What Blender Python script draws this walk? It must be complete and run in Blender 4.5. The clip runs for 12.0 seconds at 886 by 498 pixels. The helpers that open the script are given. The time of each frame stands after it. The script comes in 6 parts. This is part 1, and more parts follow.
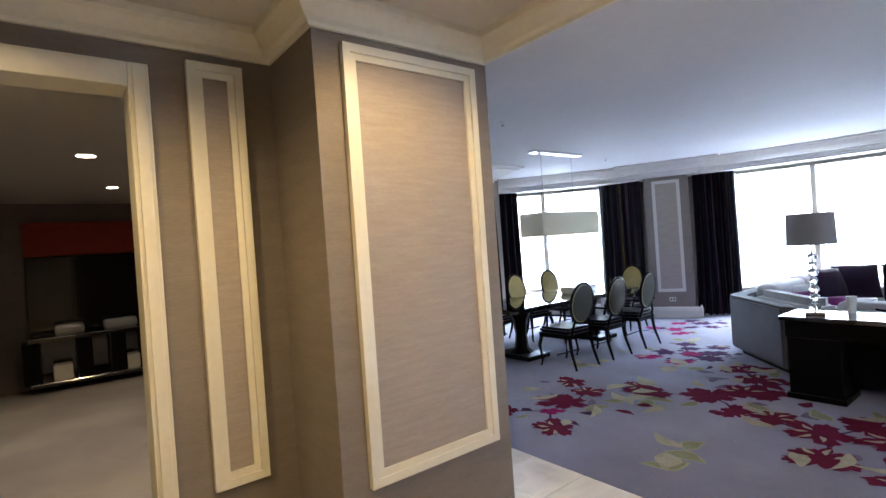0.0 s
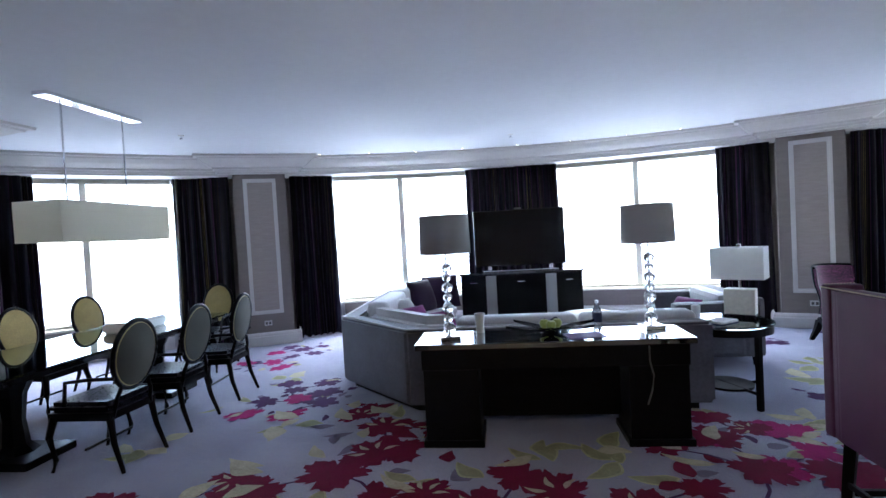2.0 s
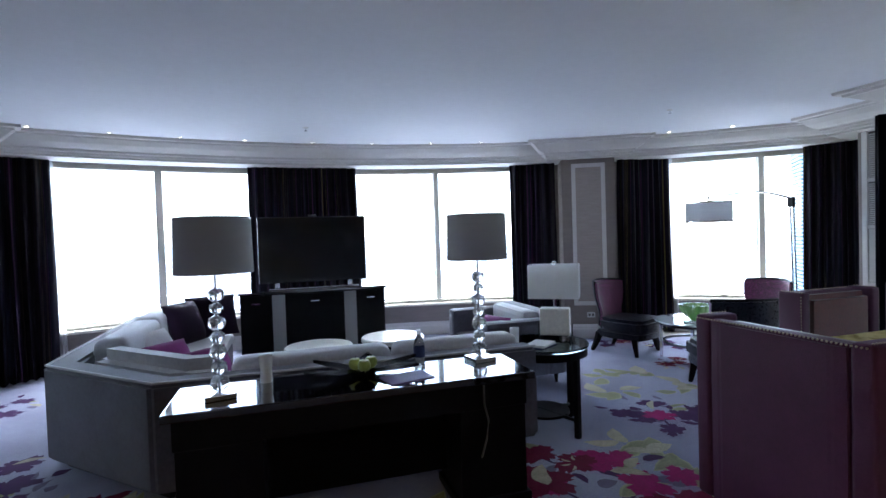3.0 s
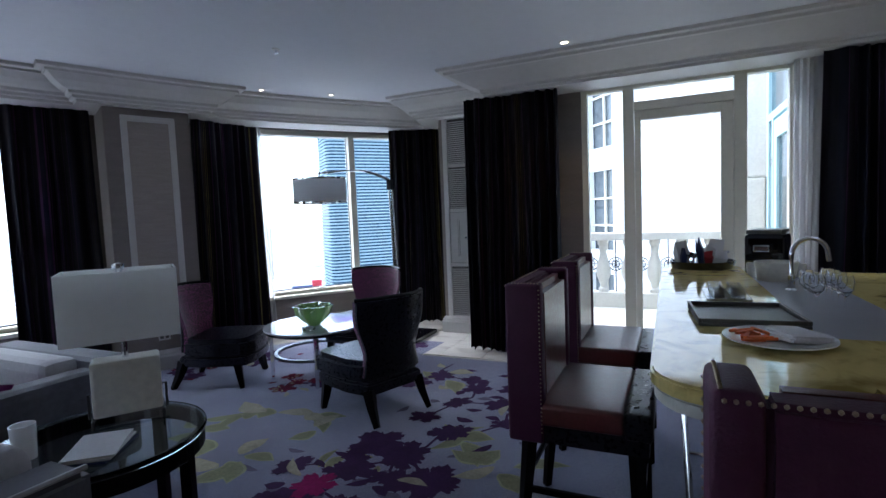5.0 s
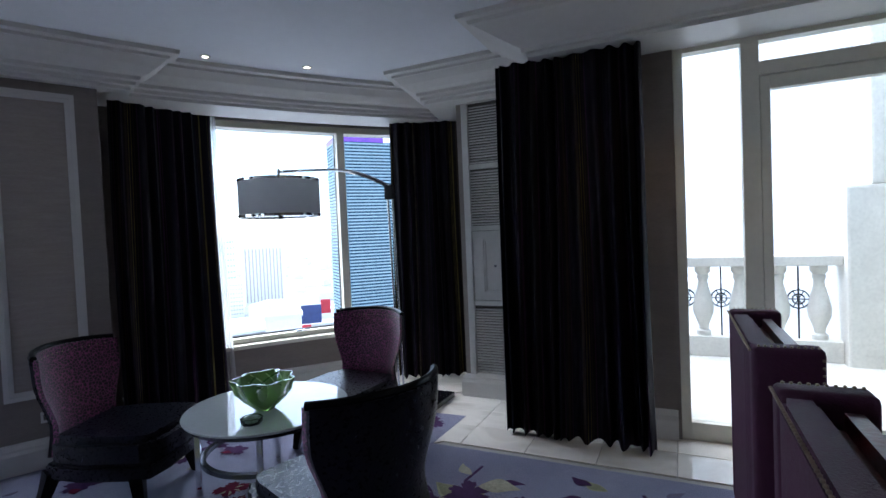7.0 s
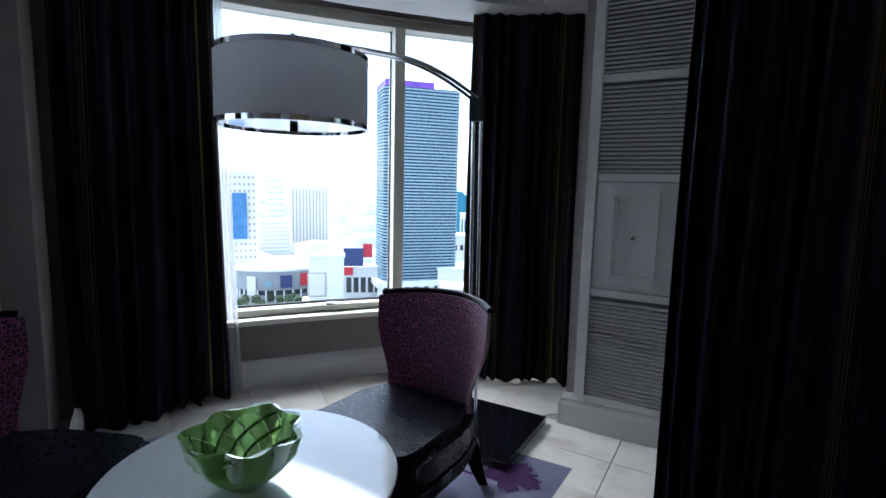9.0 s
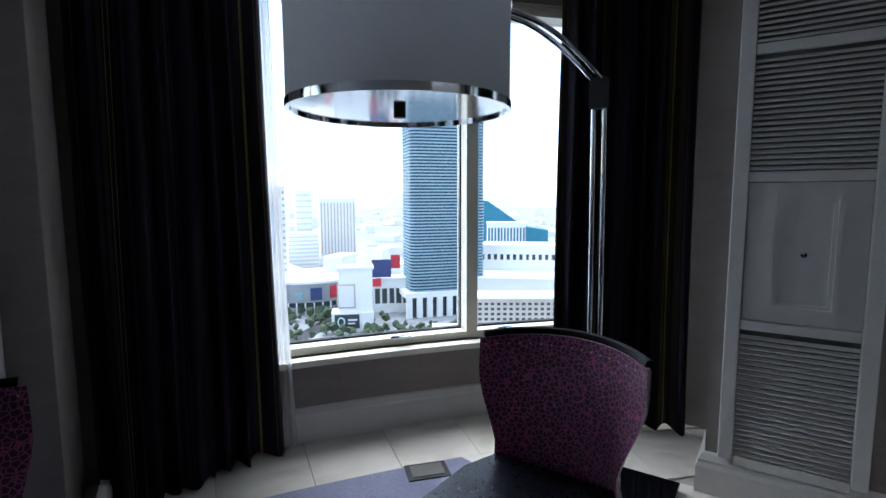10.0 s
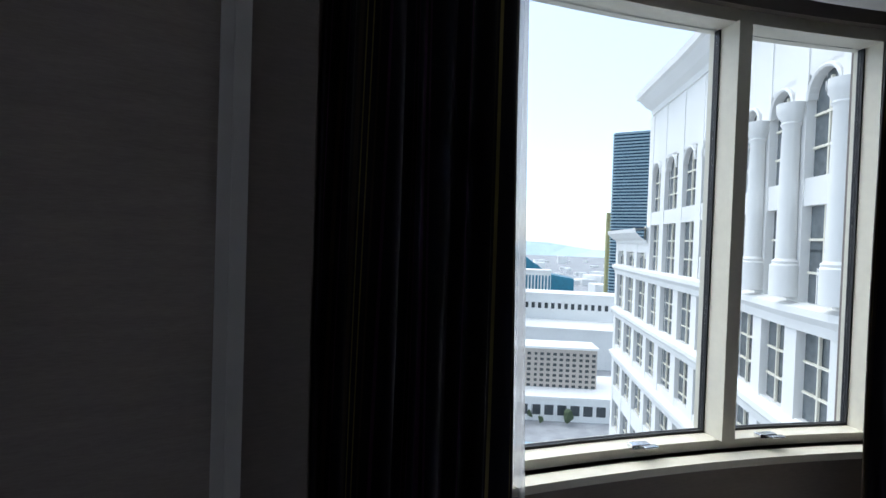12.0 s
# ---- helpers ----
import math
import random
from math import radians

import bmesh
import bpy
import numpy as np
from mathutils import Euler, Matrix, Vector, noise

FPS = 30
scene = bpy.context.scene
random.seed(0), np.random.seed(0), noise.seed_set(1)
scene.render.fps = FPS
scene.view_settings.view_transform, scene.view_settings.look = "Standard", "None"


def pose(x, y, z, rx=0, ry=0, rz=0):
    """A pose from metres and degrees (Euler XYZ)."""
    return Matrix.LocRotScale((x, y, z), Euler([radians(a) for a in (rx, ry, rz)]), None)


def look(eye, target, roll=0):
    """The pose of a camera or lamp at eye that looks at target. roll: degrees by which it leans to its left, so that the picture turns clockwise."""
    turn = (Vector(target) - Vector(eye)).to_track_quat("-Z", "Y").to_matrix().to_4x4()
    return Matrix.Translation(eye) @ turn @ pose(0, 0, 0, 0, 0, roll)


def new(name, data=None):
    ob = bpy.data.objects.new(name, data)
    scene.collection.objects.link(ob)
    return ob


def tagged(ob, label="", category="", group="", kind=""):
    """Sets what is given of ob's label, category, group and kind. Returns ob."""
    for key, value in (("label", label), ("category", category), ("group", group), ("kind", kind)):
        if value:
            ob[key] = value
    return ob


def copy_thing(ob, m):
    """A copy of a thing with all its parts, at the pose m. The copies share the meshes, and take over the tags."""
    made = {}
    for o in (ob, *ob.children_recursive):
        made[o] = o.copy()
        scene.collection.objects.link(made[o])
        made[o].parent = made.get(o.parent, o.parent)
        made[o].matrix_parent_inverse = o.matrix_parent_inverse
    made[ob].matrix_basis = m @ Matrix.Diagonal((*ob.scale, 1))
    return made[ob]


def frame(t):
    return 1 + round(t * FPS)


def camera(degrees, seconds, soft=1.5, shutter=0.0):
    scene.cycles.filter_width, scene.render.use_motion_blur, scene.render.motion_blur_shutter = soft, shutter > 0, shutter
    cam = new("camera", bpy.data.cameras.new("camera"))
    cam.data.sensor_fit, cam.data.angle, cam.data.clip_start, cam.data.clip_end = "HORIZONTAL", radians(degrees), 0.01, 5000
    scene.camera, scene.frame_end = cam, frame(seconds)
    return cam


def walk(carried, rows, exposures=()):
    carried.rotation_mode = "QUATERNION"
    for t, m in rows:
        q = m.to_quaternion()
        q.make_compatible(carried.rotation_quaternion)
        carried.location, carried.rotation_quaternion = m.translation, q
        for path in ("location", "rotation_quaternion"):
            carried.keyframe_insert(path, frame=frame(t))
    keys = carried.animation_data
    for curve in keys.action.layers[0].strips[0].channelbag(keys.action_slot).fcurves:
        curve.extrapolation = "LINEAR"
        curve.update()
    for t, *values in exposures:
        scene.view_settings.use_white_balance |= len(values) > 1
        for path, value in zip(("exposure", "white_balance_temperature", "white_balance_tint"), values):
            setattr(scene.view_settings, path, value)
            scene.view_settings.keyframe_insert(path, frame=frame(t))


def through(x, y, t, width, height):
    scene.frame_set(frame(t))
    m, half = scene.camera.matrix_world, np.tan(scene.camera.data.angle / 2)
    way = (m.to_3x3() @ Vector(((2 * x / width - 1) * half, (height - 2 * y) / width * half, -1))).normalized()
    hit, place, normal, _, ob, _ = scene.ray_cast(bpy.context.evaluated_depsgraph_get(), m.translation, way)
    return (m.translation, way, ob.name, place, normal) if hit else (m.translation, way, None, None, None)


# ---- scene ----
cam = camera(83.0, 12.0)
PATH = [
    (0, (-0.062, -0.283, 1.613), (-1.639, 0.946, 1.602), -4),
    (0.5, (-0.479, 0.132, 1.57), (-1.708, 1.71, 1.552), -3.4),
    (1, (-0.829, 0.46, 1.554), (-1.647, 2.283, 1.471), -3.5),
    (1.5, (-1.016, 0.937, 1.553), (-1.536, 2.868, 1.521), -5.1),
    (2, (-1.165, 1.442, 1.539), (-1.405, 3.427, 1.482), -3.2),
    (2.5, (-1.261, 1.9, 1.568), (-1.012, 3.884, 1.516), -2.7),
    (3, (-1.235, 2.366, 1.548), (-0.645, 4.276, 1.498), -1.8),
    (3.5, (-1.222, 2.879, 1.523), (-0.284, 4.645, 1.511), -0.6),
    (3.7, (-1.178, 3.072, 1.528), (-0.056, 4.728, 1.514), -1.3),
    (5.3, (-0.241, 4.091, 1.45), (1.601, 4.852, 1.286), -1.8),
    (5.5, (-0.105, 4.131, 1.453), (1.728, 4.908, 1.267), -1),
    (6, (0.263, 4.34, 1.46), (2.118, 5.084, 1.372), -0.2),
    (6.5, (0.624, 4.587, 1.48), (2.534, 5.179, 1.419), -1),
    (7, (1.056, 4.782, 1.466), (2.863, 5.638, 1.407), -2.4),
    (7.2, (1.206, 4.881, 1.487), (2.988, 5.786, 1.412), -3.2),
    (8.8, (2.198, 5.624, 1.442), (3.943, 6.575, 1.219), 1.3),
    (9, (2.256, 5.748, 1.434), (3.971, 6.746, 1.185), 1.4),
    (9.2, (2.325, 5.864, 1.436), (4.025, 6.891, 1.197), 0.6),
    (9.5, (2.416, 6.042, 1.436), (4.105, 7.092, 1.219), -0.6),
    (10, (2.581, 6.35, 1.429), (4.243, 7.442, 1.217), -0.2),
    (10.5, (2.67, 6.644, 1.439), (4.338, 7.732, 1.254), 2.5),
    (11, (2.702, 6.989, 1.481), (4.443, 7.964, 1.339), 1),
    (11.5, (2.626, 7.331, 1.467), (4.369, 8.305, 1.358), 2.5),
    (12, (2.58, 7.668, 1.473), (4.196, 8.847, 1.435), 1.9),
]
walk(cam, [(t, look(eye, target, roll)) for t, eye, target, roll in PATH],
     exposures=[(0.0, 3.1, 5800, 10), (2.0, 2.85, 5600, 10), (3.7, 1.7, 5600, 10), (5.3, 1.15, 5700, 10), (7.2, 1.0, 5700, 10), (9.0, 0.8, 5700, 8), (10.5, 0.4, 5900, 8), (12.0, -0.1, 6150, 8)])

# ---- light ----
SUN_EL, SUN_AZ = 62.0, 14.0
world = bpy.data.worlds.new("sky")
scene.world = world
world.use_nodes = True
wn = world.node_tree
wn.nodes.clear()
sky = wn.nodes.new("ShaderNodeTexSky")
sky.sky_type = "NISHITA"
sky.sun_disc = False
sky.sun_elevation, sky.sun_rotation = radians(SUN_EL), radians(SUN_AZ)
sky.altitude, sky.air_density, sky.dust_density, sky.ozone_density = 100, 1.0, 1.0, 1.0
wbg = wn.nodes.new("ShaderNodeBackground")
wbg.inputs["Strength"].default_value = 0.15
wout = wn.nodes.new("ShaderNodeOutputWorld")
wn.links.new(sky.outputs[0], wbg.inputs[0])
# thin bright overcast over the whole sky
haze, both = wn.nodes.new("ShaderNodeBackground"), wn.nodes.new("ShaderNodeAddShader")
haze.inputs["Color"].default_value = (0.88, 0.94, 1.0, 1)
haze.inputs["Strength"].default_value = 0.75
wn.links.new(wbg.outputs[0], both.inputs[0])
wn.links.new(haze.outputs[0], both.inputs[1])
wn.links.new(both.outputs[0], wout.inputs[0])


def lamp(name, kind, energy, color, m, **kw):
    data = bpy.data.lights.new(name, kind)
    data.energy, data.color = energy, color
    for k, v in kw.items():
        if k == "size":
            data.size = v
        if k == "spot":
            data.spot_size, data.spot_blend = radians(v), 0.6
        if k == "radius":
            data.shadow_soft_size = v
        if k == "angle":
            data.angle = radians(v)
    ob = new(name, data)
    ob.matrix_world = m
    return ob


sun_dir = Vector((math.sin(radians(SUN_AZ)) * math.cos(radians(SUN_EL)), math.cos(radians(SUN_AZ)) * math.cos(radians(SUN_EL)), math.sin(radians(SUN_EL))))
lamp("sun", "SUN", 3.4, (1.0, 0.97, 0.93), look(sun_dir * 50, (0, 0, 0)), angle=75.0)
WARM = (1.0, 0.66, 0.28)
for x, y, w in ((-1.45, 1.0, 9), (-0.6, 0.0, 6.5), (-1.9, -0.7, 8), (-5.4, 0.0, 27)):
    lamp("downlight_bulb", "SPOT", w, WARM, look((x, y, 2.58 if x < -3 else 2.78), (x - 0.3, y, 0)), spot=110 if x < -3 else 150, radius=0.05)
for x, y, w in ((-5.8, 4.82, 6), (3.92, 4.79, 3)):
    lamp("downlight_bulb", "SPOT", w, WARM, look((x, y, 2.83), (x - 0.25 if x < 0 else x + 0.2, y, 0)), spot=100, radius=0.04)


# ---- materials ----
def mat(name, color, rough=0.6, metal=0.0, noise_scale=None, amount=0.15, bump=0.0, bump_scale=80.0, coat=0.0, sheen=0.0, spec=0.5, stretch=(1, 1, 1)):
    m = bpy.data.materials.new(name)
    m.use_nodes = True
    n, l = m.node_tree.nodes, m.node_tree.links
    b = n["Principled BSDF"]
    b.inputs["Base Color"].default_value = (*color, 1)
    b.inputs["Roughness"].default_value = rough
    b.inputs["Metallic"].default_value = metal
    b.inputs["Coat Weight"].default_value = coat
    b.inputs["Sheen Weight"].default_value = sheen
    b.inputs["Specular IOR Level"].default_value = spec
    tc = n.new("ShaderNodeTexCoord")
    mp = n.new("ShaderNodeMapping")
    mp.inputs["Scale"].default_value = stretch
    l.new(tc.outputs["Object"], mp.inputs[0])
    if noise_scale:
        a, c = n.new("ShaderNodeTexNoise"), n.new("ShaderNodeTexNoise")
        a.inputs["Scale"].default_value, c.inputs["Scale"].default_value = noise_scale, noise_scale * 9
        a.inputs["Detail"].default_value = 6
        mixn = n.new("ShaderNodeMath")
        mixn.operation = "ADD"
        l.new(mp.outputs[0], a.inputs[0])
        l.new(mp.outputs[0], c.inputs[0])
        l.new(a.outputs[0], mixn.inputs[0])
        l.new(c.outputs[0], mixn.inputs[1])
        ramp = n.new("ShaderNodeMapRange")
        ramp.inputs[1].default_value, ramp.inputs[2].default_value = 0.6, 1.4
        ramp.inputs[3].default_value, ramp.inputs[4].default_value = 1 - amount, 1 + amount
        l.new(mixn.outputs[0], ramp.inputs[0])
        mul = n.new("ShaderNodeVectorMath")
        mul.operation = "SCALE"
        mul.inputs[0].default_value = color
        l.new(ramp.outputs[0], mul.inputs["Scale"])
        l.new(mul.outputs[0], b.inputs["Base Color"])
        rr = n.new("ShaderNodeMapRange")
        rr.inputs[3].default_value, rr.inputs[4].default_value = max(0.02, rough - 0.08), min(1, rough + 0.1)
        l.new(c.outputs[0], rr.inputs[0])
        l.new(rr.outputs[0], b.inputs["Roughness"])
    if bump:
        t = n.new("ShaderNodeTexNoise")
        t.inputs["Scale"].default_value, t.inputs["Detail"].default_value = bump_scale, 4
        l.new(mp.outputs[0], t.inputs[0])
        bp = n.new("ShaderNodeBump")
        bp.inputs["Strength"].default_value, bp.inputs["Distance"].default_value = bump, 0.01
        l.new(t.outputs[0], bp.inputs["Height"])
        l.new(bp.outputs[0], b.inputs["Normal"])
    return m


def nodes_of(m):
    return m.node_tree.nodes, m.node_tree.links, m.node_tree.nodes["Principled BSDF"]


def ramp_node(n, stops, interp="LINEAR"):
    r = n.new("ShaderNodeValToRGB")
    r.color_ramp.interpolation = interp
    while len(r.color_ramp.elements) < len(stops):
        r.color_ramp.elements.new(0.5)
    for e, (p, c) in zip(r.color_ramp.elements, stops):
        e.position, e.color = p, (*c, 1)
    return r


M_CEIL = mat("ceiling_paint", (0.70, 0.71, 0.74), 0.85, noise_scale=1.2, amount=0.03, bump=0.06, bump_scale=260)
M_TRIM = mat("painted_trim", (0.62, 0.60, 0.57), 0.5, noise_scale=2.0, amount=0.05, bump=0.03, bump_scale=60)
M_WALL = mat("taupe_wallcovering", (0.24, 0.21, 0.19), 0.75, noise_scale=3.0, amount=0.12, bump=0.15, bump_scale=220, stretch=(1, 1, 6), spec=0.2)
M_PANEL = mat("woven_panel_fabric", (0.36, 0.31, 0.275), 0.6, noise_scale=5.0, amount=0.16, bump=0.25, bump_scale=120, stretch=(1, 1, 9), sheen=0.3)
M_FRAME = mat("cream_window_frame", (0.76, 0.73, 0.62), 0.45, noise_scale=3.0, amount=0.05)
M_DARKWOOD = mat("espresso_wood", (0.0035, 0.0032, 0.0045), 0.3, noise_scale=3.0, amount=0.35, stretch=(1, 12, 12), coat=0.0, spec=0.12)
M_BLACKLAC = mat("black_lacquer", (0.004, 0.004, 0.006), 0.06, noise_scale=4.0, amount=0.2, coat=1.0)
M_CHROME = mat("chrome", (0.75, 0.76, 0.78), 0.08, 1.0, noise_scale=6, amount=0.05)
M_DARKCHROME = mat("smoked_chrome", (0.16, 0.165, 0.18), 0.22, 1.0, noise_scale=6, amount=0.1)
M_BRASS = mat("brass_nails", (0.45, 0.36, 0.26), 0.3, 1.0)
M_SCREEN = mat("tv_screen", (0.006, 0.007, 0.010), 0.12)
M_SOFA = mat("grey_velvet", (0.085, 0.084, 0.104), 0.85, noise_scale=4, amount=0.3, bump=0.12, bump_scale=150, sheen=0.3)
M_CUSH = mat("silver_cushion_fabric", (0.42, 0.41, 0.42), 0.85, noise_scale=5, amount=0.15, bump=0.15, bump_scale=180, sheen=0.4)
M_PURPLE = mat("purple_pillow", (0.014, 0.004, 0.018), 0.8, noise_scale=5, amount=0.3, bump=0.15, sheen=0.08, spec=0.2)
M_MAGENTA = mat("magenta_pillow", (0.15, 0.010, 0.11), 0.75, noise_scale=6, amount=0.2, bump=0.12, sheen=0.1, spec=0.2)
M_STOOL = mat("burgundy_leather", (0.105, 0.024, 0.022), 0.33, noise_scale=5, amount=0.25, bump=0.12, bump_scale=90, coat=0.1)
M_STOOLBACK = mat("plum_woven_back", (0.072, 0.019, 0.048), 0.55, noise_scale=8, amount=0.15, bump=0.2, bump_scale=200, sheen=0.0, spec=0.25)
M_SEATBLUE = mat("dark_leather_seat", (0.008, 0.008, 0.014), 0.28, noise_scale=6, amount=0.25, bump=0.10, bump_scale=90, coat=0.0, spec=0.2)
M_DINBACK = mat("gold_chair_fabric", (0.40, 0.31, 0.10), 0.7, noise_scale=8, amount=0.2, bump=0.1, sheen=0.3)
# the gold fabric again, darkened to olive for the backs turned from the windows
M_DINBACK_SHADED = mat("shaded_gold_chair_back", (0.035, 0.03, 0.018), 0.7, noise_scale=8, amount=0.2, bump=0.1)
M_ALAB = mat("white_alabaster", (0.78, 0.76, 0.68), 0.35, noise_scale=5, amount=0.12)
M_WHITE = mat("white_ceramic", (0.75, 0.75, 0.74), 0.2, noise_scale=4, amount=0.04)
M_GREY = mat("grey_tray_plastic", (0.10, 0.095, 0.085), 0.4, noise_scale=5, amount=0.15)
M_RED = mat("red_wrapper", (0.45, 0.02, 0.03), 0.4, noise_scale=9, amount=0.2)
M_NAVY = mat("navy_wrapper", (0.02, 0.03, 0.10), 0.4, noise_scale=9, amount=0.2)
M_ORANGE = mat("orange_carrots", (0.75, 0.16, 0.03), 0.5, noise_scale=30, amount=0.2)
M_APPLE = mat("green_apple_skin", (0.35, 0.40, 0.08), 0.3, noise_scale=12, amount=0.25)
M_PAPER = mat("white_paper", (0.70, 0.69, 0.70), 0.7, noise_scale=12, amount=0.08)
M_STONE = mat("balcony_stone", (0.60, 0.58, 0.53), 0.7, noise_scale=4, amount=0.12, bump=0.1, bump_scale=60)
M_IRON = mat("black_iron", (0.02, 0.02, 0.022), 0.5, 0.4, noise_scale=20, amount=0.2)
M_BARBASE = mat("grey_painted_bar", (0.30, 0.30, 0.33), 0.4, noise_scale=4, amount=0.1)
M_BLUEDOOR = mat("pale_blue_frame", (0.52, 0.72, 0.74), 0.4, noise_scale=4, amount=0.08)
M_RUST = mat("rust_valance", (0.30, 0.035, 0.012), 0.8, noise_scale=6, amount=0.2)
M_MORTAR = mat("tile_bed", (0.42, 0.40, 0.37), 0.9, noise_scale=10, amount=0.1)


def glass(name, color=(1, 1, 1), rough=0.0, ior=1.45):
    m = bpy.data.materials.new(name)
    m.use_nodes = True
    n, l, b = nodes_of(m)
    b.inputs["Base Color"].default_value = (*color, 1)
    b.inputs["Roughness"].default_value = rough
    b.inputs["IOR"].default_value = ior
    b.inputs["Transmission Weight"].default_value = 1.0
    return m


M_BACKGLASS = mat("back_painted_glass", (0.66, 0.70, 0.70), 0.03, noise_scale=3, amount=0.03, coat=1.0)
M_GLASS = glass("window_glass", (0.97, 0.985, 0.99), ior=1.06)
M_TABGLASS = glass("table_glass", (0.75, 0.88, 0.86))
M_CRYSTAL = glass("crystal", (0.97, 0.98, 1.0), ior=1.5)
M_LAMPGLASS = glass("clear_lamp_crystal", (0.96, 0.98, 1.0), 0.05, 1.28)
M_LAMPGLASS.node_tree.nodes["Principled BSDF"].inputs["Transmission Weight"].default_value = 0.82
M_GREENGLASS = glass("green_glass", (0.40, 0.66, 0.20), 0.06)
M_GREENGLASS.node_tree.nodes["Principled BSDF"].inputs["Transmission Weight"].default_value = 0.6
M_LIME = mat("opaque_lime_glass", (0.50, 0.62, 0.30), 0.12, noise_scale=20, amount=0.3)
M_DEEPGREEN = mat("deep_green_glass", (0.05, 0.13, 0.02), 0.1, noise_scale=20, amount=0.3)


def emit(name, color, strength):
    m = bpy.data.materials.new(name)
    m.use_nodes = True
    n, l, b = nodes_of(m)
    b.inputs["Emission Color"].default_value = (*color, 1)
    b.inputs["Emission Strength"].default_value = strength
    return m


M_BULB = emit("lit_lens", (1.0, 0.85, 0.6), 6.0)


def carpet_material():
    m = mat("carpet_pile", (0.2, 0.2, 0.25), 0.95, bump=0.6, bump_scale=420, sheen=0.3)
    n, l, b = nodes_of(m)
    tc = n.new("ShaderNodeTexCoord")
    big, fine = n.new("ShaderNodeTexNoise"), n.new("ShaderNodeTexNoise")
    big.inputs["Scale"].default_value, big.inputs["Detail"].default_value = 0.55, 5
    fine.inputs["Scale"].default_value, fine.inputs["Detail"].default_value = 60, 3
    l.new(tc.outputs["Object"], big.inputs[0])
    l.new(tc.outputs["Object"], fine.inputs[0])
    r = ramp_node(n, [(0.34, (0.135, 0.140, 0.235)), (0.5, (0.225, 0.235, 0.355)), (0.66, (0.36, 0.375, 0.51))])
    l.new(big.outputs[0], r.inputs[0])
    mx = n.new("ShaderNodeMix")
    mx.data_type, mx.blend_type = "RGBA", "MULTIPLY"
    mx.inputs[0].default_value = 0.5
    l.new(r.outputs[0], mx.inputs["A"])
    l.new(fine.outputs[0], mx.inputs["B"])
    sc = n.new("ShaderNodeVectorMath")
    sc.operation = "SCALE"
    sc.inputs["Scale"].default_value = 1.25
    l.new(mx.outputs["Result"], sc.inputs[0])
    l.new(sc.outputs[0], b.inputs["Base Color"])
    return m


M_CARPET = carpet_material()


def pile(name, color):
    return mat(name, color, 0.95, noise_scale=7, amount=0.3, bump=0.6, bump_scale=420, spec=0.2)


M_CRIMSON = pile("crimson_pile", (0.14, 0.004, 0.034))
M_PINK = pile("magenta_pile", (0.30, 0.010, 0.12))
M_PLUM = pile("plum_pile", (0.060, 0.022, 0.085))
M_OLIVE = pile("yellow_green_pile", (0.28, 0.29, 0.17))
M_CREAM = pile("cream_pile", (0.44, 0.41, 0.29))
M_LEAFEDGE = pile("yellow_edge_pile", (0.40, 0.41, 0.25))
M_SLATE = pile("slate_pile", (0.17, 0.15, 0.22))


def curtain_material():
    """Vertical stripes of plum, navy, brown and a little gold, with a woven shimmer."""
    m = mat("striped_silk_curtain", (0.05, 0.03, 0.05), 0.45, bump=0.1, bump_scale=160, sheen=0.0, spec=0.1, stretch=(1, 1, 0.1))
    n, l, b = nodes_of(m)
    tc = n.new("ShaderNodeTexCoord")
    info = n.new("ShaderNodeObjectInfo")
    sep = n.new("ShaderNodeSeparateXYZ")
    l.new(tc.outputs["UV"], sep.inputs[0])
    ad = n.new("ShaderNodeMath")
    ad.operation = "MULTIPLY_ADD"
    ad.inputs[1].default_value = 7.3
    l.new(info.outputs["Random"], ad.inputs[0])
    l.new(sep.outputs[0], ad.inputs[2])
    t = n.new("ShaderNodeTexNoise")
    t.noise_dimensions = "1D"
    t.inputs["Scale"].default_value, t.inputs["Detail"].default_value = 6.0, 3.0
    l.new(ad.outputs[0], t.inputs["W"])
    r = ramp_node(n, [(0.0, (0.005, 0.0035, 0.007)), (0.38, (0.008, 0.005, 0.011)), (0.44, (0.004, 0.005, 0.012)), (0.51, (0.050, 0.018, 0.050)),
                      (0.53, (0.006, 0.005, 0.007)), (0.61, (0.032, 0.022, 0.016)), (0.63, (0.007, 0.005, 0.010)), (0.69, (0.17, 0.14, 0.045)), (0.705, (0.008, 0.006, 0.012))], "CONSTANT")
    l.new(t.outputs[0], r.inputs[0])
    l.new(r.outputs[0], b.inputs["Base Color"])
    return m


M_CURTAIN = curtain_material()


def sheer_material():
    m = bpy.data.materials.new("white_sheer")
    m.use_nodes = True
    n, l, b = nodes_of(m)
    b.inputs["Base Color"].default_value = (0.8, 0.8, 0.8, 1)
    b.inputs["Roughness"].default_value = 0.9
    tr, tl, mx, mx2 = n.new("ShaderNodeBsdfTransparent"), n.new("ShaderNodeBsdfTranslucent"), n.new("ShaderNodeMixShader"), n.new("ShaderNodeMixShader")
    tl.inputs[0].default_value = (0.8, 0.8, 0.8, 1)
    mx.inputs[0].default_value, mx2.inputs[0].default_value = 0.5, 0.45
    l.new(b.outputs[0], mx.inputs[1])
    l.new(tl.outputs[0], mx.inputs[2])
    l.new(mx.outputs[0], mx2.inputs[1])
    l.new(tr.outputs[0], mx2.inputs[2])
    l.new(mx2.outputs[0], n["Material Output"].inputs[0])
    return m


M_SHEER = sheer_material()


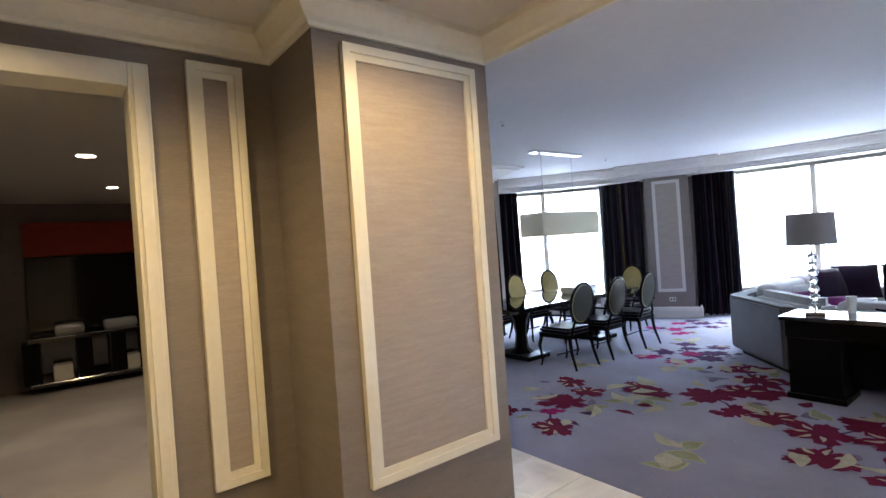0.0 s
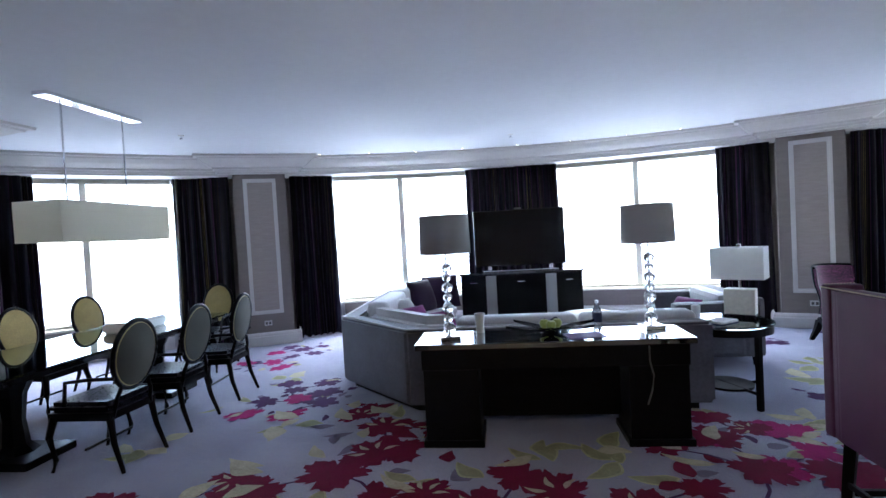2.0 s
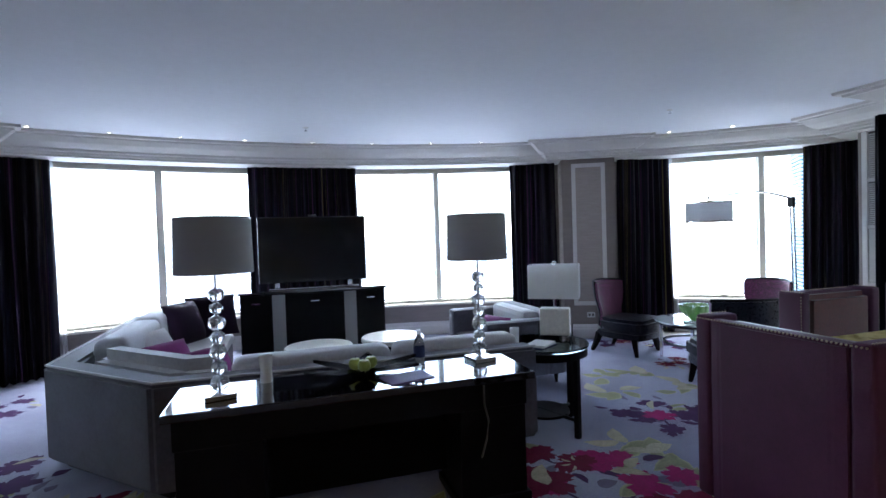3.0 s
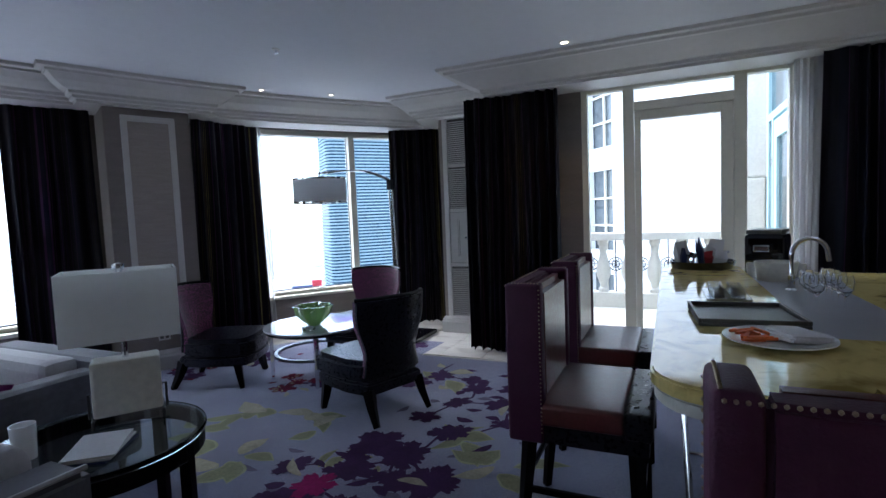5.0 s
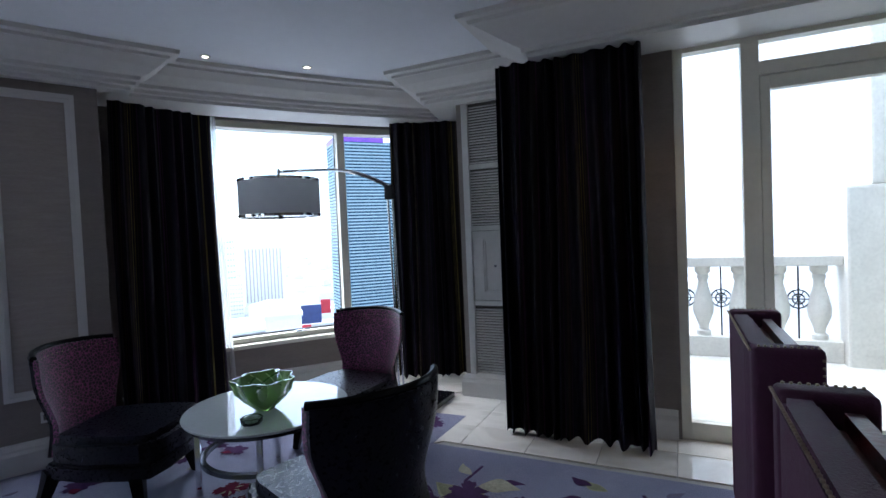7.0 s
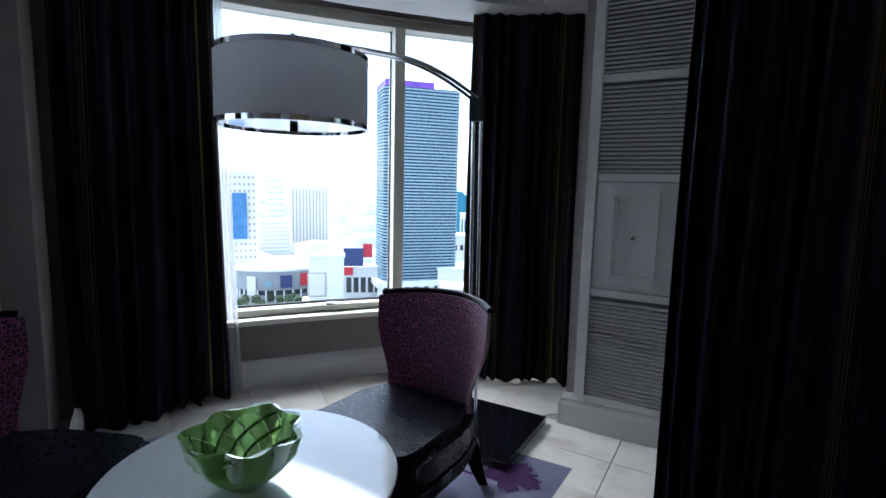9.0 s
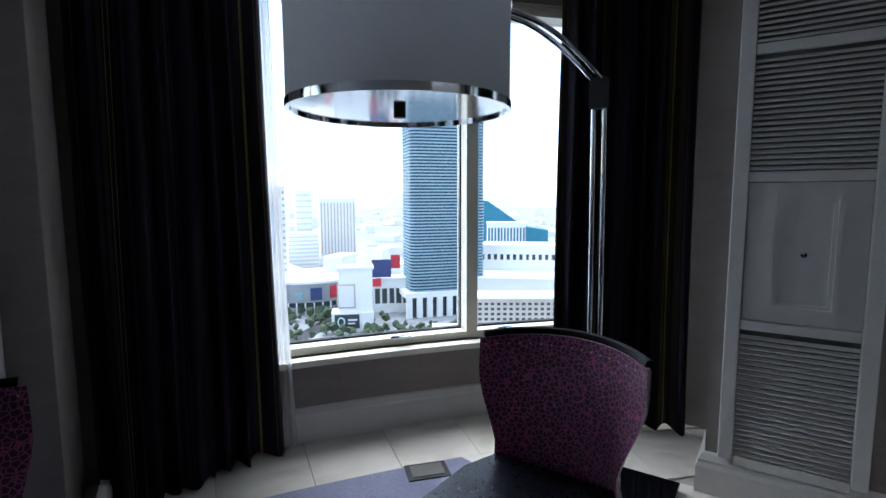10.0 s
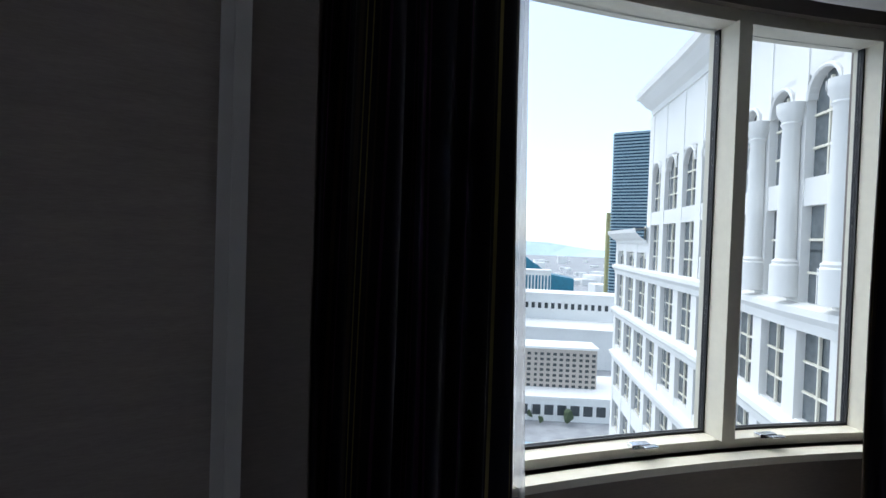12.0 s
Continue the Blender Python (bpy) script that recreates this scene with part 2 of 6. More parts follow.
def translucent_shade(name, color, through=0.5):
    m = mat(name, color, 0.85, noise_scale=3, amount=0.05)
    n, l, b = nodes_of(m)
    tl, mx = n.new("ShaderNodeBsdfTranslucent"), n.new("ShaderNodeMixShader")
    tl.inputs[0].default_value = (*color, 1)
    mx.inputs[0].default_value = through
    l.new(b.outputs[0], mx.inputs[1])
    l.new(tl.outputs[0], mx.inputs[2])
    l.new(mx.outputs[0], n["Material Output"].inputs[0])
    return m


M_PENDANT = translucent_shade("ivory_pendant_shade", (0.90, 0.88, 0.80), 0.80)
M_SHADE = translucent_shade("grey_lamp_shade", (0.50, 0.49, 0.49), 0.5)
M_SHADE_W = translucent_shade("white_lamp_shade", (0.92, 0.92, 0.90), 0.5)
M_SHADE_ARC = translucent_shade("silver_drum_shade", (0.88, 0.88, 0.88), 0.65)


def marble_material(name, base, vein, gloss, scale=1.6, vary=True):
    m = mat(name, base, gloss)
    n, l, b = nodes_of(m)
    tc = n.new("ShaderNodeTexCoord")
    info = n.new("ShaderNodeObjectInfo")
    ad = n.new("ShaderNodeVectorMath")
    ad.operation = "MULTIPLY_ADD"
    ad.inputs[1].default_value = (17, 23, 5) if vary else (0, 0, 0)
    l.new(info.outputs["Random"], ad.inputs[0])
    l.new(tc.outputs["Object"], ad.inputs[2])
    t = n.new("ShaderNodeTexNoise")
    t.inputs["Scale"].default_value, t.inputs["Detail"].default_value, t.inputs["Distortion"].default_value = scale, 9, 1.4
    l.new(ad.outputs[0], t.inputs[0])
    r = ramp_node(n, [(0.30, vein), (0.47, base), (0.60, tuple(min(1, c * 1.1) for c in base)), (0.72, tuple((a + c) / 2 for a, c in zip(base, vein)))])
    l.new(t.outputs[0], r.inputs[0])
    l.new(r.outputs[0], b.inputs["Base Color"])
    return m


M_MARBLE = marble_material("cream_marble_tile", (0.74, 0.70, 0.63), (0.58, 0.53, 0.46), 0.10)
M_BARTOP = marble_material("yellow_onyx_bar_top", (0.70, 0.57, 0.22), (0.34, 0.25, 0.07), 0.06, 5.0, False)


def leopard_material():
    m = mat("leopard_woven_back", (0.16, 0.03, 0.09), 0.55, bump=0.1, bump_scale=150, sheen=0.4)
    n, l, b = nodes_of(m)
    tc = n.new("ShaderNodeTexCoord")
    v = n.new("ShaderNodeTexVoronoi")
    v.feature = "DISTANCE_TO_EDGE"
    v.inputs["Scale"].default_value = 54
    l.new(tc.outputs["Object"], v.inputs["Vector"])
    r = ramp_node(n, [(0.0, (0.36, 0.06, 0.22)), (0.05, (0.26, 0.04, 0.15)), (0.12, (0.022, 0.004, 0.015))])
    l.new(v.outputs["Distance"], r.inputs[0])
    l.new(r.outputs[0], b.inputs["Base Color"])
    return m


M_LEOPARD = leopard_material()


# ---- mesh helpers ----
CX, CY = -0.92, 0.52
H = 2.86


def arc(deg, r, z=None):
    a = radians(deg)
    p = (CX + r * math.sin(a), CY + r * math.cos(a))
    return p if z is None else (*p, z)


def thing(name, m, label, category, group="", kind=""):
    ob = new(name)
    ob.matrix_world = m
    ob.empty_display_size = 0.1
    return tagged(ob, label, category, group, kind)


def part(name, bm, material, parent=None, label="", smooth=False):
    me = bpy.data.meshes.new(name)
    bmesh.ops.recalc_face_normals(bm, faces=bm.faces)
    if smooth:
        for f in bm.faces:
            f.smooth = True
        for e in bm.edges:
            if len(e.link_faces) == 2 and e.calc_face_angle(0) > 0.7:
                e.smooth = False
    bm.to_mesh(me)
    bm.free()
    me.materials.append(material)
    ob = new(name, me)
    if parent:
        ob.parent = parent
    if label:
        ob["label"] = label
    return ob


def piece(name, me, parent, m=None):
    ob = new(name, me)
    ob.parent = parent
    if m is not None:
        ob.matrix_basis = m
    return ob


def structure(ob, label, category):
    return tagged(ob, label, category, kind="structure")


def box(x0, y0, z0, x1, y1, z1, bevel=0.0, bm=None, seg=2):
    own = bmesh.new()
    bmesh.ops.create_cube(own, size=1)
    for v in own.verts:
        v.co = Vector(((x0 + x1) / 2 + v.co.x * (x1 - x0), (y0 + y1) / 2 + v.co.y * (y1 - y0), (z0 + z1) / 2 + v.co.z * (z1 - z0)))
    if bevel:
        bmesh.ops.bevel(own, geom=own.edges[:], offset=bevel, segments=seg, affect="EDGES", profile=0.6)
    return join(bm, own)


def join(bm, own):
    if bm is None:
        return own
    me = bpy.data.meshes.new("tmp")
    own.to_mesh(me)
    own.free()
    bm.from_mesh(me)
    bpy.data.meshes.remove(me)
    return bm


def lathe(profile, n=32, bm=None, wobble=None, at=(0, 0, 0)):
    bm = bm or bmesh.new()
    rings = []
    for i, (r, z) in enumerate(profile):
        ring = []
        for k in range(n):
            a = 2 * math.pi * k / n
            rr = r * (wobble(a, i) if wobble else 1)
            ring.append(bm.verts.new((at[0] + rr * math.cos(a), at[1] + rr * math.sin(a), at[2] + z)))
        rings.append(ring)
    for a, b in zip(rings, rings[1:]):
        for k in range(n):
            bm.faces.new((a[k], a[(k + 1) % n], b[(k + 1) % n], b[k]))
    if profile[0][0] > 0 and profile[0] != profile[-1]:
        bm.faces.new(rings[0])
        bm.faces.new(rings[-1])
    elif profile[0] != profile[-1]:
        bmesh.ops.remove_doubles(bm, verts=rings[0] + rings[-1], dist=1e-6)
    return bm


def tube(points, r, n=8, bm=None, taper=None):
    bm = bm or bmesh.new()
    pts = [Vector(p) for p in points]
    rings = []
    for i, p in enumerate(pts):
        d = (pts[min(i + 1, len(pts) - 1)] - pts[max(i - 1, 0)]).normalized()
        q = d.to_track_quat("Z", "Y")
        rr = r if taper is None else r + (taper - r) * i / (len(pts) - 1)
        rings.append([bm.verts.new(p + q @ Vector((rr * math.cos(2 * math.pi * k / n), rr * math.sin(2 * math.pi * k / n), 0))) for k in range(n)])
    for a, b in zip(rings, rings[1:]):
        for k in range(n):
            bm.faces.new((a[k], a[(k + 1) % n], b[(k + 1) % n], b[k]))
    bm.faces.new(rings[0])
    bm.faces.new(rings[-1])
    return bm


def box_ring(x0, y0, x1, y1, z0, z1, t):
    """A four-sided upright ring with walls of thickness t, as one shell."""
    bm = bmesh.new()
    loops = []
    for o, z in ((0, z0), (0, z1), (t, z1), (t, z0)):
        loops.append([bm.verts.new(p) for p in ((x0 + o, y0 + o, z), (x1 - o, y0 + o, z), (x1 - o, y1 - o, z), (x0 + o, y1 - o, z))])
    for a, b in zip(loops, loops[1:] + loops[:1]):
        for k in range(4):
            bm.faces.new((a[k], a[(k + 1) % 4], b[(k + 1) % 4], b[k]))
    return bm


def prism(outline, z0, z1, bm=None, bevel=0.0):
    own = bmesh.new()
    lo = [own.verts.new((x, y, z0)) for x, y in outline]
    hi = [own.verts.new((x, y, z1)) for x, y in outline]
    n = len(outline)
    own.faces.new(lo)
    own.faces.new(hi)
    for i in range(n):
        own.faces.new((lo[i], lo[(i + 1) % n], hi[(i + 1) % n], hi[i]))
    bmesh.ops.recalc_face_normals(own, faces=own.faces)
    if bevel:
        bmesh.ops.bevel(own, geom=[e for e in own.edges], offset=bevel, segments=2, affect="EDGES")
    return join(bm, own)


def arcbox(a0, a1, r0, r1, z0, z1, bm=None, step=1.5):
    n = max(1, math.ceil(abs(a1 - a0) / step))
    an = [a0 + (a1 - a0) * i / n for i in range(n + 1)]
    return prism([arc(a, r0) for a in an] + [arc(a, r1) for a in reversed(an)], z0, z1, bm)


def sweep(path, profile, bm=None):
    """Profile points (offset to the left of the path, height) along a plan path of (x, y), mitred."""
    bm = bm or bmesh.new()
    pts = [Vector(p) for p in path]
    rings = []
    for i, p in enumerate(pts):
        d0 = (p - pts[i - 1]).normalized() if i else (pts[1] - p).normalized()
        d1 = (pts[i + 1] - p).normalized() if i < len(pts) - 1 else d0
        n0, n1 = Vector((-d0.y, d0.x)), Vector((-d1.y, d1.x))
        nn = (n0 + n1).normalized()
        nn /= max(0.35, nn.dot(n0))
        rings.append([bm.verts.new((p.x + nn.x * o, p.y + nn.y * o, z)) for o, z in profile])
    for a, b in zip(rings, rings[1:]):
        for k in range(len(profile) - 1):
            bm.faces.new((a[k], b[k], b[k + 1], a[k + 1]))
    return bm


def frame_moulding(w, h, t=0.05, d=0.02, bm=None, x=0.0, z=0.0, y=0.0):
    """A picture-frame moulding in the plane y, proud towards -y, with a stepped section."""
    bm = bm or bmesh.new()
    for inset, depth, wd in ((0.0, d, t * 0.55), (t * 0.45, d * 0.6, t * 0.55)):
        a, b, c, e = x - w / 2 + inset, x + w / 2 - inset, z + inset, z + h - inset
        for q in ((a, c, b, c + wd), (a, e - wd, b, e), (a, c + wd, a + wd, e - wd), (b - wd, c + wd, b, e - wd)):
            box(q[0], y - depth, q[1], q[2], y, q[3], bm=bm)
    return bm


# ---- structure ----
R_WALL, R_GLASS, R_PIL = 9.70, 9.85, 9.05
SILL, HEAD = 0.50, 2.62
WINDOWS = ((-45.5, -31.2, -39.7), (-20.2, -3.2, -11.7), (3.2, 20.2, 11.7), (31.2, 45.5, 40.18))
PILASTERS = (-25.35, 25.35)
X_E, X_W = 4.78, 2 * CX - 4.78


def arcpath(a0, a1, r, step=1.5):
    n = max(1, math.ceil(abs(a1 - a0) / step))
    return [arc(a0 + (a1 - a0) * i / n, r) for i in range(n + 1)]


floor = structure(part("floor", prism([(-9.4, -3.2), (5.0, -3.2), (5.0, 5.7), (6.6, 6.9)] + arcpath(50, -54, 9.96) + [(-9.4, 5.7)], -0.30, -0.012), M_MORTAR), "pale bed under carpet and stone tiles", "floor")
ceiling_bm = bmesh.new()
prism([(-7.2, 1.95), (5.0, 1.95), (5.0, 5.7), (6.6, 6.9)] + arcpath(50, -54, 9.96) + [(-9.4, 5.7), (-7.2, 5.7)], H, H + 0.2, ceiling_bm)
structure(part("ceiling", ceiling_bm, M_CEIL), "smooth pale grey painted ceiling", "ceiling")
structure(part("ceiling_entry", box(-2.9, -3.2, 2.82, 1.4, 1.83, H + 0.2), M_TRIM), "cream painted entry ceiling", "ceiling")
structure(part("beam_entry", box(-2.25, 1.83, 2.78, 1.4, 1.95, H + 0.2), M_TRIM), "cream painted header between entry and living room", "beam")

wall = bmesh.new()
edges = [-56.0] + [a for w in WINDOWS for a in w[:2]] + [52.0]
for a, b in zip(edges[::2], edges[1::2]):
    arcbox(a, b, R_WALL, 9.98, 0, H, wall)
for a, b, _ in WINDOWS:
    arcbox(a, b, R_WALL, 9.98, 0, SILL, wall)
    arcbox(a, b, R_WALL, 9.98, HEAD, H, wall)
structure(part("wall_north", wall, M_WALL), "curved taupe wall with four wide windows", "wall")


def moulded_base(path, name, label):
    prof = [(0.0, 0.0), (0.035, 0.0), (0.035, 0.13), (0.026, 0.15), (0.026, 0.165), (0.012, 0.19), (0.0, 0.20)]
    return structure(part(name, sweep(path, prof), M_TRIM), label, "baseboard")


# base and cornice run along the bow, stepping in round the two pilasters
base_path = []
for a0, a1, r in ((51, 28.2, R_WALL), (28.2, 22.5, R_PIL), (22.5, -22.5, R_WALL), (-22.5, -28.2, R_PIL), (-28.2, -55, R_WALL)):
    base_path += arcpath(a0, a1, r)
moulded_base(base_path, "baseboard", "tall cream moulded baseboard along the bow")
CORN = [(-0.40, 2.61), (0.0, 2.61), (0.0, 2.635), (0.03, 2.64), (0.035, 2.665), (0.06, 2.675), (0.065, 2.70), (0.11, 2.715), (0.17, 2.755), (0.22, 2.805), (0.235, 2.805), (0.24, 2.825), (0.29, 2.83), (0.295, H)]
corn_path = []
for a0, a1, r in ((47.5, 29.0, 9.16), (29.0, 21.7, 8.98), (21.7, -21.7, 9.16), (-21.7, -29.0, 8.98), (-29.0, -47.5, 9.16)):
    corn_path += arcpath(a0, a1, r)
structure(part("cornice", sweep(corn_path, CORN), M_TRIM), "deep stepped plaster cornice along the bow", "cornice")
CORN_B = [(-0.42, 2.63), (0.0, 2.63), (0.0, 2.655), (0.03, 2.66), (0.035, 2.685), (0.07, 2.70), (0.16, 2.745), (0.27, 2.80), (0.30, 2.805), (0.31, 2.828), (0.36, 2.832), (0.365, H)]
structure(part("cornice_east", sweep([(4.40, 1.7), (4.40, 5.68), (5.3, 5.68)], CORN_B), M_TRIM), "deep plaster cornice over the balcony wall", "cornice")
structure(part("cornice_west", sweep([(2 * CX - 5.3, 5.70), (2 * CX - 4.35, 5.70), (2 * CX - 4.35, 1.84)], CORN_B), M_TRIM), "deep plaster cornice over the dining curtain", "cornice")
structure(part("cornice_column", sweep([(5.02, 5.55), (5.02, 6.78), (5.9, 7.0)], CORN), M_TRIM), "stepped cornice over the louvred column", "cornice")


def pilaster(deg):
    p = thing("pilaster", pose(*arc(deg, R_PIL), 0, 0, 0, -deg), "taupe pilaster with a white framed fabric panel", "pilaster", "pilasters", "structure")
    part("shaft", box(-0.375, 0.0, 0, 0.375, 0.6, 2.63, 0.004), M_WALL, p)
    part("panel", box(-0.19, -0.006, 0.52, 0.19, 0.002, 2.50), M_PANEL, p, "woven fabric panel")
    part("moulding", frame_moulding(0.47, 2.06, 0.055, 0.03, z=0.48), M_TRIM, p, "white frame moulding")
    o = part("outlet_plate", box(-0.055, -0.008, 0.30, 0.055, 0.0, 0.375, 0.003), M_TRIM, p, "white socket plate")
    part("socket", box(-0.04, -0.010, 0.318, -0.008, -0.007, 0.357, 0.001), M_GREY, o)
    part("socket", box(0.008, -0.010, 0.318, 0.04, -0.007, 0.357, 0.001), M_GREY, o)


for d in PILASTERS:
    pilaster(d)


def window(i, a0, a1, mull):
    w = thing("window_%d" % i, Matrix.Identity(4), "wide cream-framed window in the bow", "window", "bow windows", "structure")
    fr = bmesh.new()
    e = 0.42
    arcbox(a0, a1, 9.74, 9.90, SILL, SILL + 0.045, fr)
    arcbox(a0, a1, 9.74, 9.90, HEAD - 0.06, HEAD, fr)
    arcbox(a0, a0 + e, 9.74, 9.90, SILL + 0.045, HEAD - 0.06, fr)
    arcbox(a1 - e, a1, 9.74, 9.90, SILL + 0.045, HEAD - 0.06, fr)
    part("window_frame", fr, M_FRAME, w)
    part("mullion", arcbox(mull - 0.22, mull + 0.22, 9.72, 9.91, SILL + 0.045, HEAD - 0.06), M_FRAME, w)
    gk = bmesh.new()
    for q0, q1 in ((a0 + e, mull - 0.22), (mull + 0.22, a1 - e)):
        for u, v in ((q0, q0 + 0.05), (q1 - 0.05, q1)):
            arcbox(u, v, 9.835, 9.87, SILL + 0.045, HEAD - 0.06, gk)
        arcbox(q0 + 0.05, q1 - 0.05, 9.835, 9.87, SILL + 0.045, SILL + 0.057, gk)
    part("gasket", gk, M_IRON, w, "thin black glazing gasket")
    for q0, q1 in ((a0 + e, mull - 0.22), (mull + 0.22, a1 - e)):
        g = part("pane", arcbox(q0 + 0.05, q1 - 0.05, R_GLASS, R_GLASS + 0.008, SILL + 0.057, HEAD - 0.06), M_GLASS, w)
        g.visible_shadow = False
        a = (q0 + q1) / 2 + (1.5 if q0 < mull - 1 else -1.2)
        lt = box(-0.05, -0.02, 0, 0.05, 0.02, 0.022, 0.004)
        box(0.0, -0.045, 0.008, 0.075, -0.018, 0.018, 0.003, lt)
        lo = part("latch", lt, M_CHROME, w)
        lo.matrix_basis = pose(*arc(a, 9.735), SILL + 0.045, 0, 0, -a)
    sl = arcbox(a0, a1, 9.62, 9.74, SILL - 0.035, SILL)
    part("window_sill", sl, M_FRAME, w)


for i, w in enumerate(WINDOWS):
    window(i + 1, *w)


# east wall with the balcony door, and its mirror image behind the dining table
def slab_wall(name, boxes, label, material=None):
    bm = bmesh.new()
    for b in boxes:
        box(*b, bm=bm)
    return structure(part(name, bm, material or M_WALL), label, "wall")


T = 0.22
slab_wall("wall_east", [(X_E, 1.5, 0, X_E + T, 3.0, H), (X_E, 4.80, 0, X_E + T, 5.70, H), (X_E, 3.0, 2.66, X_E + T, 4.80, H)], "taupe wall beside the balcony door")
slab_wall("wall_west", [(X_W - T, 1.72, 0, X_W, 5.70, H)], "taupe wall behind the dining curtain")
slab_wall("wall_dining_south", [(-7.2, 1.72, 0, -2.7, 1.84, H)], "taupe wall behind the dining table")
slab_wall("wall_bar_south", [(1.4, 1.5, 0, 5.0, 1.7, H)], "taupe wall behind the bar")
slab_wall("wall_entry_east", [(1.2, -3.0, 0, 1.4, 1.7, H)], "taupe entry wall")
slab_wall("wall_entry_south", [(-9.4, -3.2, 0, 1.4, -3.0, H)], "taupe entry wall at the back")
slab_wall("wall_corner_east", [(5.20, 5.70, 0, 5.9, 6.56, H), (5.92, 6.5, 0, 6.8, 6.98, H)], "taupe wall end by the louvred column")
slab_wall("wall_corner_west", [(2 * CX - 5.9, 5.70, 0, 2 * CX - 5.20, 6.62, H), (2 * CX - 6.8, 6.5, 0, 2 * CX - 5.92, 6.98, H)], "taupe wall end by the dining window")
moulded_base([(5.2, 5.72), (5.2, 6.56), (5.6, 6.56)], "baseboard_column", "tall cream baseboard under the louvred column")
moulded_base([(X_E, 4.82), (X_E, 5.7)], "baseboard_east", "tall cream baseboard of the balcony wall")


def balcony_front():
    d = thing("door_balcony", Matrix.Identity(4), "glazed cream balcony door, closed, with side lights and transom", "door", "", "structure")
    x0, x1 = X_E + 0.02, X_E + 0.12
    fr = bmesh.new()
    for y0, y1, z0, z1 in ((4.74, 4.80, 0, 2.66), (4.305, 4.405, 0, 2.60), (3.36, 3.46, 0, 2.60), (3.0, 3.045, 0, 2.60), (3.0, 4.74, 2.60, 2.66), (3.46, 4.305, 2.385, 2.47), (4.405, 4.74, 0, 0.12), (3.045, 3.36, 0, 0.12)):
        box(x0, y0, z0, x1, y1, z1, 0.004, fr)
    part("door_frame", fr, M_FRAME, d)
    lf = bmesh.new()
    for y0, y1, z0, z1 in ((3.465, 3.565, 0.01, 2.38), (4.245, 4.30, 0.01, 2.38), (3.565, 4.245, 0.01, 0.19), (3.565, 4.245, 2.295, 2.38)):
        box(x0 + 0.02, y0, z0, x1 - 0.01, y1, z1, 0.004, lf)
    leaf = part("door_leaf", lf, M_FRAME, d)
    part("door_handle", tube([(x0 + 0.02, 3.51, 1.02), (x0 - 0.04, 3.51, 1.02), (x0 - 0.045, 3.63, 1.02)], 0.01), M_CHROME, leaf, "chrome lever")
    for y0, y1, z0, z1 in ((3.565, 4.245, 0.19, 2.295), (4.405, 4.74, 0.12, 2.60), (3.045, 3.36, 0.12, 2.60), (3.46, 4.305, 2.47, 2.60)):
        g = part("pane", box(x0 + 0.045, y0, z0, x0 + 0.053, y1, z1), M_GLASS, d)
        g.visible_shadow = False


balcony_front()


def louvred_column():
    c = thing("louvre_cabinet", pose(5.20, 6.23, 0, 0, 0, -90), "grey louvred wall cabinet with three slatted panels and one solid door", "cabinet")
    w = 0.49
    zs = (0.20, 0.845, 1.505, 2.045, 2.62)
    fr = bmesh.new()
    for s in (-1, 1):
        box(s * w / 2 - 0.03, -0.035, 0.2, s * w / 2 + 0.03, 0.0, 2.60, 0.006, fr)
    for z in zs:
        box(-w / 2 + 0.03, -0.032, z - 0.022, w / 2 - 0.03, 0.0, z + 0.022, 0.006, fr)
    part("frame", fr, M_TRIM, c)
    part("backing", box(-w / 2 + 0.03, -0.004, 0.2, w / 2 - 0.03, 0.0, 2.6), M_GREY, c)
    me = None
    for lo, hi, solid in ((zs[0], zs[1], False), (zs[1], zs[2], True), (zs[2], zs[3], False), (zs[3], zs[4], False)):
        if solid:
            dr = part("door", box(-w / 2 + 0.032, -0.02, lo + 0.025, w / 2 - 0.032, -0.005, hi - 0.025, 0.003), M_TRIM, c, "solid panel door")
            part("moulding", frame_moulding(0.25, 0.50, 0.035, 0.022, z=lo + 0.08, y=-0.019), M_TRIM, dr)
            kb = part("knob", lathe([(0.0, 0.0), (0.006, 0.0), (0.006, 0.012), (0.012, 0.016), (0.012, 0.024), (0.0, 0.028)], 12), M_CHROME, dr)
            kb.matrix_basis = pose(0, -0.02, (lo + hi) / 2, 90, 0, 0)
        else:
            n = int((hi - lo - 0.06) / 0.024)
            for k in range(n):
                if me is None:
                    s = part("slat", box(-w / 2 + 0.032, -0.010, -0.0035, w / 2 - 0.032, 0.010, 0.0035, 0.001, seg=1), M_TRIM, c)
                    me = s.data
                else:
                    s = piece("slat", me, c)
                s.matrix_basis = pose(0, -0.014, lo + 0.036 + k * 0.024, 35, 0, 0)


louvred_column()


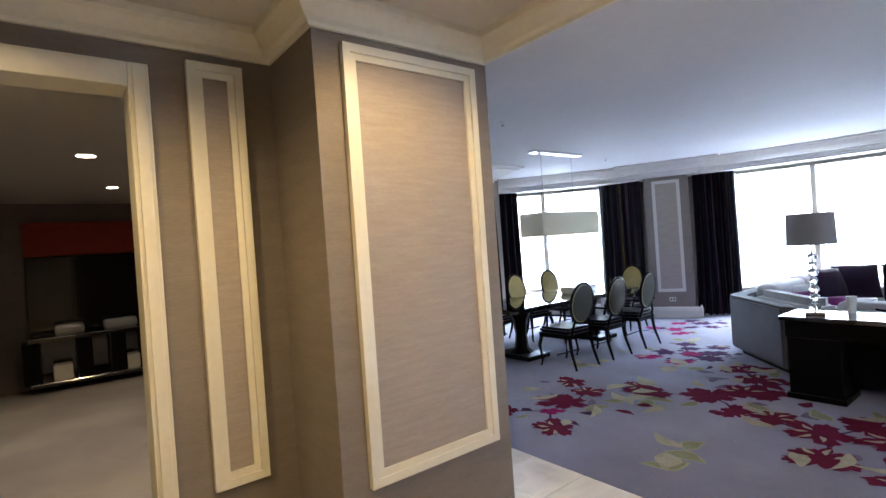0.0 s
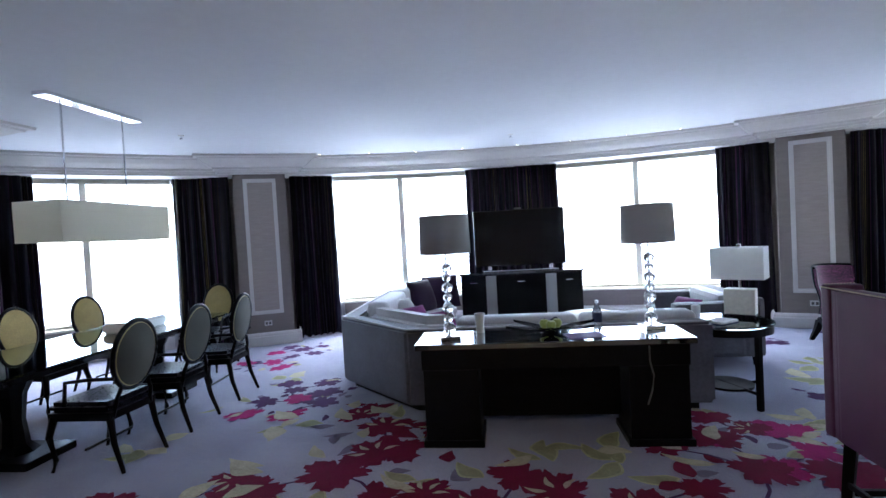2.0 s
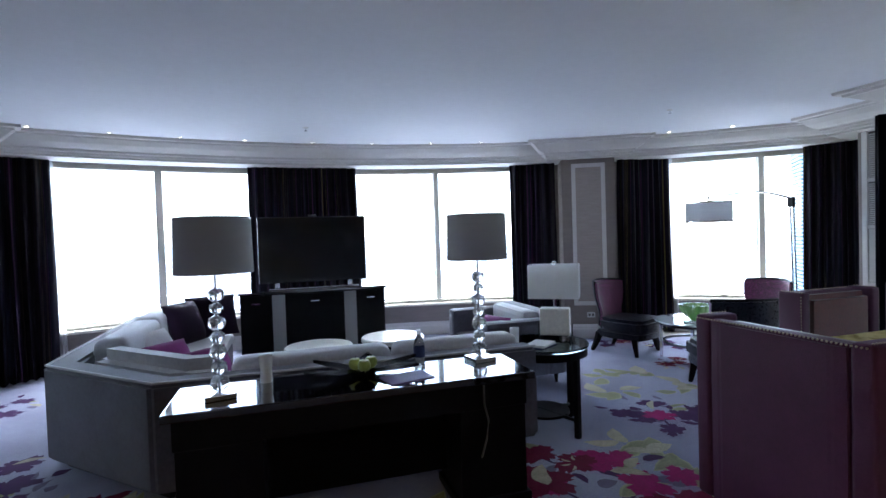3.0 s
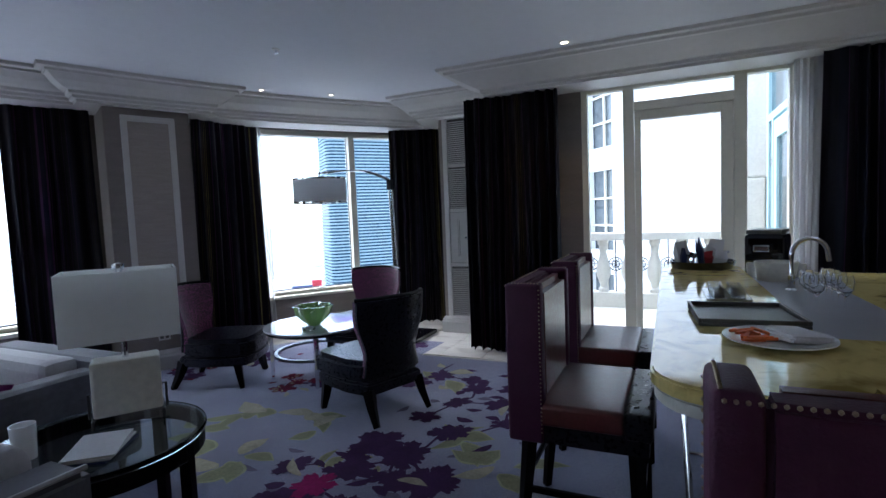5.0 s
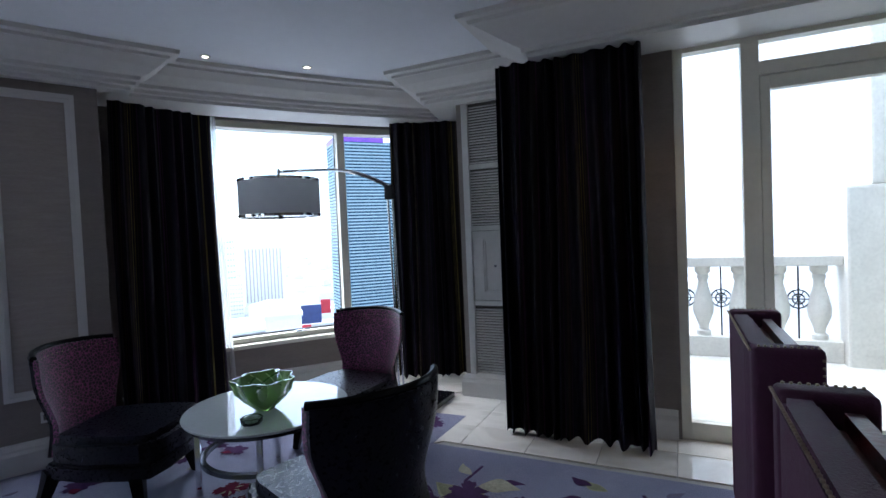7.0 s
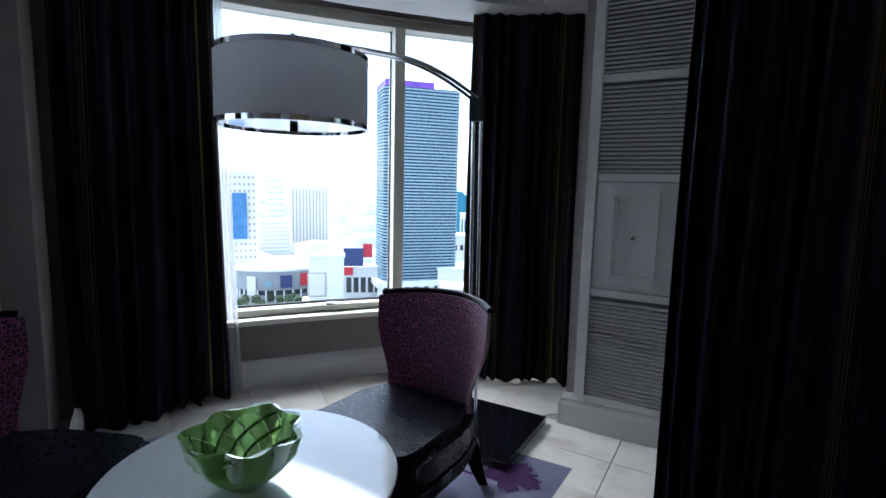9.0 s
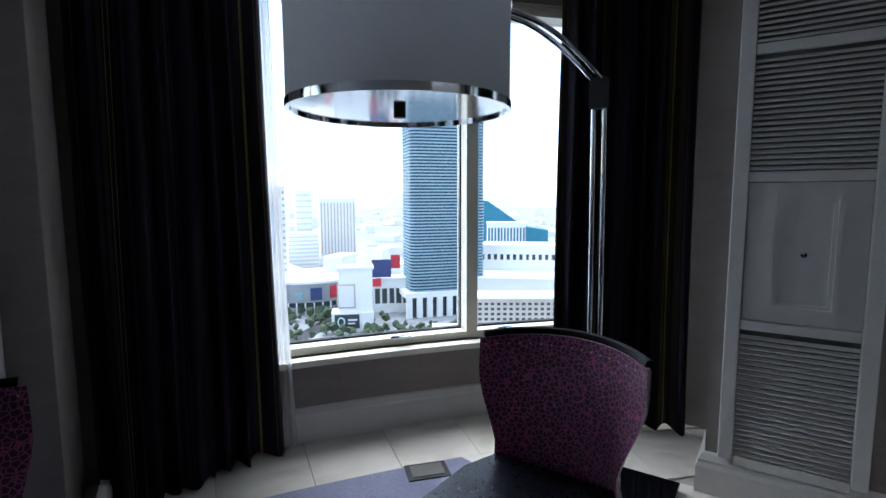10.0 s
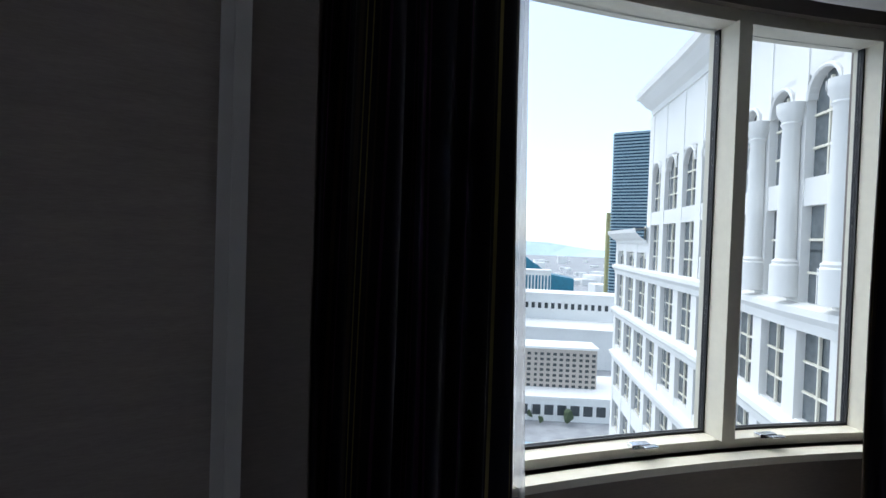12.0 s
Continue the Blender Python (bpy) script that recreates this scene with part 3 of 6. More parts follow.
# ---- curtains ----
def curtain(name, w, z0, z1, m, folds, label, material=M_CURTAIN, amp=0.055, seed=1, group="silk curtains", flare=0.05):
    rnd = random.Random(seed)
    n, rows = folds * 10, 10
    # folds of uneven width and depth
    cut = [0.0]
    for _ in range(folds):
        cut.append(cut[-1] + rnd.uniform(0.5, 1.7))
    cut = [c / cut[-1] for c in cut]
    am = [rnd.uniform(0.35, 1.25) for _ in range(folds + 2)]
    lean = [rnd.uniform(-0.35, 0.35) for _ in range(folds + 2)]
    bm = bmesh.new()
    uv = bm.loops.layers.uv.new("along")
    cols = []
    for side in (0, 1):
        for i in range(n + 1):
            j, f = min(i // 10, folds - 1), i / 10 - min(i // 10, folds - 1)
            u = cut[j] + (cut[j + 1] - cut[j]) * f
            a = am[j] * (1 - f) + am[j + 1] * f
            col = []
            for r in range(rows + 1):
                v = r / rows
                z = z0 + (z1 - z0) * v
                gather = 0.55 + 0.45 * (1 - v) ** 0.6
                y = amp * a * gather * math.sin(2 * math.pi * (f + lean[j] * (1 - v) * math.sin(math.pi * f))) + 0.014 * math.sin(11 * u + 3 * v)
                x = (u - 0.5) * w * (1 + flare * (1 - v)) + 0.016 * math.sin(7 * u + 2.5 * v + seed) * (1 - v)
                zz = z + (0.016 * math.sin(2 * math.pi * f + j) if r == 0 else 0)
                col.append(bm.verts.new((x, y + side * 0.012, zz)))
            cols.append(col)
    m2 = n + 1
    order = list(range(m2)) + [m2 + i for i in reversed(range(m2))]
    um = {}
    for idx, c in enumerate(cols):
        for v in c:
            um[v] = (idx % m2) / n * w * 1.6
    ring = order + [order[0]]
    for a, b in zip(ring, ring[1:]):
        for r in range(rows):
            f = bm.faces.new((cols[a][r], cols[b][r], cols[b][r + 1], cols[a][r + 1]))
            f.smooth = True
            for lp in f.loops:
                lp[uv].uv = (um[lp.vert], (lp.vert.co.z - z0) / (z1 - z0))
    ob = part(name, bm, material)
    ob.matrix_world = m
    return tagged(ob, label, "curtain", group)


CURT = "floor-length plum, navy and brown striped silk curtain"


def hung(p, q, i, label, amp=0.05):
    """A curtain between two plan points, seen from the room."""
    w = math.hypot(q[0] - p[0], q[1] - p[1])
    a = math.degrees(math.atan2(q[1] - p[1], q[0] - p[0]))
    curtain("curtain", w, 0.015, 2.63, pose((p[0] + q[0]) / 2, (p[1] + q[1]) / 2, 0, 0, 0, a), max(5, round(w / 0.115)), label, seed=i, amp=amp)


for i, (a0, r0, a1, r1) in enumerate(((-47.2, 9.15, -42.8, 9.40), (-32.9, 9.60, -28.2, 9.32), (-22.6, 9.35, -18.5, 9.45), (-5.0, 9.45, 4.2, 9.45), (18.5, 9.45, 22.6, 9.35), (28.2, 9.32, 32.9, 9.60), (42.8, 9.40, 47.2, 9.15))):
    hung(arc(a0, r0), arc(a1, r1), i + 3, CURT + " beside a bow window")
curtain("curtain", 0.97, 0.015, 2.635, pose(4.50, 5.46, 0, 0, 0, -90), 10, "floor-length plum and navy striped silk curtain by the balcony door", seed=21, amp=0.07)
curtain("curtain", 0.75, 0.015, 2.66, pose(4.50, 2.50, 0, 0, 0, -90), 6, CURT + " beyond the bar", seed=22, amp=0.06)
curtain("curtain", 1.05, 0.015, 2.66, pose(2 * CX - 4.47, 5.25, 0, 0, 0, 90), 9, CURT + " beside the dining table", seed=23, amp=0.07)
SH = "white translucent sheer curtain pulled aside"
for i, (a, w) in enumerate(((32.85, 0.10), (-18.75, 0.13), (-32.8, 0.10))):
    curtain("sheer_curtain", w, 0.02, 2.63, pose(*arc(a, 9.62), 0, 0, 0, -a), 5, SH, M_SHEER, 0.015, 40 + i, "sheer curtains", 1.3)
curtain("sheer_curtain", 0.22, 0.02, 2.66, pose(4.66, 2.93, 0, 0, 0, -90), 4, SH + " beyond the bar", M_SHEER, 0.03, 51, "sheer curtains")


# ---- entry ----
def wall_panel(name, m, w, z0, h, label):
    p = thing(name, m, label, "wall panel", "entry wall panels", "structure")
    part("panel", box(-w / 2 + 0.05, -0.008, z0 + 0.05, w / 2 - 0.05, 0.0, z0 + h - 0.05), M_PANEL, p, "woven fabric panel")
    part("moulding", frame_moulding(w, h, 0.075, 0.035, z=z0), M_FRAME, p, "cream frame moulding")


slab_wall("wall_entry_pier", [(-2.7, 0.73, 0, -2.25, 1.84, 2.86)], "taupe entry pier")
slab_wall("wall_entry_west", [(-2.98, 0.13, 0, -2.81, 0.73, 2.82), (-2.98, -0.86, 2.50, -2.81, 0.13, 2.82), (-2.98, -3.0, 0, -2.81, -0.86, 2.82), (-2.98, 0.73, 0, -2.7, 1.84, 2.86)], "taupe entry wall with a doorway")
wall_panel("wall_panel", pose(-2.25, 1.295, 0, 0, 0, 90), 0.85, 0.46, 2.17, "large woven fabric panel in a cream frame")
wall_panel("wall_panel", pose(-2.81, 0.43, 0, 0, 0, 90), 0.27, 0.46, 2.17, "narrow woven fabric panel in a cream frame")
moulded_base([(-2.81, 0.73), (-2.25, 0.73), (-2.25, 1.84), (-2.7, 1.84)], "baseboard_entry", "cream baseboard round the entry pier")
ENTC = [(0.0, 2.68), (0.02, 2.68), (0.025, 2.70), (0.05, 2.715), (0.10, 2.77), (0.12, 2.785), (0.125, 2.82)]
structure(part("cornice_entry", sweep([(-2.81, -3.0), (-2.81, 0.73), (-2.25, 0.73), (-2.25, 1.83), (1.2, 1.83)], [(-o, z) for o, z in ENTC]), M_FRAME), "cream crown moulding of the entry", "cornice")


def doorway():
    d = thing("door_entry_side", pose(-2.81, -0.11, 0, 0, 0, 90), "cream cased doorway with its door standing open", "door", "", "structure")
    cs = bmesh.new()
    for x0, x1, z0, z1 in ((0.15, 0.24, 0, 2.58), (-0.84, -0.75, 0, 2.58), (-0.75, 0.15, 2.46, 2.58)):
        box(x0, -0.03, z0, x1, 0.17, z1, 0.008, cs)
        box(x0 + 0.02, -0.045, z0, x1 - 0.02, -0.03, z1 - 0.02, 0.004, cs)
    part("casing", cs, M_FRAME, d)
    lf = part("door_leaf", box(-0.74, 0.16, 0.01, -0.70, 0.95, 2.44, 0.004), M_FRAME, d)
    part("door_handle", tube([(-0.70, 0.88, 1.02), (-0.645, 0.88, 1.02), (-0.64, 0.76, 1.02)], 0.011), M_BRASS, lf, "brass lever")


doorway()
slab_wall("wall_side_room", [(-9.4, -3.0, 0, -9.2, 1.72, H), (-9.4, 1.6, 0, -2.98, 1.72, H)], "warm beige wall of the side room")
structure(part("ceiling_side_room", box(-9.4, -3.0, 2.62, -2.98, 1.6, 2.70), M_TRIM), "cream ceiling of the side room", "ceiling")


def side_room():
    v = part("valance", box(-9.2, -0.6, 1.86, -9.08, 1.35, 2.34, 0.01), M_RUST)
    tagged(v, "rust red valance over a dark niche", "valance")
    n = part("black_panel", box(-9.2, -0.6, 0.75, -9.15, 1.35, 1.85, 0.005), M_BLACKLAC)
    tagged(n, "glossy black wall panel under the valance", "panel")
    c = thing("credenza", pose(-8.85, 0.35, 0, 0, 0, 90), "black open credenza with chrome rails", "credenza")
    bm = box(-0.95, -0.22, 0.70, 0.95, 0.22, 0.75, 0.004)
    part("top", bm, M_BLACKLAC, c)
    part("shelf", box(-0.95, -0.22, 0.10, 0.95, 0.22, 0.14, 0.004), M_BLACKLAC, c)
    part("back", box(-0.95, 0.20, 0.14, 0.95, 0.22, 0.70), M_BLACKLAC, c)
    for x in (-0.93, -0.35, 0.05, 0.45, 0.93):
        part("divider", box(x - 0.09, -0.2, 0.14, x + 0.09, 0.2, 0.70, 0.004), M_DARKWOOD, c)
    for z in (0.755, 0.15):
        part("rail", tube([(-0.95, -0.23, z), (0.95, -0.23, z)], 0.008), M_CHROME, c)
    for y, s in ((-0.15, 0.34), (0.45, 0.42), (0.95, 0.3)):
        t = part("folded_towel", box(-8.99, y - s / 2, 0.75, -8.73, y + s / 2, 0.90, 0.05), M_WHITE)
        tagged(t, "folded white towel on the credenza", "towel", "towels")
    for y in (-0.25, 0.55, 1.0):
        t = part("storage_basket", box(-8.98, y - 0.11, 0.14, -8.72, y + 0.11, 0.36, 0.03), M_WHITE)
        tagged(t, "white basket on the credenza shelf", "basket", "baskets")


side_room()


# ---- living room ----
def legs4(parent, pts, h, r0=0.022, r1=0.015, material=M_DARKWOOD, splay=0.0):
    for x, y in pts:
        part("leg", tube([(x, y, h), (x * (1 + splay / 2), y * (1 + splay / 2), h * 0.5), (x * (1 + splay), y * (1 + splay), 0)], r0 * 1.3, 8, None, r1), material, parent, smooth=True)


def console():
    c = thing("console_table", pose(-0.87, 5.19, 0), "long black lacquer console desk behind the sofa", "console table")
    part("top", box(-0.965, -0.24, 0.715, 0.965, 0.24, 0.757, 0.006), M_BLACKLAC, c, "mirror-polished black top")
    part("apron", box(-0.93, -0.19, 0.56, 0.93, 0.21, 0.715, 0.004), M_DARKWOOD, c)
    for s in (-1, 1):
        ped = part("pedestal", box(s * 0.72 - 0.20, -0.19, 0.05, s * 0.72 + 0.20, 0.21, 0.56, 0.005), M_DARKWOOD, c)
        part("plinth", box(s * 0.72 - 0.22, -0.21, 0.0, s * 0.72 + 0.22, 0.22, 0.05, 0.005), M_DARKWOOD, ped)
    part("back_panel", box(-0.52, 0.10, 0.12, 0.52, 0.12, 0.56), M_DARKWOOD, c)
    part("cable", tube([(0.66, -0.20, 0.70), (0.655, -0.215, 0.60), (0.68, -0.212, 0.50), (0.665, -0.215, 0.40), (0.63, -0.22, 0.30)], 0.006, 6), M_GREY, c, "pale lamp cord")


console()


def crystal_lamp(x, y):
    l = thing("table_lamp", pose(x, y, 0.757, 0, 0, 12), "grey drum table lamp on a stacked crystal stem", "lamp", "console lamps")
    part("base", box(-0.075, -0.075, 0.0, 0.075, 0.075, 0.028, 0.004), M_CHROME, l, "square chrome plate")
    z, rnd = 0.028, random.Random(5)
    for k in range(7):
        s = (0.048, 0.040, 0.046, 0.036, 0.044, 0.034, 0.040)[k]
        bm = bmesh.new()
        bmesh.ops.create_icosphere(bm, subdivisions=2, radius=s)
        for v in bm.verts:
            v.co *= 1 + rnd.uniform(-0.12, 0.12)
            v.co.z *= 0.95
            v.co += Vector((0, 0, z + s * 0.95))
        part("crystal", bm, M_LAMPGLASS, l, "", True)
        z += s * 1.86
    part("stem", tube([(0, 0, 0.02), (0, 0, 0.70)], 0.006), M_CHROME, l)
    part("shade", lathe([(0.190, 0.64), (0.190, 0.642), (0.183, 0.925), (0.179, 0.925), (0.186, 0.642), (0.190, 0.64)], 48), M_SHADE, l, "grey fabric drum shade", True)
    part("shade_ring", tube([(0.184 * math.cos(a), 0.184 * math.sin(a), 0.92) for a in [k * math.pi / 12 for k in range(25)]], 0.004, 6), M_CHROME, l)
    part("spider", tube([(-0.18, 0, 0.905), (0, 0, 0.915), (0.18, 0, 0.905)], 0.003, 6), M_CHROME, l)
    part("bulb", lathe([(0.0, 0.70), (0.014, 0.70), (0.016, 0.74), (0.032, 0.79), (0.02, 0.825), (0.0, 0.83)], 16), M_WHITE, l, "", True)


crystal_lamp(-1.60, 5.16)
crystal_lamp(-0.10, 5.32)


def pillow(name, m, w, h, d, material, label):
    bm = bmesh.new()
    n = 12
    for s in (-1, 1):
        g = [[bm.verts.new(((i / n - 0.5) * w * (1 - 0.06 * (1 - abs(2 * j / n - 1) ** 4)), s * d / 2 * (max(0, 1 - abs(2 * i / n - 1) ** 2.6) * max(0, 1 - abs(2 * j / n - 1) ** 2.6)) ** 0.5, j / n * h)) for i in range(n + 1)] for j in range(n + 1)]
        for j in range(n):
            for i in range(n):
                bm.faces.new((g[j][i], g[j][i + 1], g[j + 1][i + 1], g[j + 1][i]))
    bmesh.ops.remove_doubles(bm, verts=bm.verts, dist=1e-4)
    ob = part(name, bm, material, smooth=True)
    ob.matrix_world = m
    return tagged(ob, label, "pillow", "sofa pillows")


def soft(outline, z0, z1, b=0.05):
    return prism(outline, z0, z1, None, b)


def sectional():
    s = thing("sectional_sofa", pose(0, 0, 0), "grey velvet sectional sofa with loose silver cushions", "sofa")
    part("plinth", prism([(-2.86, 8.9), (-2.79, 6.54), (-1.98, 5.76), (0.36, 5.72), (0.36, 6.6), (-1.5, 6.6), (-2.0, 7.2), (-2.0, 8.9)], 0.0, 0.09), M_DARKWOOD, s)
    part("seat", soft([(-2.80, 8.92), (-2.73, 6.58), (-1.95, 5.80), (0.40, 5.80), (0.40, 6.68), (-1.46, 6.68), (-1.92, 7.25), (-1.92, 8.92)], 0.08, 0.36, 0.03), M_SOFA, s)
    part("backrest", soft([(-2.96, 8.95), (-2.89, 6.48), (-2.04, 5.64), (0.45, 5.60), (0.45, 5.80), (-1.95, 5.83), (-2.69, 6.57), (-2.76, 8.95)], 0.08, 0.735, 0.025), M_SOFA, s, "grey velvet outer back")
    for k, (x0, x1) in enumerate(((-1.62, -0.56), (-0.54, 0.42))):
        part("back_cushion", box(x0, 5.82, 0.44, x1, 6.06, 0.79, 0.085, seg=4), M_CUSH, s, "silver loose cushion", True)
        part("seat_cushion", box(x0, 5.82, 0.36, x1, 6.70, 0.46, 0.04), M_CUSH, s)
    part("back_cushion", soft([(-2.66, 6.62), (-1.94, 5.90), (-1.66, 5.90), (-1.66, 6.12), (-1.84, 6.16), (-2.46, 6.78)], 0.44, 0.80, 0.08), M_CUSH, s, "silver loose cushion", True)
    part("back_cushion", box(-2.72, 6.84, 0.44, -2.46, 7.92, 0.83, 0.09, seg=4), M_CUSH, s, "silver loose cushion", True)
    part("back_cushion", box(-2.74, 7.94, 0.44, -2.48, 8.90, 0.84, 0.09, seg=4), M_CUSH, s, "silver loose cushion", True)
    part("seat_cushion", box(-2.48, 6.90, 0.36, -1.90, 8.90, 0.46, 0.04), M_CUSH, s)
    part("welt", tube([(-2.94, 8.93, 0.738), (-2.87, 6.49, 0.738), (-2.03, 5.66, 0.738), (0.44, 5.62, 0.738)], 0.009, 6), M_CUSH, s, "pale piping")


sectional()
pillow("throw_pillow", pose(-2.28, 8.42, 0.47, -20, 0, 62), 0.52, 0.46, 0.20, M_PURPLE, "dark purple throw pillow on the sofa")
pillow("throw_pillow", pose(-2.08, 8.70, 0.47, -18, 0, 25), 0.56, 0.48, 0.20, M_PURPLE, "dark purple throw pillow at the sofa's end")
pillow("throw_pillow", pose(-2.34, 7.40, 0.47, -30, 0, 60), 0.42, 0.34, 0.18, M_CUSH, "pale grey throw pillow on the sofa")
pillow("throw_pillow", pose(-2.12, 6.85, 0.49, -30, 0, 52), 0.40, 0.30, 0.16, M_MAGENTA, "magenta throw pillow on the sofa corner")
pillow("throw_pillow", pose(-1.80, 6.52, 0.49, -30, 0, 45), 0.40, 0.28, 0.16, M_MAGENTA, "dark magenta throw pillow on the sofa corner")


def loveseat():
    s = thing("armchair", pose(1.02, 7.50, 0, 0, 0, -90), "grey low-backed upholstered club chair", "armchair")
    part("seat", box(-0.50, -0.42, 0.10, 0.50, 0.40, 0.42, 0.05), M_SOFA, s)
    part("backrest", box(-0.62, 0.22, 0.10, 0.62, 0.44, 0.72, 0.05), M_SOFA, s)
    for q in (-1, 1):
        part("armrest", box(q * 0.52 - 0.10, -0.44, 0.10, q * 0.52 + 0.10, 0.26, 0.68, 0.05), M_SOFA, s)
    part("cushion", box(-0.42, 0.05, 0.44, 0.42, 0.24, 0.74, 0.06), M_CUSH, s, "pale cushion")
    legs4(s, ((-0.52, -0.36), (0.52, -0.36), (-0.52, 0.36), (0.52, 0.36)), 0.11)


loveseat()
pillow("throw_pillow", pose(0.70, 7.12, 0.43, -25, 0, -70), 0.40, 0.30, 0.16, M_MAGENTA, "magenta throw pillow on the club chair")


def ottoman(x, y, r, label):
    o = thing("coffee_table", pose(x, y, 0), label, "coffee table", "round coffee tables")
    part("top", lathe([(0.0, 0.37), (r - 0.01, 0.37), (r, 0.38), (r, 0.41), (r - 0.012, 0.422), (0.0, 0.422)], 40), M_ALAB, o, "pale stone top", True)
    part("drum", lathe([(0.0, 0.0), (r * 0.62, 0.0), (r * 0.55, 0.2), (r * 0.62, 0.37), (0.0, 0.37)], 32), M_DARKWOOD, o, "", True)


ottoman(-0.96, 7.88, 0.36, "round pale-topped coffee table before the sofa")
ottoman(-0.12, 8.05, 0.36, "round pale-topped coffee table before the television")


def tv_stand():
    c = thing("media_cabinet", pose(-0.94, 8.98, 0), "dark wood media cabinet with two silver panels", "cabinet")
    part("body", box(-0.87, -0.22, 0.05, 0.87, 0.24, 0.915, 0.005), M_DARKWOOD, c)
    part("top", box(-0.89, -0.24, 0.915, 0.89, 0.25, 0.945, 0.004), M_BLACKLAC, c)
    part("plinth", box(-0.85, -0.20, 0.0, 0.85, 0.22, 0.05), M_DARKWOOD, c)
    for x in (-0.43, 0.43):
        part("panel", box(x - 0.075, -0.236, 0.08, x + 0.075, -0.222, 0.90, 0.003), M_SHADE, c, "silver fabric speaker panel")
    for x0, x1 in ((-0.86, -0.515), (-0.345, 0.345), (0.515, 0.86)):
        d = part("door", box(x0, -0.232, 0.08, x1, -0.222, 0.90, 0.003), M_DARKWOOD, c)
        part("handle", box((x0 + x1) / 2 - 0.05, -0.245, 0.80, (x0 + x1) / 2 + 0.05, -0.233, 0.812, 0.002), M_CHROME, d)
    t = thing("television", pose(-0.93, 8.98, 0.945), "large flat black television on a chrome stand", "television")
    part("casing", box(-0.665, -0.03, 0.08, 0.665, 0.05, 0.91, 0.008), M_BLACKLAC, t)
    part("screen", box(-0.645, -0.034, 0.10, 0.645, -0.029, 0.89), M_SCREEN, t)
    part("stand", box(-0.55, -0.10, 0.0, 0.55, 0.12, 0.02, 0.006), M_CHROME, t)
    for s in (-0.45, 0.45):
        part("foot", box(s - 0.03, -0.02, 0.02, s + 0.03, 0.03, 0.09, 0.004), M_CHROME, t)
    part("sensor", box(-0.05, -0.02, 0.91, 0.05, 0.02, 0.935, 0.004), M_GREY, t)


tv_stand()


def side_table():
    x, y, r, z = 0.68, 5.95, 0.36, 0.68
    t = thing("side_table", pose(x, y, 0), "round glass-topped side table with dark square legs", "table")
    part("top", lathe([(0.0, z - 0.022), (r - 0.004, z - 0.022), (r, z - 0.016), (r, z - 0.006), (r - 0.004, z), (0.0, z)], 48), M_TABGLASS, t, "thick glass top", True)
    part("ring", lathe([(r - 0.03, z - 0.085), (r - 0.01, z - 0.085), (r - 0.01, z - 0.025), (r - 0.03, z - 0.025), (r - 0.03, z - 0.085)], 48), M_DARKWOOD, t)
    for k in range(4):
        a = radians(20 + 90 * k)
        lg = part("leg", box(-0.02, -0.02, 0, 0.02, 0.02, z - 0.03, 0.003), M_DARKWOOD, t)
        lg.matrix_basis = pose((r - 0.03) * math.cos(a), (r - 0.03) * math.sin(a), 0, 0, 0, 20 + 90 * k)
    part("shelf", lathe([(0.0, 0.12), (0.20, 0.12), (0.20, 0.14), (0.0, 0.14)], 32), M_DARKWOOD, t)
    for k in range(2):
        a = radians(20 + 90 * k)
        dx, dy = (r - 0.03) * math.cos(a), (r - 0.03) * math.sin(a)
        part("stretcher", tube([(-dx, -dy, 0.11 + 0.02 * k), (dx, dy, 0.11 + 0.02 * k)], 0.014, 6), M_DARKWOOD, t)
    l = thing("table_lamp", pose(0.84, 6.02, z, 0, 0, -35), "white rectangular-shaded lamp on an alabaster block in an iron cradle", "lamp")
    part("block", box(-0.12, -0.06, 0.035, 0.12, 0.06, 0.255, 0.012), M_ALAB, l, "alabaster block")
    cr = bmesh.new()
    for q in (-1, 1):
        tube([(q * 0.12, -0.075, 0.0), (q * 0.12, -0.075, 0.03), (q * 0.12, 0.075, 0.03), (q * 0.12, 0.075, 0.0)], 0.006, 6, cr)
        tube([(q * 0.135, 0, 0.03), (q * 0.135, 0, 0.12), (q * 0.10, 0, 0.12)], 0.006, 6, cr)
    tube([(-0.14, 0, 0.028), (0.14, 0, 0.028)], 0.006, 6, cr)
    part("cradle", cr, M_IRON, l, "black iron cradle")
    part("stem", tube([(0, 0, 0.25), (0, 0, 0.62)], 0.012, 10), M_CHROME, l)
    part("finial", lathe([(0.0, 0.61), (0.02, 0.61), (0.02, 0.635), (0.0, 0.64)], 16), M_CHROME, l)
    sh = box_ring(-0.20, -0.12, 0.20, 0.12, 0.34, 0.61, 0.008)
    part("shade", sh, M_SHADE_W, l, "white fabric box shade")
    g = part("drinking_glass", lathe([(0.0, 0.0), (0.034, 0.0), (0.038, 0.12), (0.035, 0.12), (0.031, 0.01), (0.0, 0.01)], 24), M_WHITE, smooth=True)
    g.matrix_world = pose(0.47, 6.02, z)
    tagged(g, "white paper-capped glass on the side table", "glass")
    b = thing("magazine_stack", pose(0.60, 5.83, z, 0, 0, 30), "stack of printed booklets on the side table", "magazines")
    for k in range(3):
        p = part("magazine", box(-0.11, -0.08, 0.008 * k, 0.11, 0.08, 0.008 * k + 0.0075, 0.001), (M_NAVY, M_PAPER, M_PAPER)[k], b)
        p.matrix_basis = pose(0, 0, 0, 0, 0, 6 * k)


side_table()


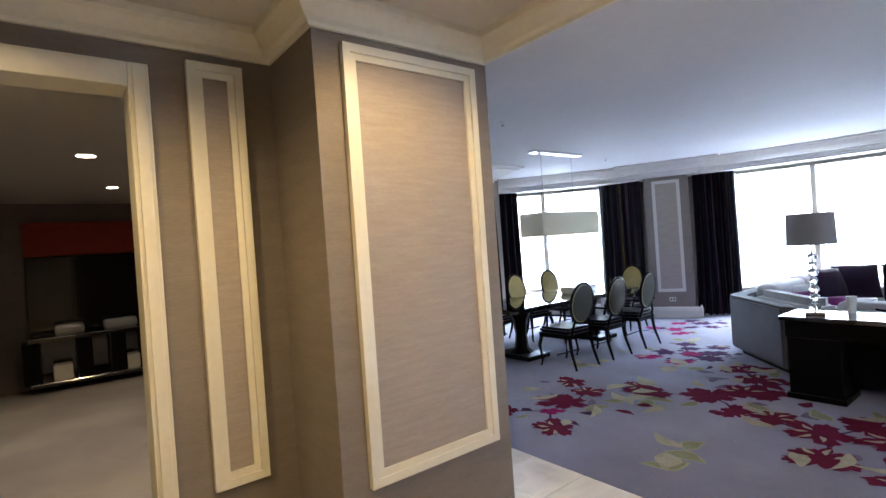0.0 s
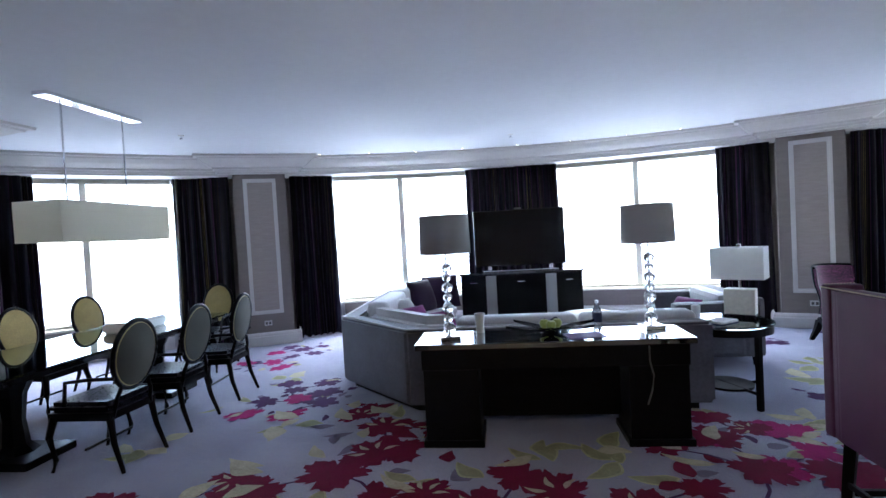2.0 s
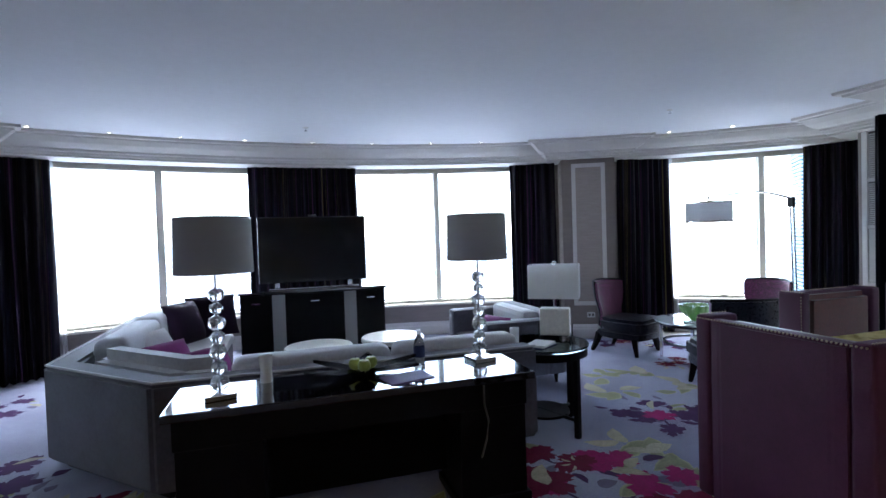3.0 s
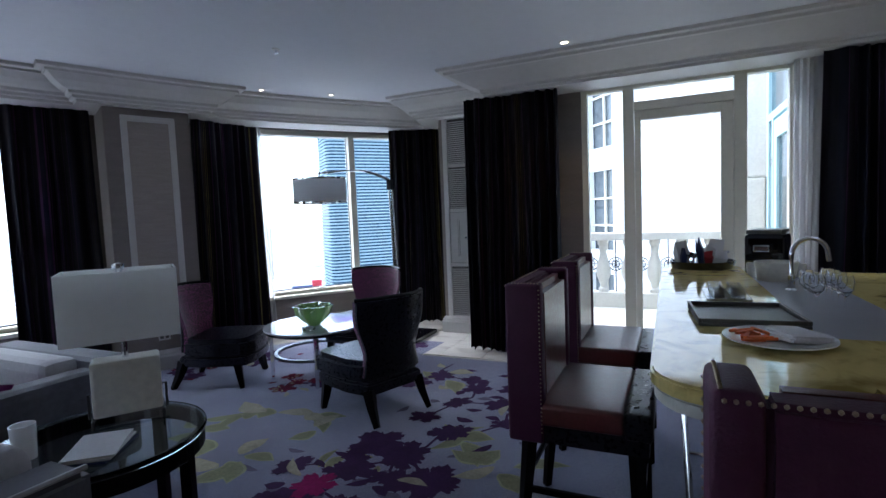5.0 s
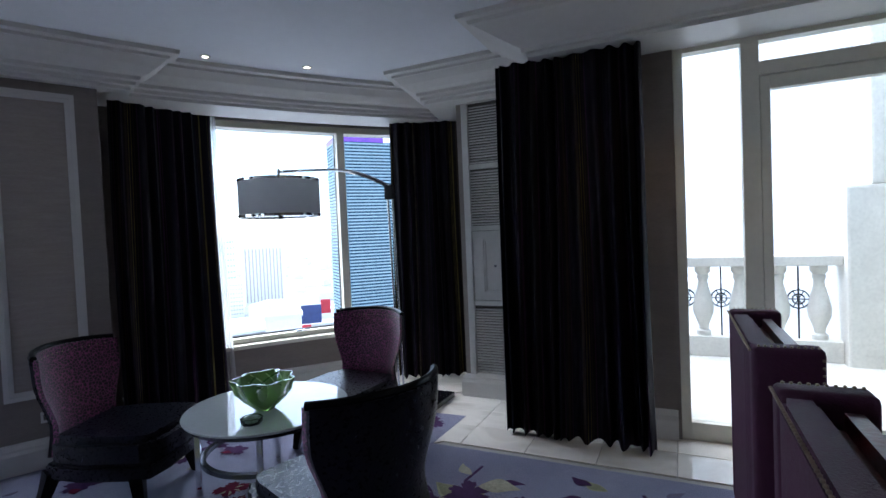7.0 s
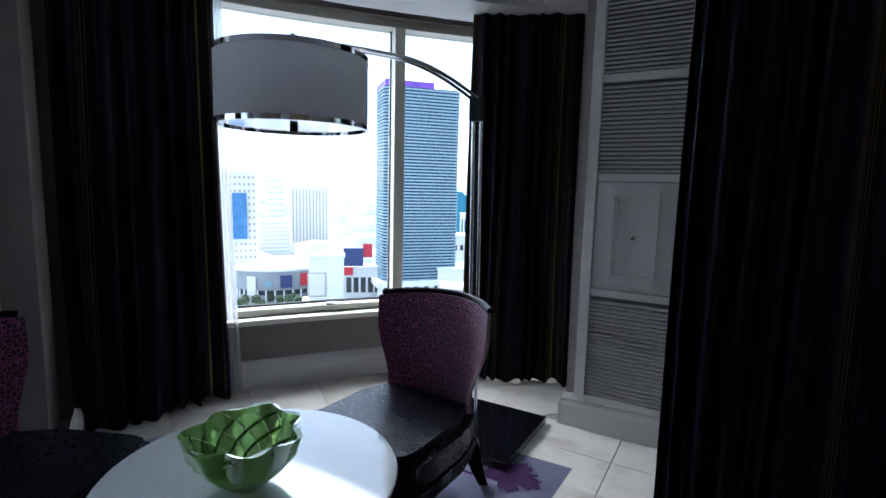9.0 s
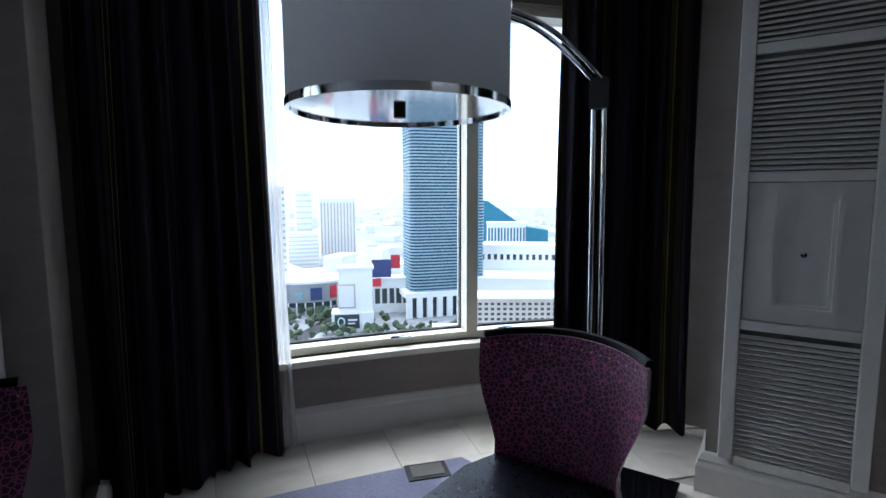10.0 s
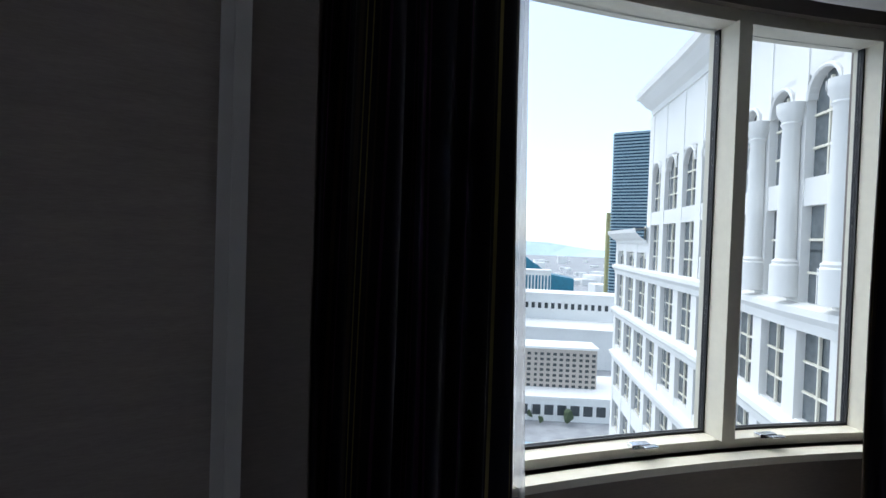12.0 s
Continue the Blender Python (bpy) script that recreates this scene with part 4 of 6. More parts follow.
# ---- sitting corner ----
def slipper_chair(m, label):
    c = thing("slipper_chair", m, label, "chair", "slipper chairs")
    part("seat", prism([(-0.315, 0.02), (-0.315, -0.30), (-0.295, -0.37), (-0.25, -0.41), (-0.12, -0.43), (0.12, -0.43), (0.25, -0.41), (0.295, -0.37), (0.315, -0.30), (0.315, 0.02), (0.25, 0.21), (-0.25, 0.21)], 0.27, 0.445, None, 0.04), M_SEATBLUE, c, "dark leather seat", True)
    part("seat_rail", prism([(-0.30, 0.02), (-0.30, -0.29), (-0.27, -0.375), (-0.12, -0.41), (0.12, -0.41), (0.27, -0.375), (0.30, -0.29), (0.30, 0.02), (0.25, 0.24), (-0.25, 0.24)], 0.20, 0.29, None, 0.015), M_SEATBLUE, c, "dark leather seat rail", True)
    bm, fr = bmesh.new(), bmesh.new()
    n, rows = 16, 10
    def at(u, v, off):
        flare = min(1.0, max(0.0, (v - 0.22) / 0.56))
        half = 0.225 + 0.085 * flare * flare * (3 - 2 * flare) + 0.12 * max(0, 0.25 - v)
        a = u * 0.62
        return Vector((half * math.sin(a) / math.sin(0.62), 0.25 + 0.10 * (v ** 1.2) + off - 0.16 * (u * u) * (0.5 + 0.5 * v), 0.33 + 0.55 * v + 0.015 * (1 - u * u) * (v > 0.98)))
    for g, o0, o1 in ((bm, -0.012, 0.02), (fr, 0.02, 0.04)):
        grids = [[[g.verts.new(at(2 * i / n - 1, j / rows, o)) for i in range(n + 1)] for j in range(rows + 1)] for o in (o0, o1)]
        for gi in grids:
            for j in range(rows):
                for i in range(n):
                    g.faces.new((gi[j][i], gi[j][i + 1], gi[j + 1][i + 1], gi[j + 1][i]))
        p, q = grids
        for j in range(rows):
            for i in (0, n):
                g.faces.new((p[j][i], p[j + 1][i], q[j + 1][i], q[j][i]))
        for i in range(n):
            for j in (0, rows):
                g.faces.new((p[j][i], p[j][i + 1], q[j][i + 1], q[j][i]))
    part("backrest", bm, M_LEOPARD, c, "burgundy leopard-woven inner back", True)
    part("back_shell", fr, M_SEATBLUE, c, "dark leather outer back", True)
    part("top_rail", tube([at(2 * i / n - 1, 1.0, 0.015) + Vector((0, 0, 0.008)) for i in range(n + 1)], 0.017, 8), M_DARKWOOD, c, "", True)
    for s in (-1, 1):
        part("leg", tube([(s * 0.25, -0.28, 0.26), (s * 0.262, -0.30, 0.12), (s * 0.275, -0.325, 0)], 0.052, 4, None, 0.027), M_DARKWOOD, c)
        part("leg", tube([(s * 0.23, 0.21, 0.24), (s * 0.24, 0.25, 0.12), (s * 0.25, 0.31, 0)], 0.052, 4, None, 0.027), M_DARKWOOD, c)
    me = None
    for k in range(17):
        if me is None:
            nl = bmesh.new()
            bmesh.ops.create_icosphere(nl, subdivisions=1, radius=0.004)
            nail = part("nailhead", nl, M_BRASS, c, "", True)
            me = nail.data
        else:
            nail = piece("nailhead", me, c)
        nail.matrix_basis = Matrix.Translation(at(2 * (k + 0.5) / 17 - 1, 0.955, -0.014))
    return c


def faced(x, y, fx, fy):
    """Pose with local -y towards (fx, fy)."""
    return pose(x, y, 0, 0, 0, math.degrees(math.atan2(fx, -fy)))


chair = slipper_chair(faced(2.88, 7.86, 0.40, -0.92), "dark leather slipper chair beside the round table, by the curtain")
for x, y, fx, fy, lb in ((2.76, 6.06, 0.34, 0.94, "dark leather slipper chair with its back to the bar"), (4.05, 6.97, -1.0, 0.05, "burgundy-backed leather slipper chair before the window")):
    tagged(copy_thing(chair, faced(x, y, fx, fy)), lb)


def round_table():
    z, r = 0.49, 0.47
    t = thing("round_table", pose(3.28, 7.04, 0), "round glass cocktail table on a chrome frame", "table")
    part("top", lathe([(0.0, z - 0.016), (r - 0.004, z - 0.016), (r, z - 0.010), (r, z - 0.004), (r - 0.004, z), (0.0, z)], 56), M_BACKGLASS, t, "pale back-painted glass top", True)
    part("ring", lathe([(r - 0.07, z - 0.045), (r - 0.03, z - 0.045), (r - 0.03, z - 0.018), (r - 0.07, z - 0.018), (r - 0.07, z - 0.045)], 48), M_DARKCHROME, t)
    part("ring", lathe([(r - 0.12, 0.22), (r - 0.09, 0.22), (r - 0.09, 0.245), (r - 0.12, 0.245), (r - 0.12, 0.22)], 48), M_DARKCHROME, t)
    for k in range(4):
        a = radians(38 + 90 * k)
        lg = part("leg", box(-0.016, -0.016, 0, 0.016, 0.016, z - 0.018, 0.003), M_CHROME, t)
        lg.matrix_basis = pose((r - 0.07) * math.cos(a), (r - 0.07) * math.sin(a), 0, 0, 0, 38 + 90 * k)
    b = thing("glass_bowl", pose(3.22, 7.0, z), "ruffled green swirled art-glass bowl on the round table", "bowl")
    prof = [(0.05, 0.0), (0.065, 0.015), (0.115, 0.06), (0.145, 0.11), (0.168, 0.185), (0.163, 0.185), (0.138, 0.11), (0.107, 0.064), (0.056, 0.024), (0.0, 0.018)]
    wob = lambda a, i: 1 + (0.10 * math.sin(7 * a + i) + 0.05 * math.sin(3 * a)) * (1 if i in (3, 4, 5, 6) else 0.2)
    part("vessel", lathe(prof, 64, None, wob), M_GREENGLASS, b, "", True)
    for count, turn, r0, mm, lb in ((12, 1.3, 0.0035, M_LIME, "opaque pale green swirled rib"), (9, -1.9, 0.005, M_DEEPGREEN, "deep green swirled rib")):
        me = None
        for k in range(count):
            if me is None:
                rib = part("swirl", tube([((0.058 + 0.105 * q) * math.cos(turn * q), (0.058 + 0.105 * q) * math.sin(turn * q), 0.022 + 0.152 * q) for q in [j / 8 for j in range(9)]], r0, 5), mm, b, lb, True)
                me = rib.data
            else:
                rib = piece("swirl", me, b)
                rib["label"] = lb
            rib.matrix_basis = pose(0, 0, 0, 0, 0, 360 * k / count)
    a = part("ashtray", lathe([(0.0, 0.0), (0.055, 0.0), (0.06, 0.03), (0.048, 0.03), (0.042, 0.012), (0.0, 0.012)], 8), M_CRYSTAL)
    a.matrix_world = pose(3.02, 6.90, z)
    tagged(a, "small faceted crystal ashtray on the round table", "ashtray")


round_table()


def arc_lamp():
    l = thing("floor_lamp", pose(4.74, 6.96, 0), "arched chrome floor lamp with a wide grey drum shade", "lamp")
    part("base", box(-0.25, -0.31, 0.0, 0.38, 0.20, 0.045, 0.004), M_BLACKLAC, l, "black stone base slab")
    for s in (-0.022, 0.022):
        part("pole", tube([(-0.02, s, 0.045), (-0.05, s, 1.0), (-0.08, s, 1.885)], 0.010, 10), M_CHROME, l, "", True)
    pts = []
    for k in range(17):
        u = k / 16
        pts.append((-0.08 - 1.16 * u, 0.10 * u, 1.88 + 0.085 * math.sin(math.pi * 0.5 * min(1, u * 2.1)) - 0.14 * max(0, u - 0.5) ** 1.2))
    for s in (-0.018, 0.018):
        part("arm", tube([(x, y + s, z) for x, y, z in pts], 0.009, 8), M_CHROME, l, "", True)
    part("collar", box(-0.11, -0.035, 1.775, -0.06, 0.035, 1.895, 0.006), M_IRON, l)
    cx, cy = -1.24, 0.11
    part("drop", tube([(cx, cy, 1.925), (cx, cy, 1.675)], 0.008, 8), M_CHROME, l)
    r = 0.248
    part("shade", lathe([(r, 1.63), (r, 1.84), (r - 0.005, 1.84), (r - 0.005, 1.63), (r, 1.63)], 64, at=(cx, cy, 0)), M_SHADE_ARC, l, "grey fabric drum shade", True)
    for z in (1.616, 1.837):
        part("trim_ring", lathe([(r + 0.003, z), (r + 0.003, z + 0.017), (r - 0.007, z + 0.017), (r - 0.007, z), (r + 0.003, z)], 64, at=(cx, cy, 0)), M_CHROME, l, "chrome band", True)
    part("diffuser", lathe([(0.0, 1.623), (r - 0.008, 1.623), (r - 0.008, 1.628), (0.0, 1.628)], 48, at=(cx, cy, 0)), M_CHROME, l, "mirror-bright diffuser disc")
    part("finial", lathe([(0.0, 1.605), (0.014, 1.605), (0.014, 1.623), (0.0, 1.623)], 12, at=(cx, cy, 0)), M_IRON, l)


arc_lamp()


# ---- bar ----
def rounded_rect(x0, y0, x1, y1, r, n=6):
    pts = []
    for cx, cy, a0 in ((x1 - r, y1 - r, 0), (x0 + r, y1 - r, 90), (x0 + r, y0 + r, 180), (x1 - r, y0 + r, 270)):
        for k in range(n + 1):
            a = radians(a0 + 90 * k / n)
            pts.append((cx + r * math.cos(a), cy + r * math.sin(a)))
    return pts


def bar():
    b = thing("bar_counter", pose(0, 0, 0), "grey panelled bar with dark upright strips", "bar counter")
    part("body", box(1.10, 3.12, 0.08, 3.50, 3.78, 0.954, 0.004), M_BARBASE, b)
    part("plinth", box(1.14, 3.16, 0, 3.46, 3.72, 0.08), M_GREY, b)
    for x0, x1 in ((1.16, 1.62), (1.70, 2.24), (2.32, 2.86), (2.94, 3.44)):
        pn = part("panel", box(x0, 3.78, 0.16, x1, 3.792, 0.92, 0.003), M_BARBASE, b)
        fm = frame_moulding(x1 - x0, 0.76, 0.05, 0.02, x=0, z=0.16)
        q = part("moulding", fm, M_BARBASE, pn)
        q.matrix_basis = pose((x0 + x1) / 2, 3.792, 0, 0, 0, 180)
    for x in (1.66, 2.28, 2.90):
        part("stile", box(x - 0.03, 3.78, 0.10, x + 0.03, 3.81, 0.96, 0.004), M_DARKWOOD, b, "dark upright strip")
    part("end_panel", box(1.085, 3.18, 0.14, 1.10, 3.72, 0.92, 0.003), M_BARBASE, b)
    rl = bmesh.new()
    tube([(1.16, 3.93, 0.20), (3.44, 3.93, 0.20)], 0.018, 10, rl)
    for x in (1.4, 2.3, 3.2):
        tube([(x, 3.93, 0.20), (x, 3.79, 0.20)], 0.010, 8, rl)
    part("foot_rail", rl, M_CHROME, b, "chrome foot rail", True)
    t = thing("onyx_counter", pose(0, 0, 0), "polished yellow onyx bar top with a rounded edge", "worktop")
    part("slab", prism(rounded_rect(0.83, 3.56, 3.60, 4.05, 0.17), 0.985, 1.028, None, 0.008), M_BARTOP, t)
    part("edge", prism(rounded_rect(0.84, 3.57, 3.59, 4.04, 0.165), 0.945, 0.984, None, 0.006), M_STONE, t, "pale stone under-edge")
    part("return", prism(rounded_rect(0.83, 2.90, 1.45, 3.58, 0.06), 0.984, 1.026, None, 0.008), M_BARTOP, t)
    k = thing("sink_counter", pose(0, 0, 0), "low back counter with an inset steel sink", "worktop")
    part("slab", box(1.46, 2.55, 0.90, 3.95, 3.555, 0.935, 0.006), M_BARTOP, k)
    part("base", box(1.46, 2.60, 0.0, 3.90, 3.11, 0.90, 0.004), M_BARBASE, k)
    part("sink", box(1.95, 2.66, 0.936, 2.55, 3.04, 0.942, 0.002), M_CHROME, k, "steel sink")
    f = thing("faucet", pose(2.94, 3.37, 0.935, 0, 0, -80), "curved chrome bar faucet", "faucet")
    part("base", lathe([(0.0, 0.0), (0.03, 0.0), (0.03, 0.02), (0.018, 0.03), (0.018, 0.10), (0.0, 0.10)], 20), M_CHROME, f, "", True)
    part("spout", tube([(0, 0, 0.09), (0, 0, 0.22)] + [(0.09 - 0.09 * math.cos(a), 0, 0.22 + 0.09 * math.sin(a)) for a in [radians(20 * q) for q in range(1, 9)]] + [(0.185, 0, 0.18)], 0.013, 10), M_CHROME, f, "", True)
    part("lever", tube([(0, -0.02, 0.07), (0, -0.07, 0.09), (0.02, -0.10, 0.12)], 0.007, 8), M_CHROME, f, "", True)


bar()


def stool(m, label):
    """Winged bar stool: plum outer back, burgundy leather wings and seat, dark front band."""
    s = thing("bar_stool", m, label, "bar stool", "bar stools")
    part("seat", box(-0.315, -0.17, 0.565, 0.315, 0.17, 0.66, 0.022, seg=3), M_STOOL, s, "burgundy leather seat", True)
    part("seat_band", box(-0.315, -0.275, 0.55, 0.315, -0.168, 0.657, 0.022, seg=3), M_SEATBLUE, s, "dark leather front band", True)
    part("seat_rail", box(-0.308, -0.262, 0.49, 0.308, 0.17, 0.57, 0.012), M_SEATBLUE, s, "dark leather seat rail", True)
    part("backrest", prism([(-0.252, 0.235), (-0.252, 0.292), (-0.20, 0.300), (0.20, 0.300), (0.252, 0.292), (0.252, 0.235)], 0.49, 1.15, None, 0.010), M_STOOLBACK, s, "plum woven outer back")
    for q in (-1, 1):
        part("wing", box(q * 0.284 - 0.033, 0.145, 0.49, q * 0.284 + 0.033, 0.296, 1.16, 0.016, seg=3), M_STOOLBACK, s, "plum leather wing", True)
    part("inner_back", prism([(-0.25, 0.150), (0.25, 0.150), (0.25, 0.236), (-0.25, 0.236)], 0.64, 1.14, None, 0.03), M_STOOL, s, "burgundy leather inner back", True)
    spots = [(-0.30 + 0.6 * k / 44, 0.299, 1.150) for k in range(45)]
    spots += [(q * 0.303, 0.158 + 0.0135 * k, 1.161) for q in (-1, 1) for k in range(10)]
    spots += [(q * 0.317, 0.152, 0.54 + 0.0175 * k) for q in (-1, 1) for k in range(35)]
    nb = bmesh.new()
    for p in spots:
        bmesh.ops.create_icosphere(nb, subdivisions=1, radius=0.0038, matrix=Matrix.Translation(p))
    part("nailhead_trim", nb, M_BRASS, s, "brass nailhead trim")
    for x in (-0.25, 0.25):
        part("leg", tube([(x, -0.21, 0.52), (x, -0.225, 0.0)], 0.034, 4, None, 0.024), M_DARKWOOD, s)
        part("leg", tube([(x, 0.22, 0.50), (x, 0.27, 0.0)], 0.034, 4, None, 0.024), M_DARKWOOD, s)
    part("footrest", box(-0.24, -0.235, 0.20, 0.24, -0.205, 0.23, 0.004), M_CHROME, s)
    for x in (-0.25, 0.25):
        part("stretcher", box(x - 0.012, -0.2, 0.24, x + 0.012, 0.22, 0.265, 0.003), M_DARKWOOD, s)
    part("stretcher", box(-0.24, 0.235, 0.28, 0.24, 0.255, 0.305, 0.003), M_DARKWOOD, s)
    return s


first = stool(pose(1.865, 4.335, 0), "burgundy leather bar stool with a nailhead-trimmed back")
copy_thing(first, pose(2.785, 4.335, 0))
tagged(copy_thing(first, pose(0.578, 3.635, 0, 0, 0, 90) @ Matrix.Diagonal((1, 1, 1.045, 1))), "burgundy leather bar stool at the bar's end")


# ---- dining ----
def dining_table():
    t = thing("dining_table", pose(-4.97, 5.62, 0), "long glass-topped dining table on dark pedestals", "dining table")
    part("tabletop", prism(rounded_rect(-0.53, -1.46, 0.53, 1.46, 0.12), 0.735, 0.755, None, 0.004), M_TABGLASS, t, "thick glass top")
    part("rail", prism(rounded_rect(-0.46, -1.36, 0.46, 1.36, 0.10), 0.68, 0.733), M_BLACKLAC, t)
    for y in (-0.8, 0.8):
        pd = part("pedestal", lathe([(0.16, 0.06), (0.10, 0.12), (0.08, 0.3), (0.10, 0.5), (0.16, 0.62), (0.20, 0.68)], 8, at=(0, y, 0)), M_DARKWOOD, t)
        part("foot", box(-0.32, y - 0.22, 0.0, 0.32, y + 0.22, 0.06, 0.01), M_DARKWOOD, pd)


dining_table()


def dining_chair(m, label):
    c = thing("dining_chair", m, label, "dining chair", "chairs round the dining table")
    part("seat", prism([(-0.25, -0.26), (0.25, -0.26), (0.22, 0.22), (-0.22, 0.22)], 0.42, 0.50, None, 0.03), M_SEATBLUE, c, "dark leather seat", True)
    part("seat_rail", prism([(-0.245, -0.255), (0.245, -0.255), (0.215, 0.225), (-0.215, 0.225)], 0.37, 0.425), M_DARKWOOD, c)
    bk, fr, bc = bmesh.new(), bmesh.new(), bmesh.new()
    n = 32
    # rear panel added to carry the shade on the chair's outer back
    ring = [bc.verts.new((0.18 * math.cos(2 * math.pi * k / n), 0.0155, 0.23 * math.sin(2 * math.pi * k / n))) for k in range(n)]
    ct = bc.verts.new((0, 0.034, 0))
    for k in range(n):
        bc.faces.new((ring[k], ring[(k + 1) % n], ct))
    for bm, rx, rz, y0, y1 in ((bk, 0.185, 0.235, -0.012, 0.012), (fr, 0.215, 0.265, 0, 0)):
        if bm is bk:
            loops = []
            for y in (y0, y1):
                ring = [bm.verts.new((rx * math.cos(2 * math.pi * k / n), y, rz * math.sin(2 * math.pi * k / n))) for k in range(n)]
                ct = bm.verts.new((0, y * 2.4, 0))
                for k in range(n):
                    bm.faces.new((ring[k], ring[(k + 1) % n], ct))
                loops.append(ring)
            for k in range(n):
                bm.faces.new((loops[0][k], loops[0][(k + 1) % n], loops[1][(k + 1) % n], loops[1][k]))
        else:
            tube([((rx - 0.015) * math.cos(2 * math.pi * k / n), 0, (rz - 0.015) * math.sin(2 * math.pi * k / n)) for k in range(n + 1)], 0.018, 8, bm)
    for nm, bm, mm, lb in (("backrest", bk, M_DINBACK, "oval gold fabric back"), ("shaded_back", bc, M_DINBACK_SHADED, "outer back of gold fabric, shade in its dark olive colour"), ("back_frame", fr, M_DARKWOOD, "")):
        o = part(nm, bm, mm, c, lb, True)
        o.matrix_basis = pose(0, 0.265, 0.795, -9, 0, 0)
    for s in (-1, 1):
        part("upright", tube([(s * 0.17, 0.21, 0.38), (s * 0.16, 0.235, 0.50), (s * 0.12, 0.25, 0.585)], 0.016, 8), M_DARKWOOD, c, "", True)
        part("leg", tube([(s * 0.22, -0.23, 0.40), (s * 0.245, -0.26, 0.25), (s * 0.225, -0.235, 0.08), (s * 0.235, -0.26, 0)], 0.028, 8, None, 0.014), M_DARKWOOD, c, "", True)
        part("leg", tube([(s * 0.19, 0.20, 0.40), (s * 0.20, 0.23, 0.2), (s * 0.21, 0.30, 0)], 0.026, 8, None, 0.014), M_DARKWOOD, c, "", True)
        part("armrest", tube([(s * 0.19, 0.26, 0.66), (s * 0.25, 0.10, 0.67), (s * 0.255, -0.08, 0.65), (s * 0.235, -0.12, 0.48)], 0.014, 8), M_DARKWOOD, c, "", True)
    part("stretcher", tube([(-0.21, 0.0, 0.16), (0.21, 0.0, 0.16)], 0.010, 6), M_DARKWOOD, c)
    return c


dc = dining_chair(faced(-4.16, 4.82, -1, 0.06), "black oval-backed dining chair with a gold fabric back")
for x, y, fx, fy in ((-4.14, 5.52, -1, 0.0), (-4.16, 6.30, -1, -0.05), (-5.76, 5.12, 1, 0.05), (-5.74, 5.86, 1, 0), (-5.76, 6.72, 1, -0.05), (-4.97, 7.42, 0, -1), (-4.90, 3.86, 0.1, 1)):
    copy_thing(dc, faced(x, y, fx, fy))
pl = part("centrepiece", prism(rounded_rect(-0.15, -0.30, 0.15, 0.30, 0.06), 0.0, 0.10, None, 0.02), M_WHITE)
pl.matrix_world = pose(-4.95, 6.15, 0.755)
tagged(pl, "low white ceramic centrepiece on the dining table", "centrepiece")


def pendant():
    p = thing("pendant_light", pose(-4.75, 5.57, 0), "ivory rectangular box pendant hung on two chrome rods", "pendant light")
    part("canopy", box(-0.065, -0.53, H - 0.035, 0.065, 0.53, H, 0.004), M_CHROME, p, "long polished chrome canopy")
    for y in (-0.34, 0.34):
        part("rod", tube([(0, y, H - 0.03), (0, y, 1.95)], 0.007, 8), M_CHROME, p)
    part("shade", box_ring(-0.21, -0.63, 0.21, 0.63, 1.655, 1.98, 0.008), M_PENDANT, p, "ivory translucent shade")
    part("frame", tube([(-0.20, 0, 1.95), (0.20, 0, 1.95)], 0.005, 6), M_CHROME, p)
    part("diffuser", box(-0.20, -0.62, 1.66, 0.20, 0.62, 1.665), M_PENDANT, p)


pendant()


# ---- small things on the console and the bar ----
def vessel(name, x, y, z, prof, material, label, category, n=28):
    o = part(name, lathe(prof, n), material, smooth=True)
    o.matrix_world = pose(x, y, z)
    return tagged(o, label, category)


vessel("paper_cup", -1.38, 5.36, 0.757, [(0.0, 0.0), (0.034, 0.0), (0.031, 0.07), (0.042, 0.15), (0.039, 0.15), (0.028, 0.07), (0.0, 0.012)], M_WHITE, "white waisted cup on the black console", "cup")


def centre_dish():
    c = thing("leaf_dish", pose(-0.84, 5.30, 0.757), "black leaf-shaped dish holding green apples", "dish")
    for k, (a, ln) in enumerate(((10, 0.30), (75, 0.20), (150, 0.28), (200, 0.32), (265, 0.18), (330, 0.30))):
        bm = bmesh.new()
        n = 8
        rows = []
        for i in range(n + 1):
            u = i / n
            w = 0.055 * math.sin(math.pi * min(1, 0.08 + u * 0.95)) + 0.004
            zz = 0.012 + 0.045 * u ** 1.6
            rows.append([bm.verts.new((0.04 + ln * u, s * w, zz + abs(s) * 0.018)) for s in (-1, -0.4, 0, 0.4, 1)])
        for p, q in zip(rows, rows[1:]):
            for j in range(4):
                bm.faces.new((p[j], p[j + 1], q[j + 1], q[j]))
        bmesh.ops.solidify(bm, geom=bm.faces[:], thickness=0.006)
        o = part("leaf", bm, M_BLACKLAC, c, "", True)
        o.matrix_basis = pose(0, 0, 0, 0, 0, a)
    part("hub", lathe([(0.0, 0.0), (0.07, 0.0), (0.08, 0.02), (0.0, 0.026)], 24), M_BLACKLAC, c, "", True)
    for x, y in ((-0.045, 0.02), (0.05, 0.03), (0.0, -0.045)):
        a = thing("apple", pose(-0.84 + x, 5.30 + y, 0.783), "green apple lying in the black dish", "apple", "apples")
        part("fruit", lathe([(0.0, 0.006), (0.02, 0.0), (0.036, 0.02), (0.038, 0.042), (0.026, 0.064), (0.010, 0.066), (0.0, 0.060)], 20), M_APPLE, a, "", True)
        part("stalk", tube([(0, 0, 0.058), (0.004, 0, 0.078)], 0.0015, 5), M_DARKWOOD, a)


centre_dish()


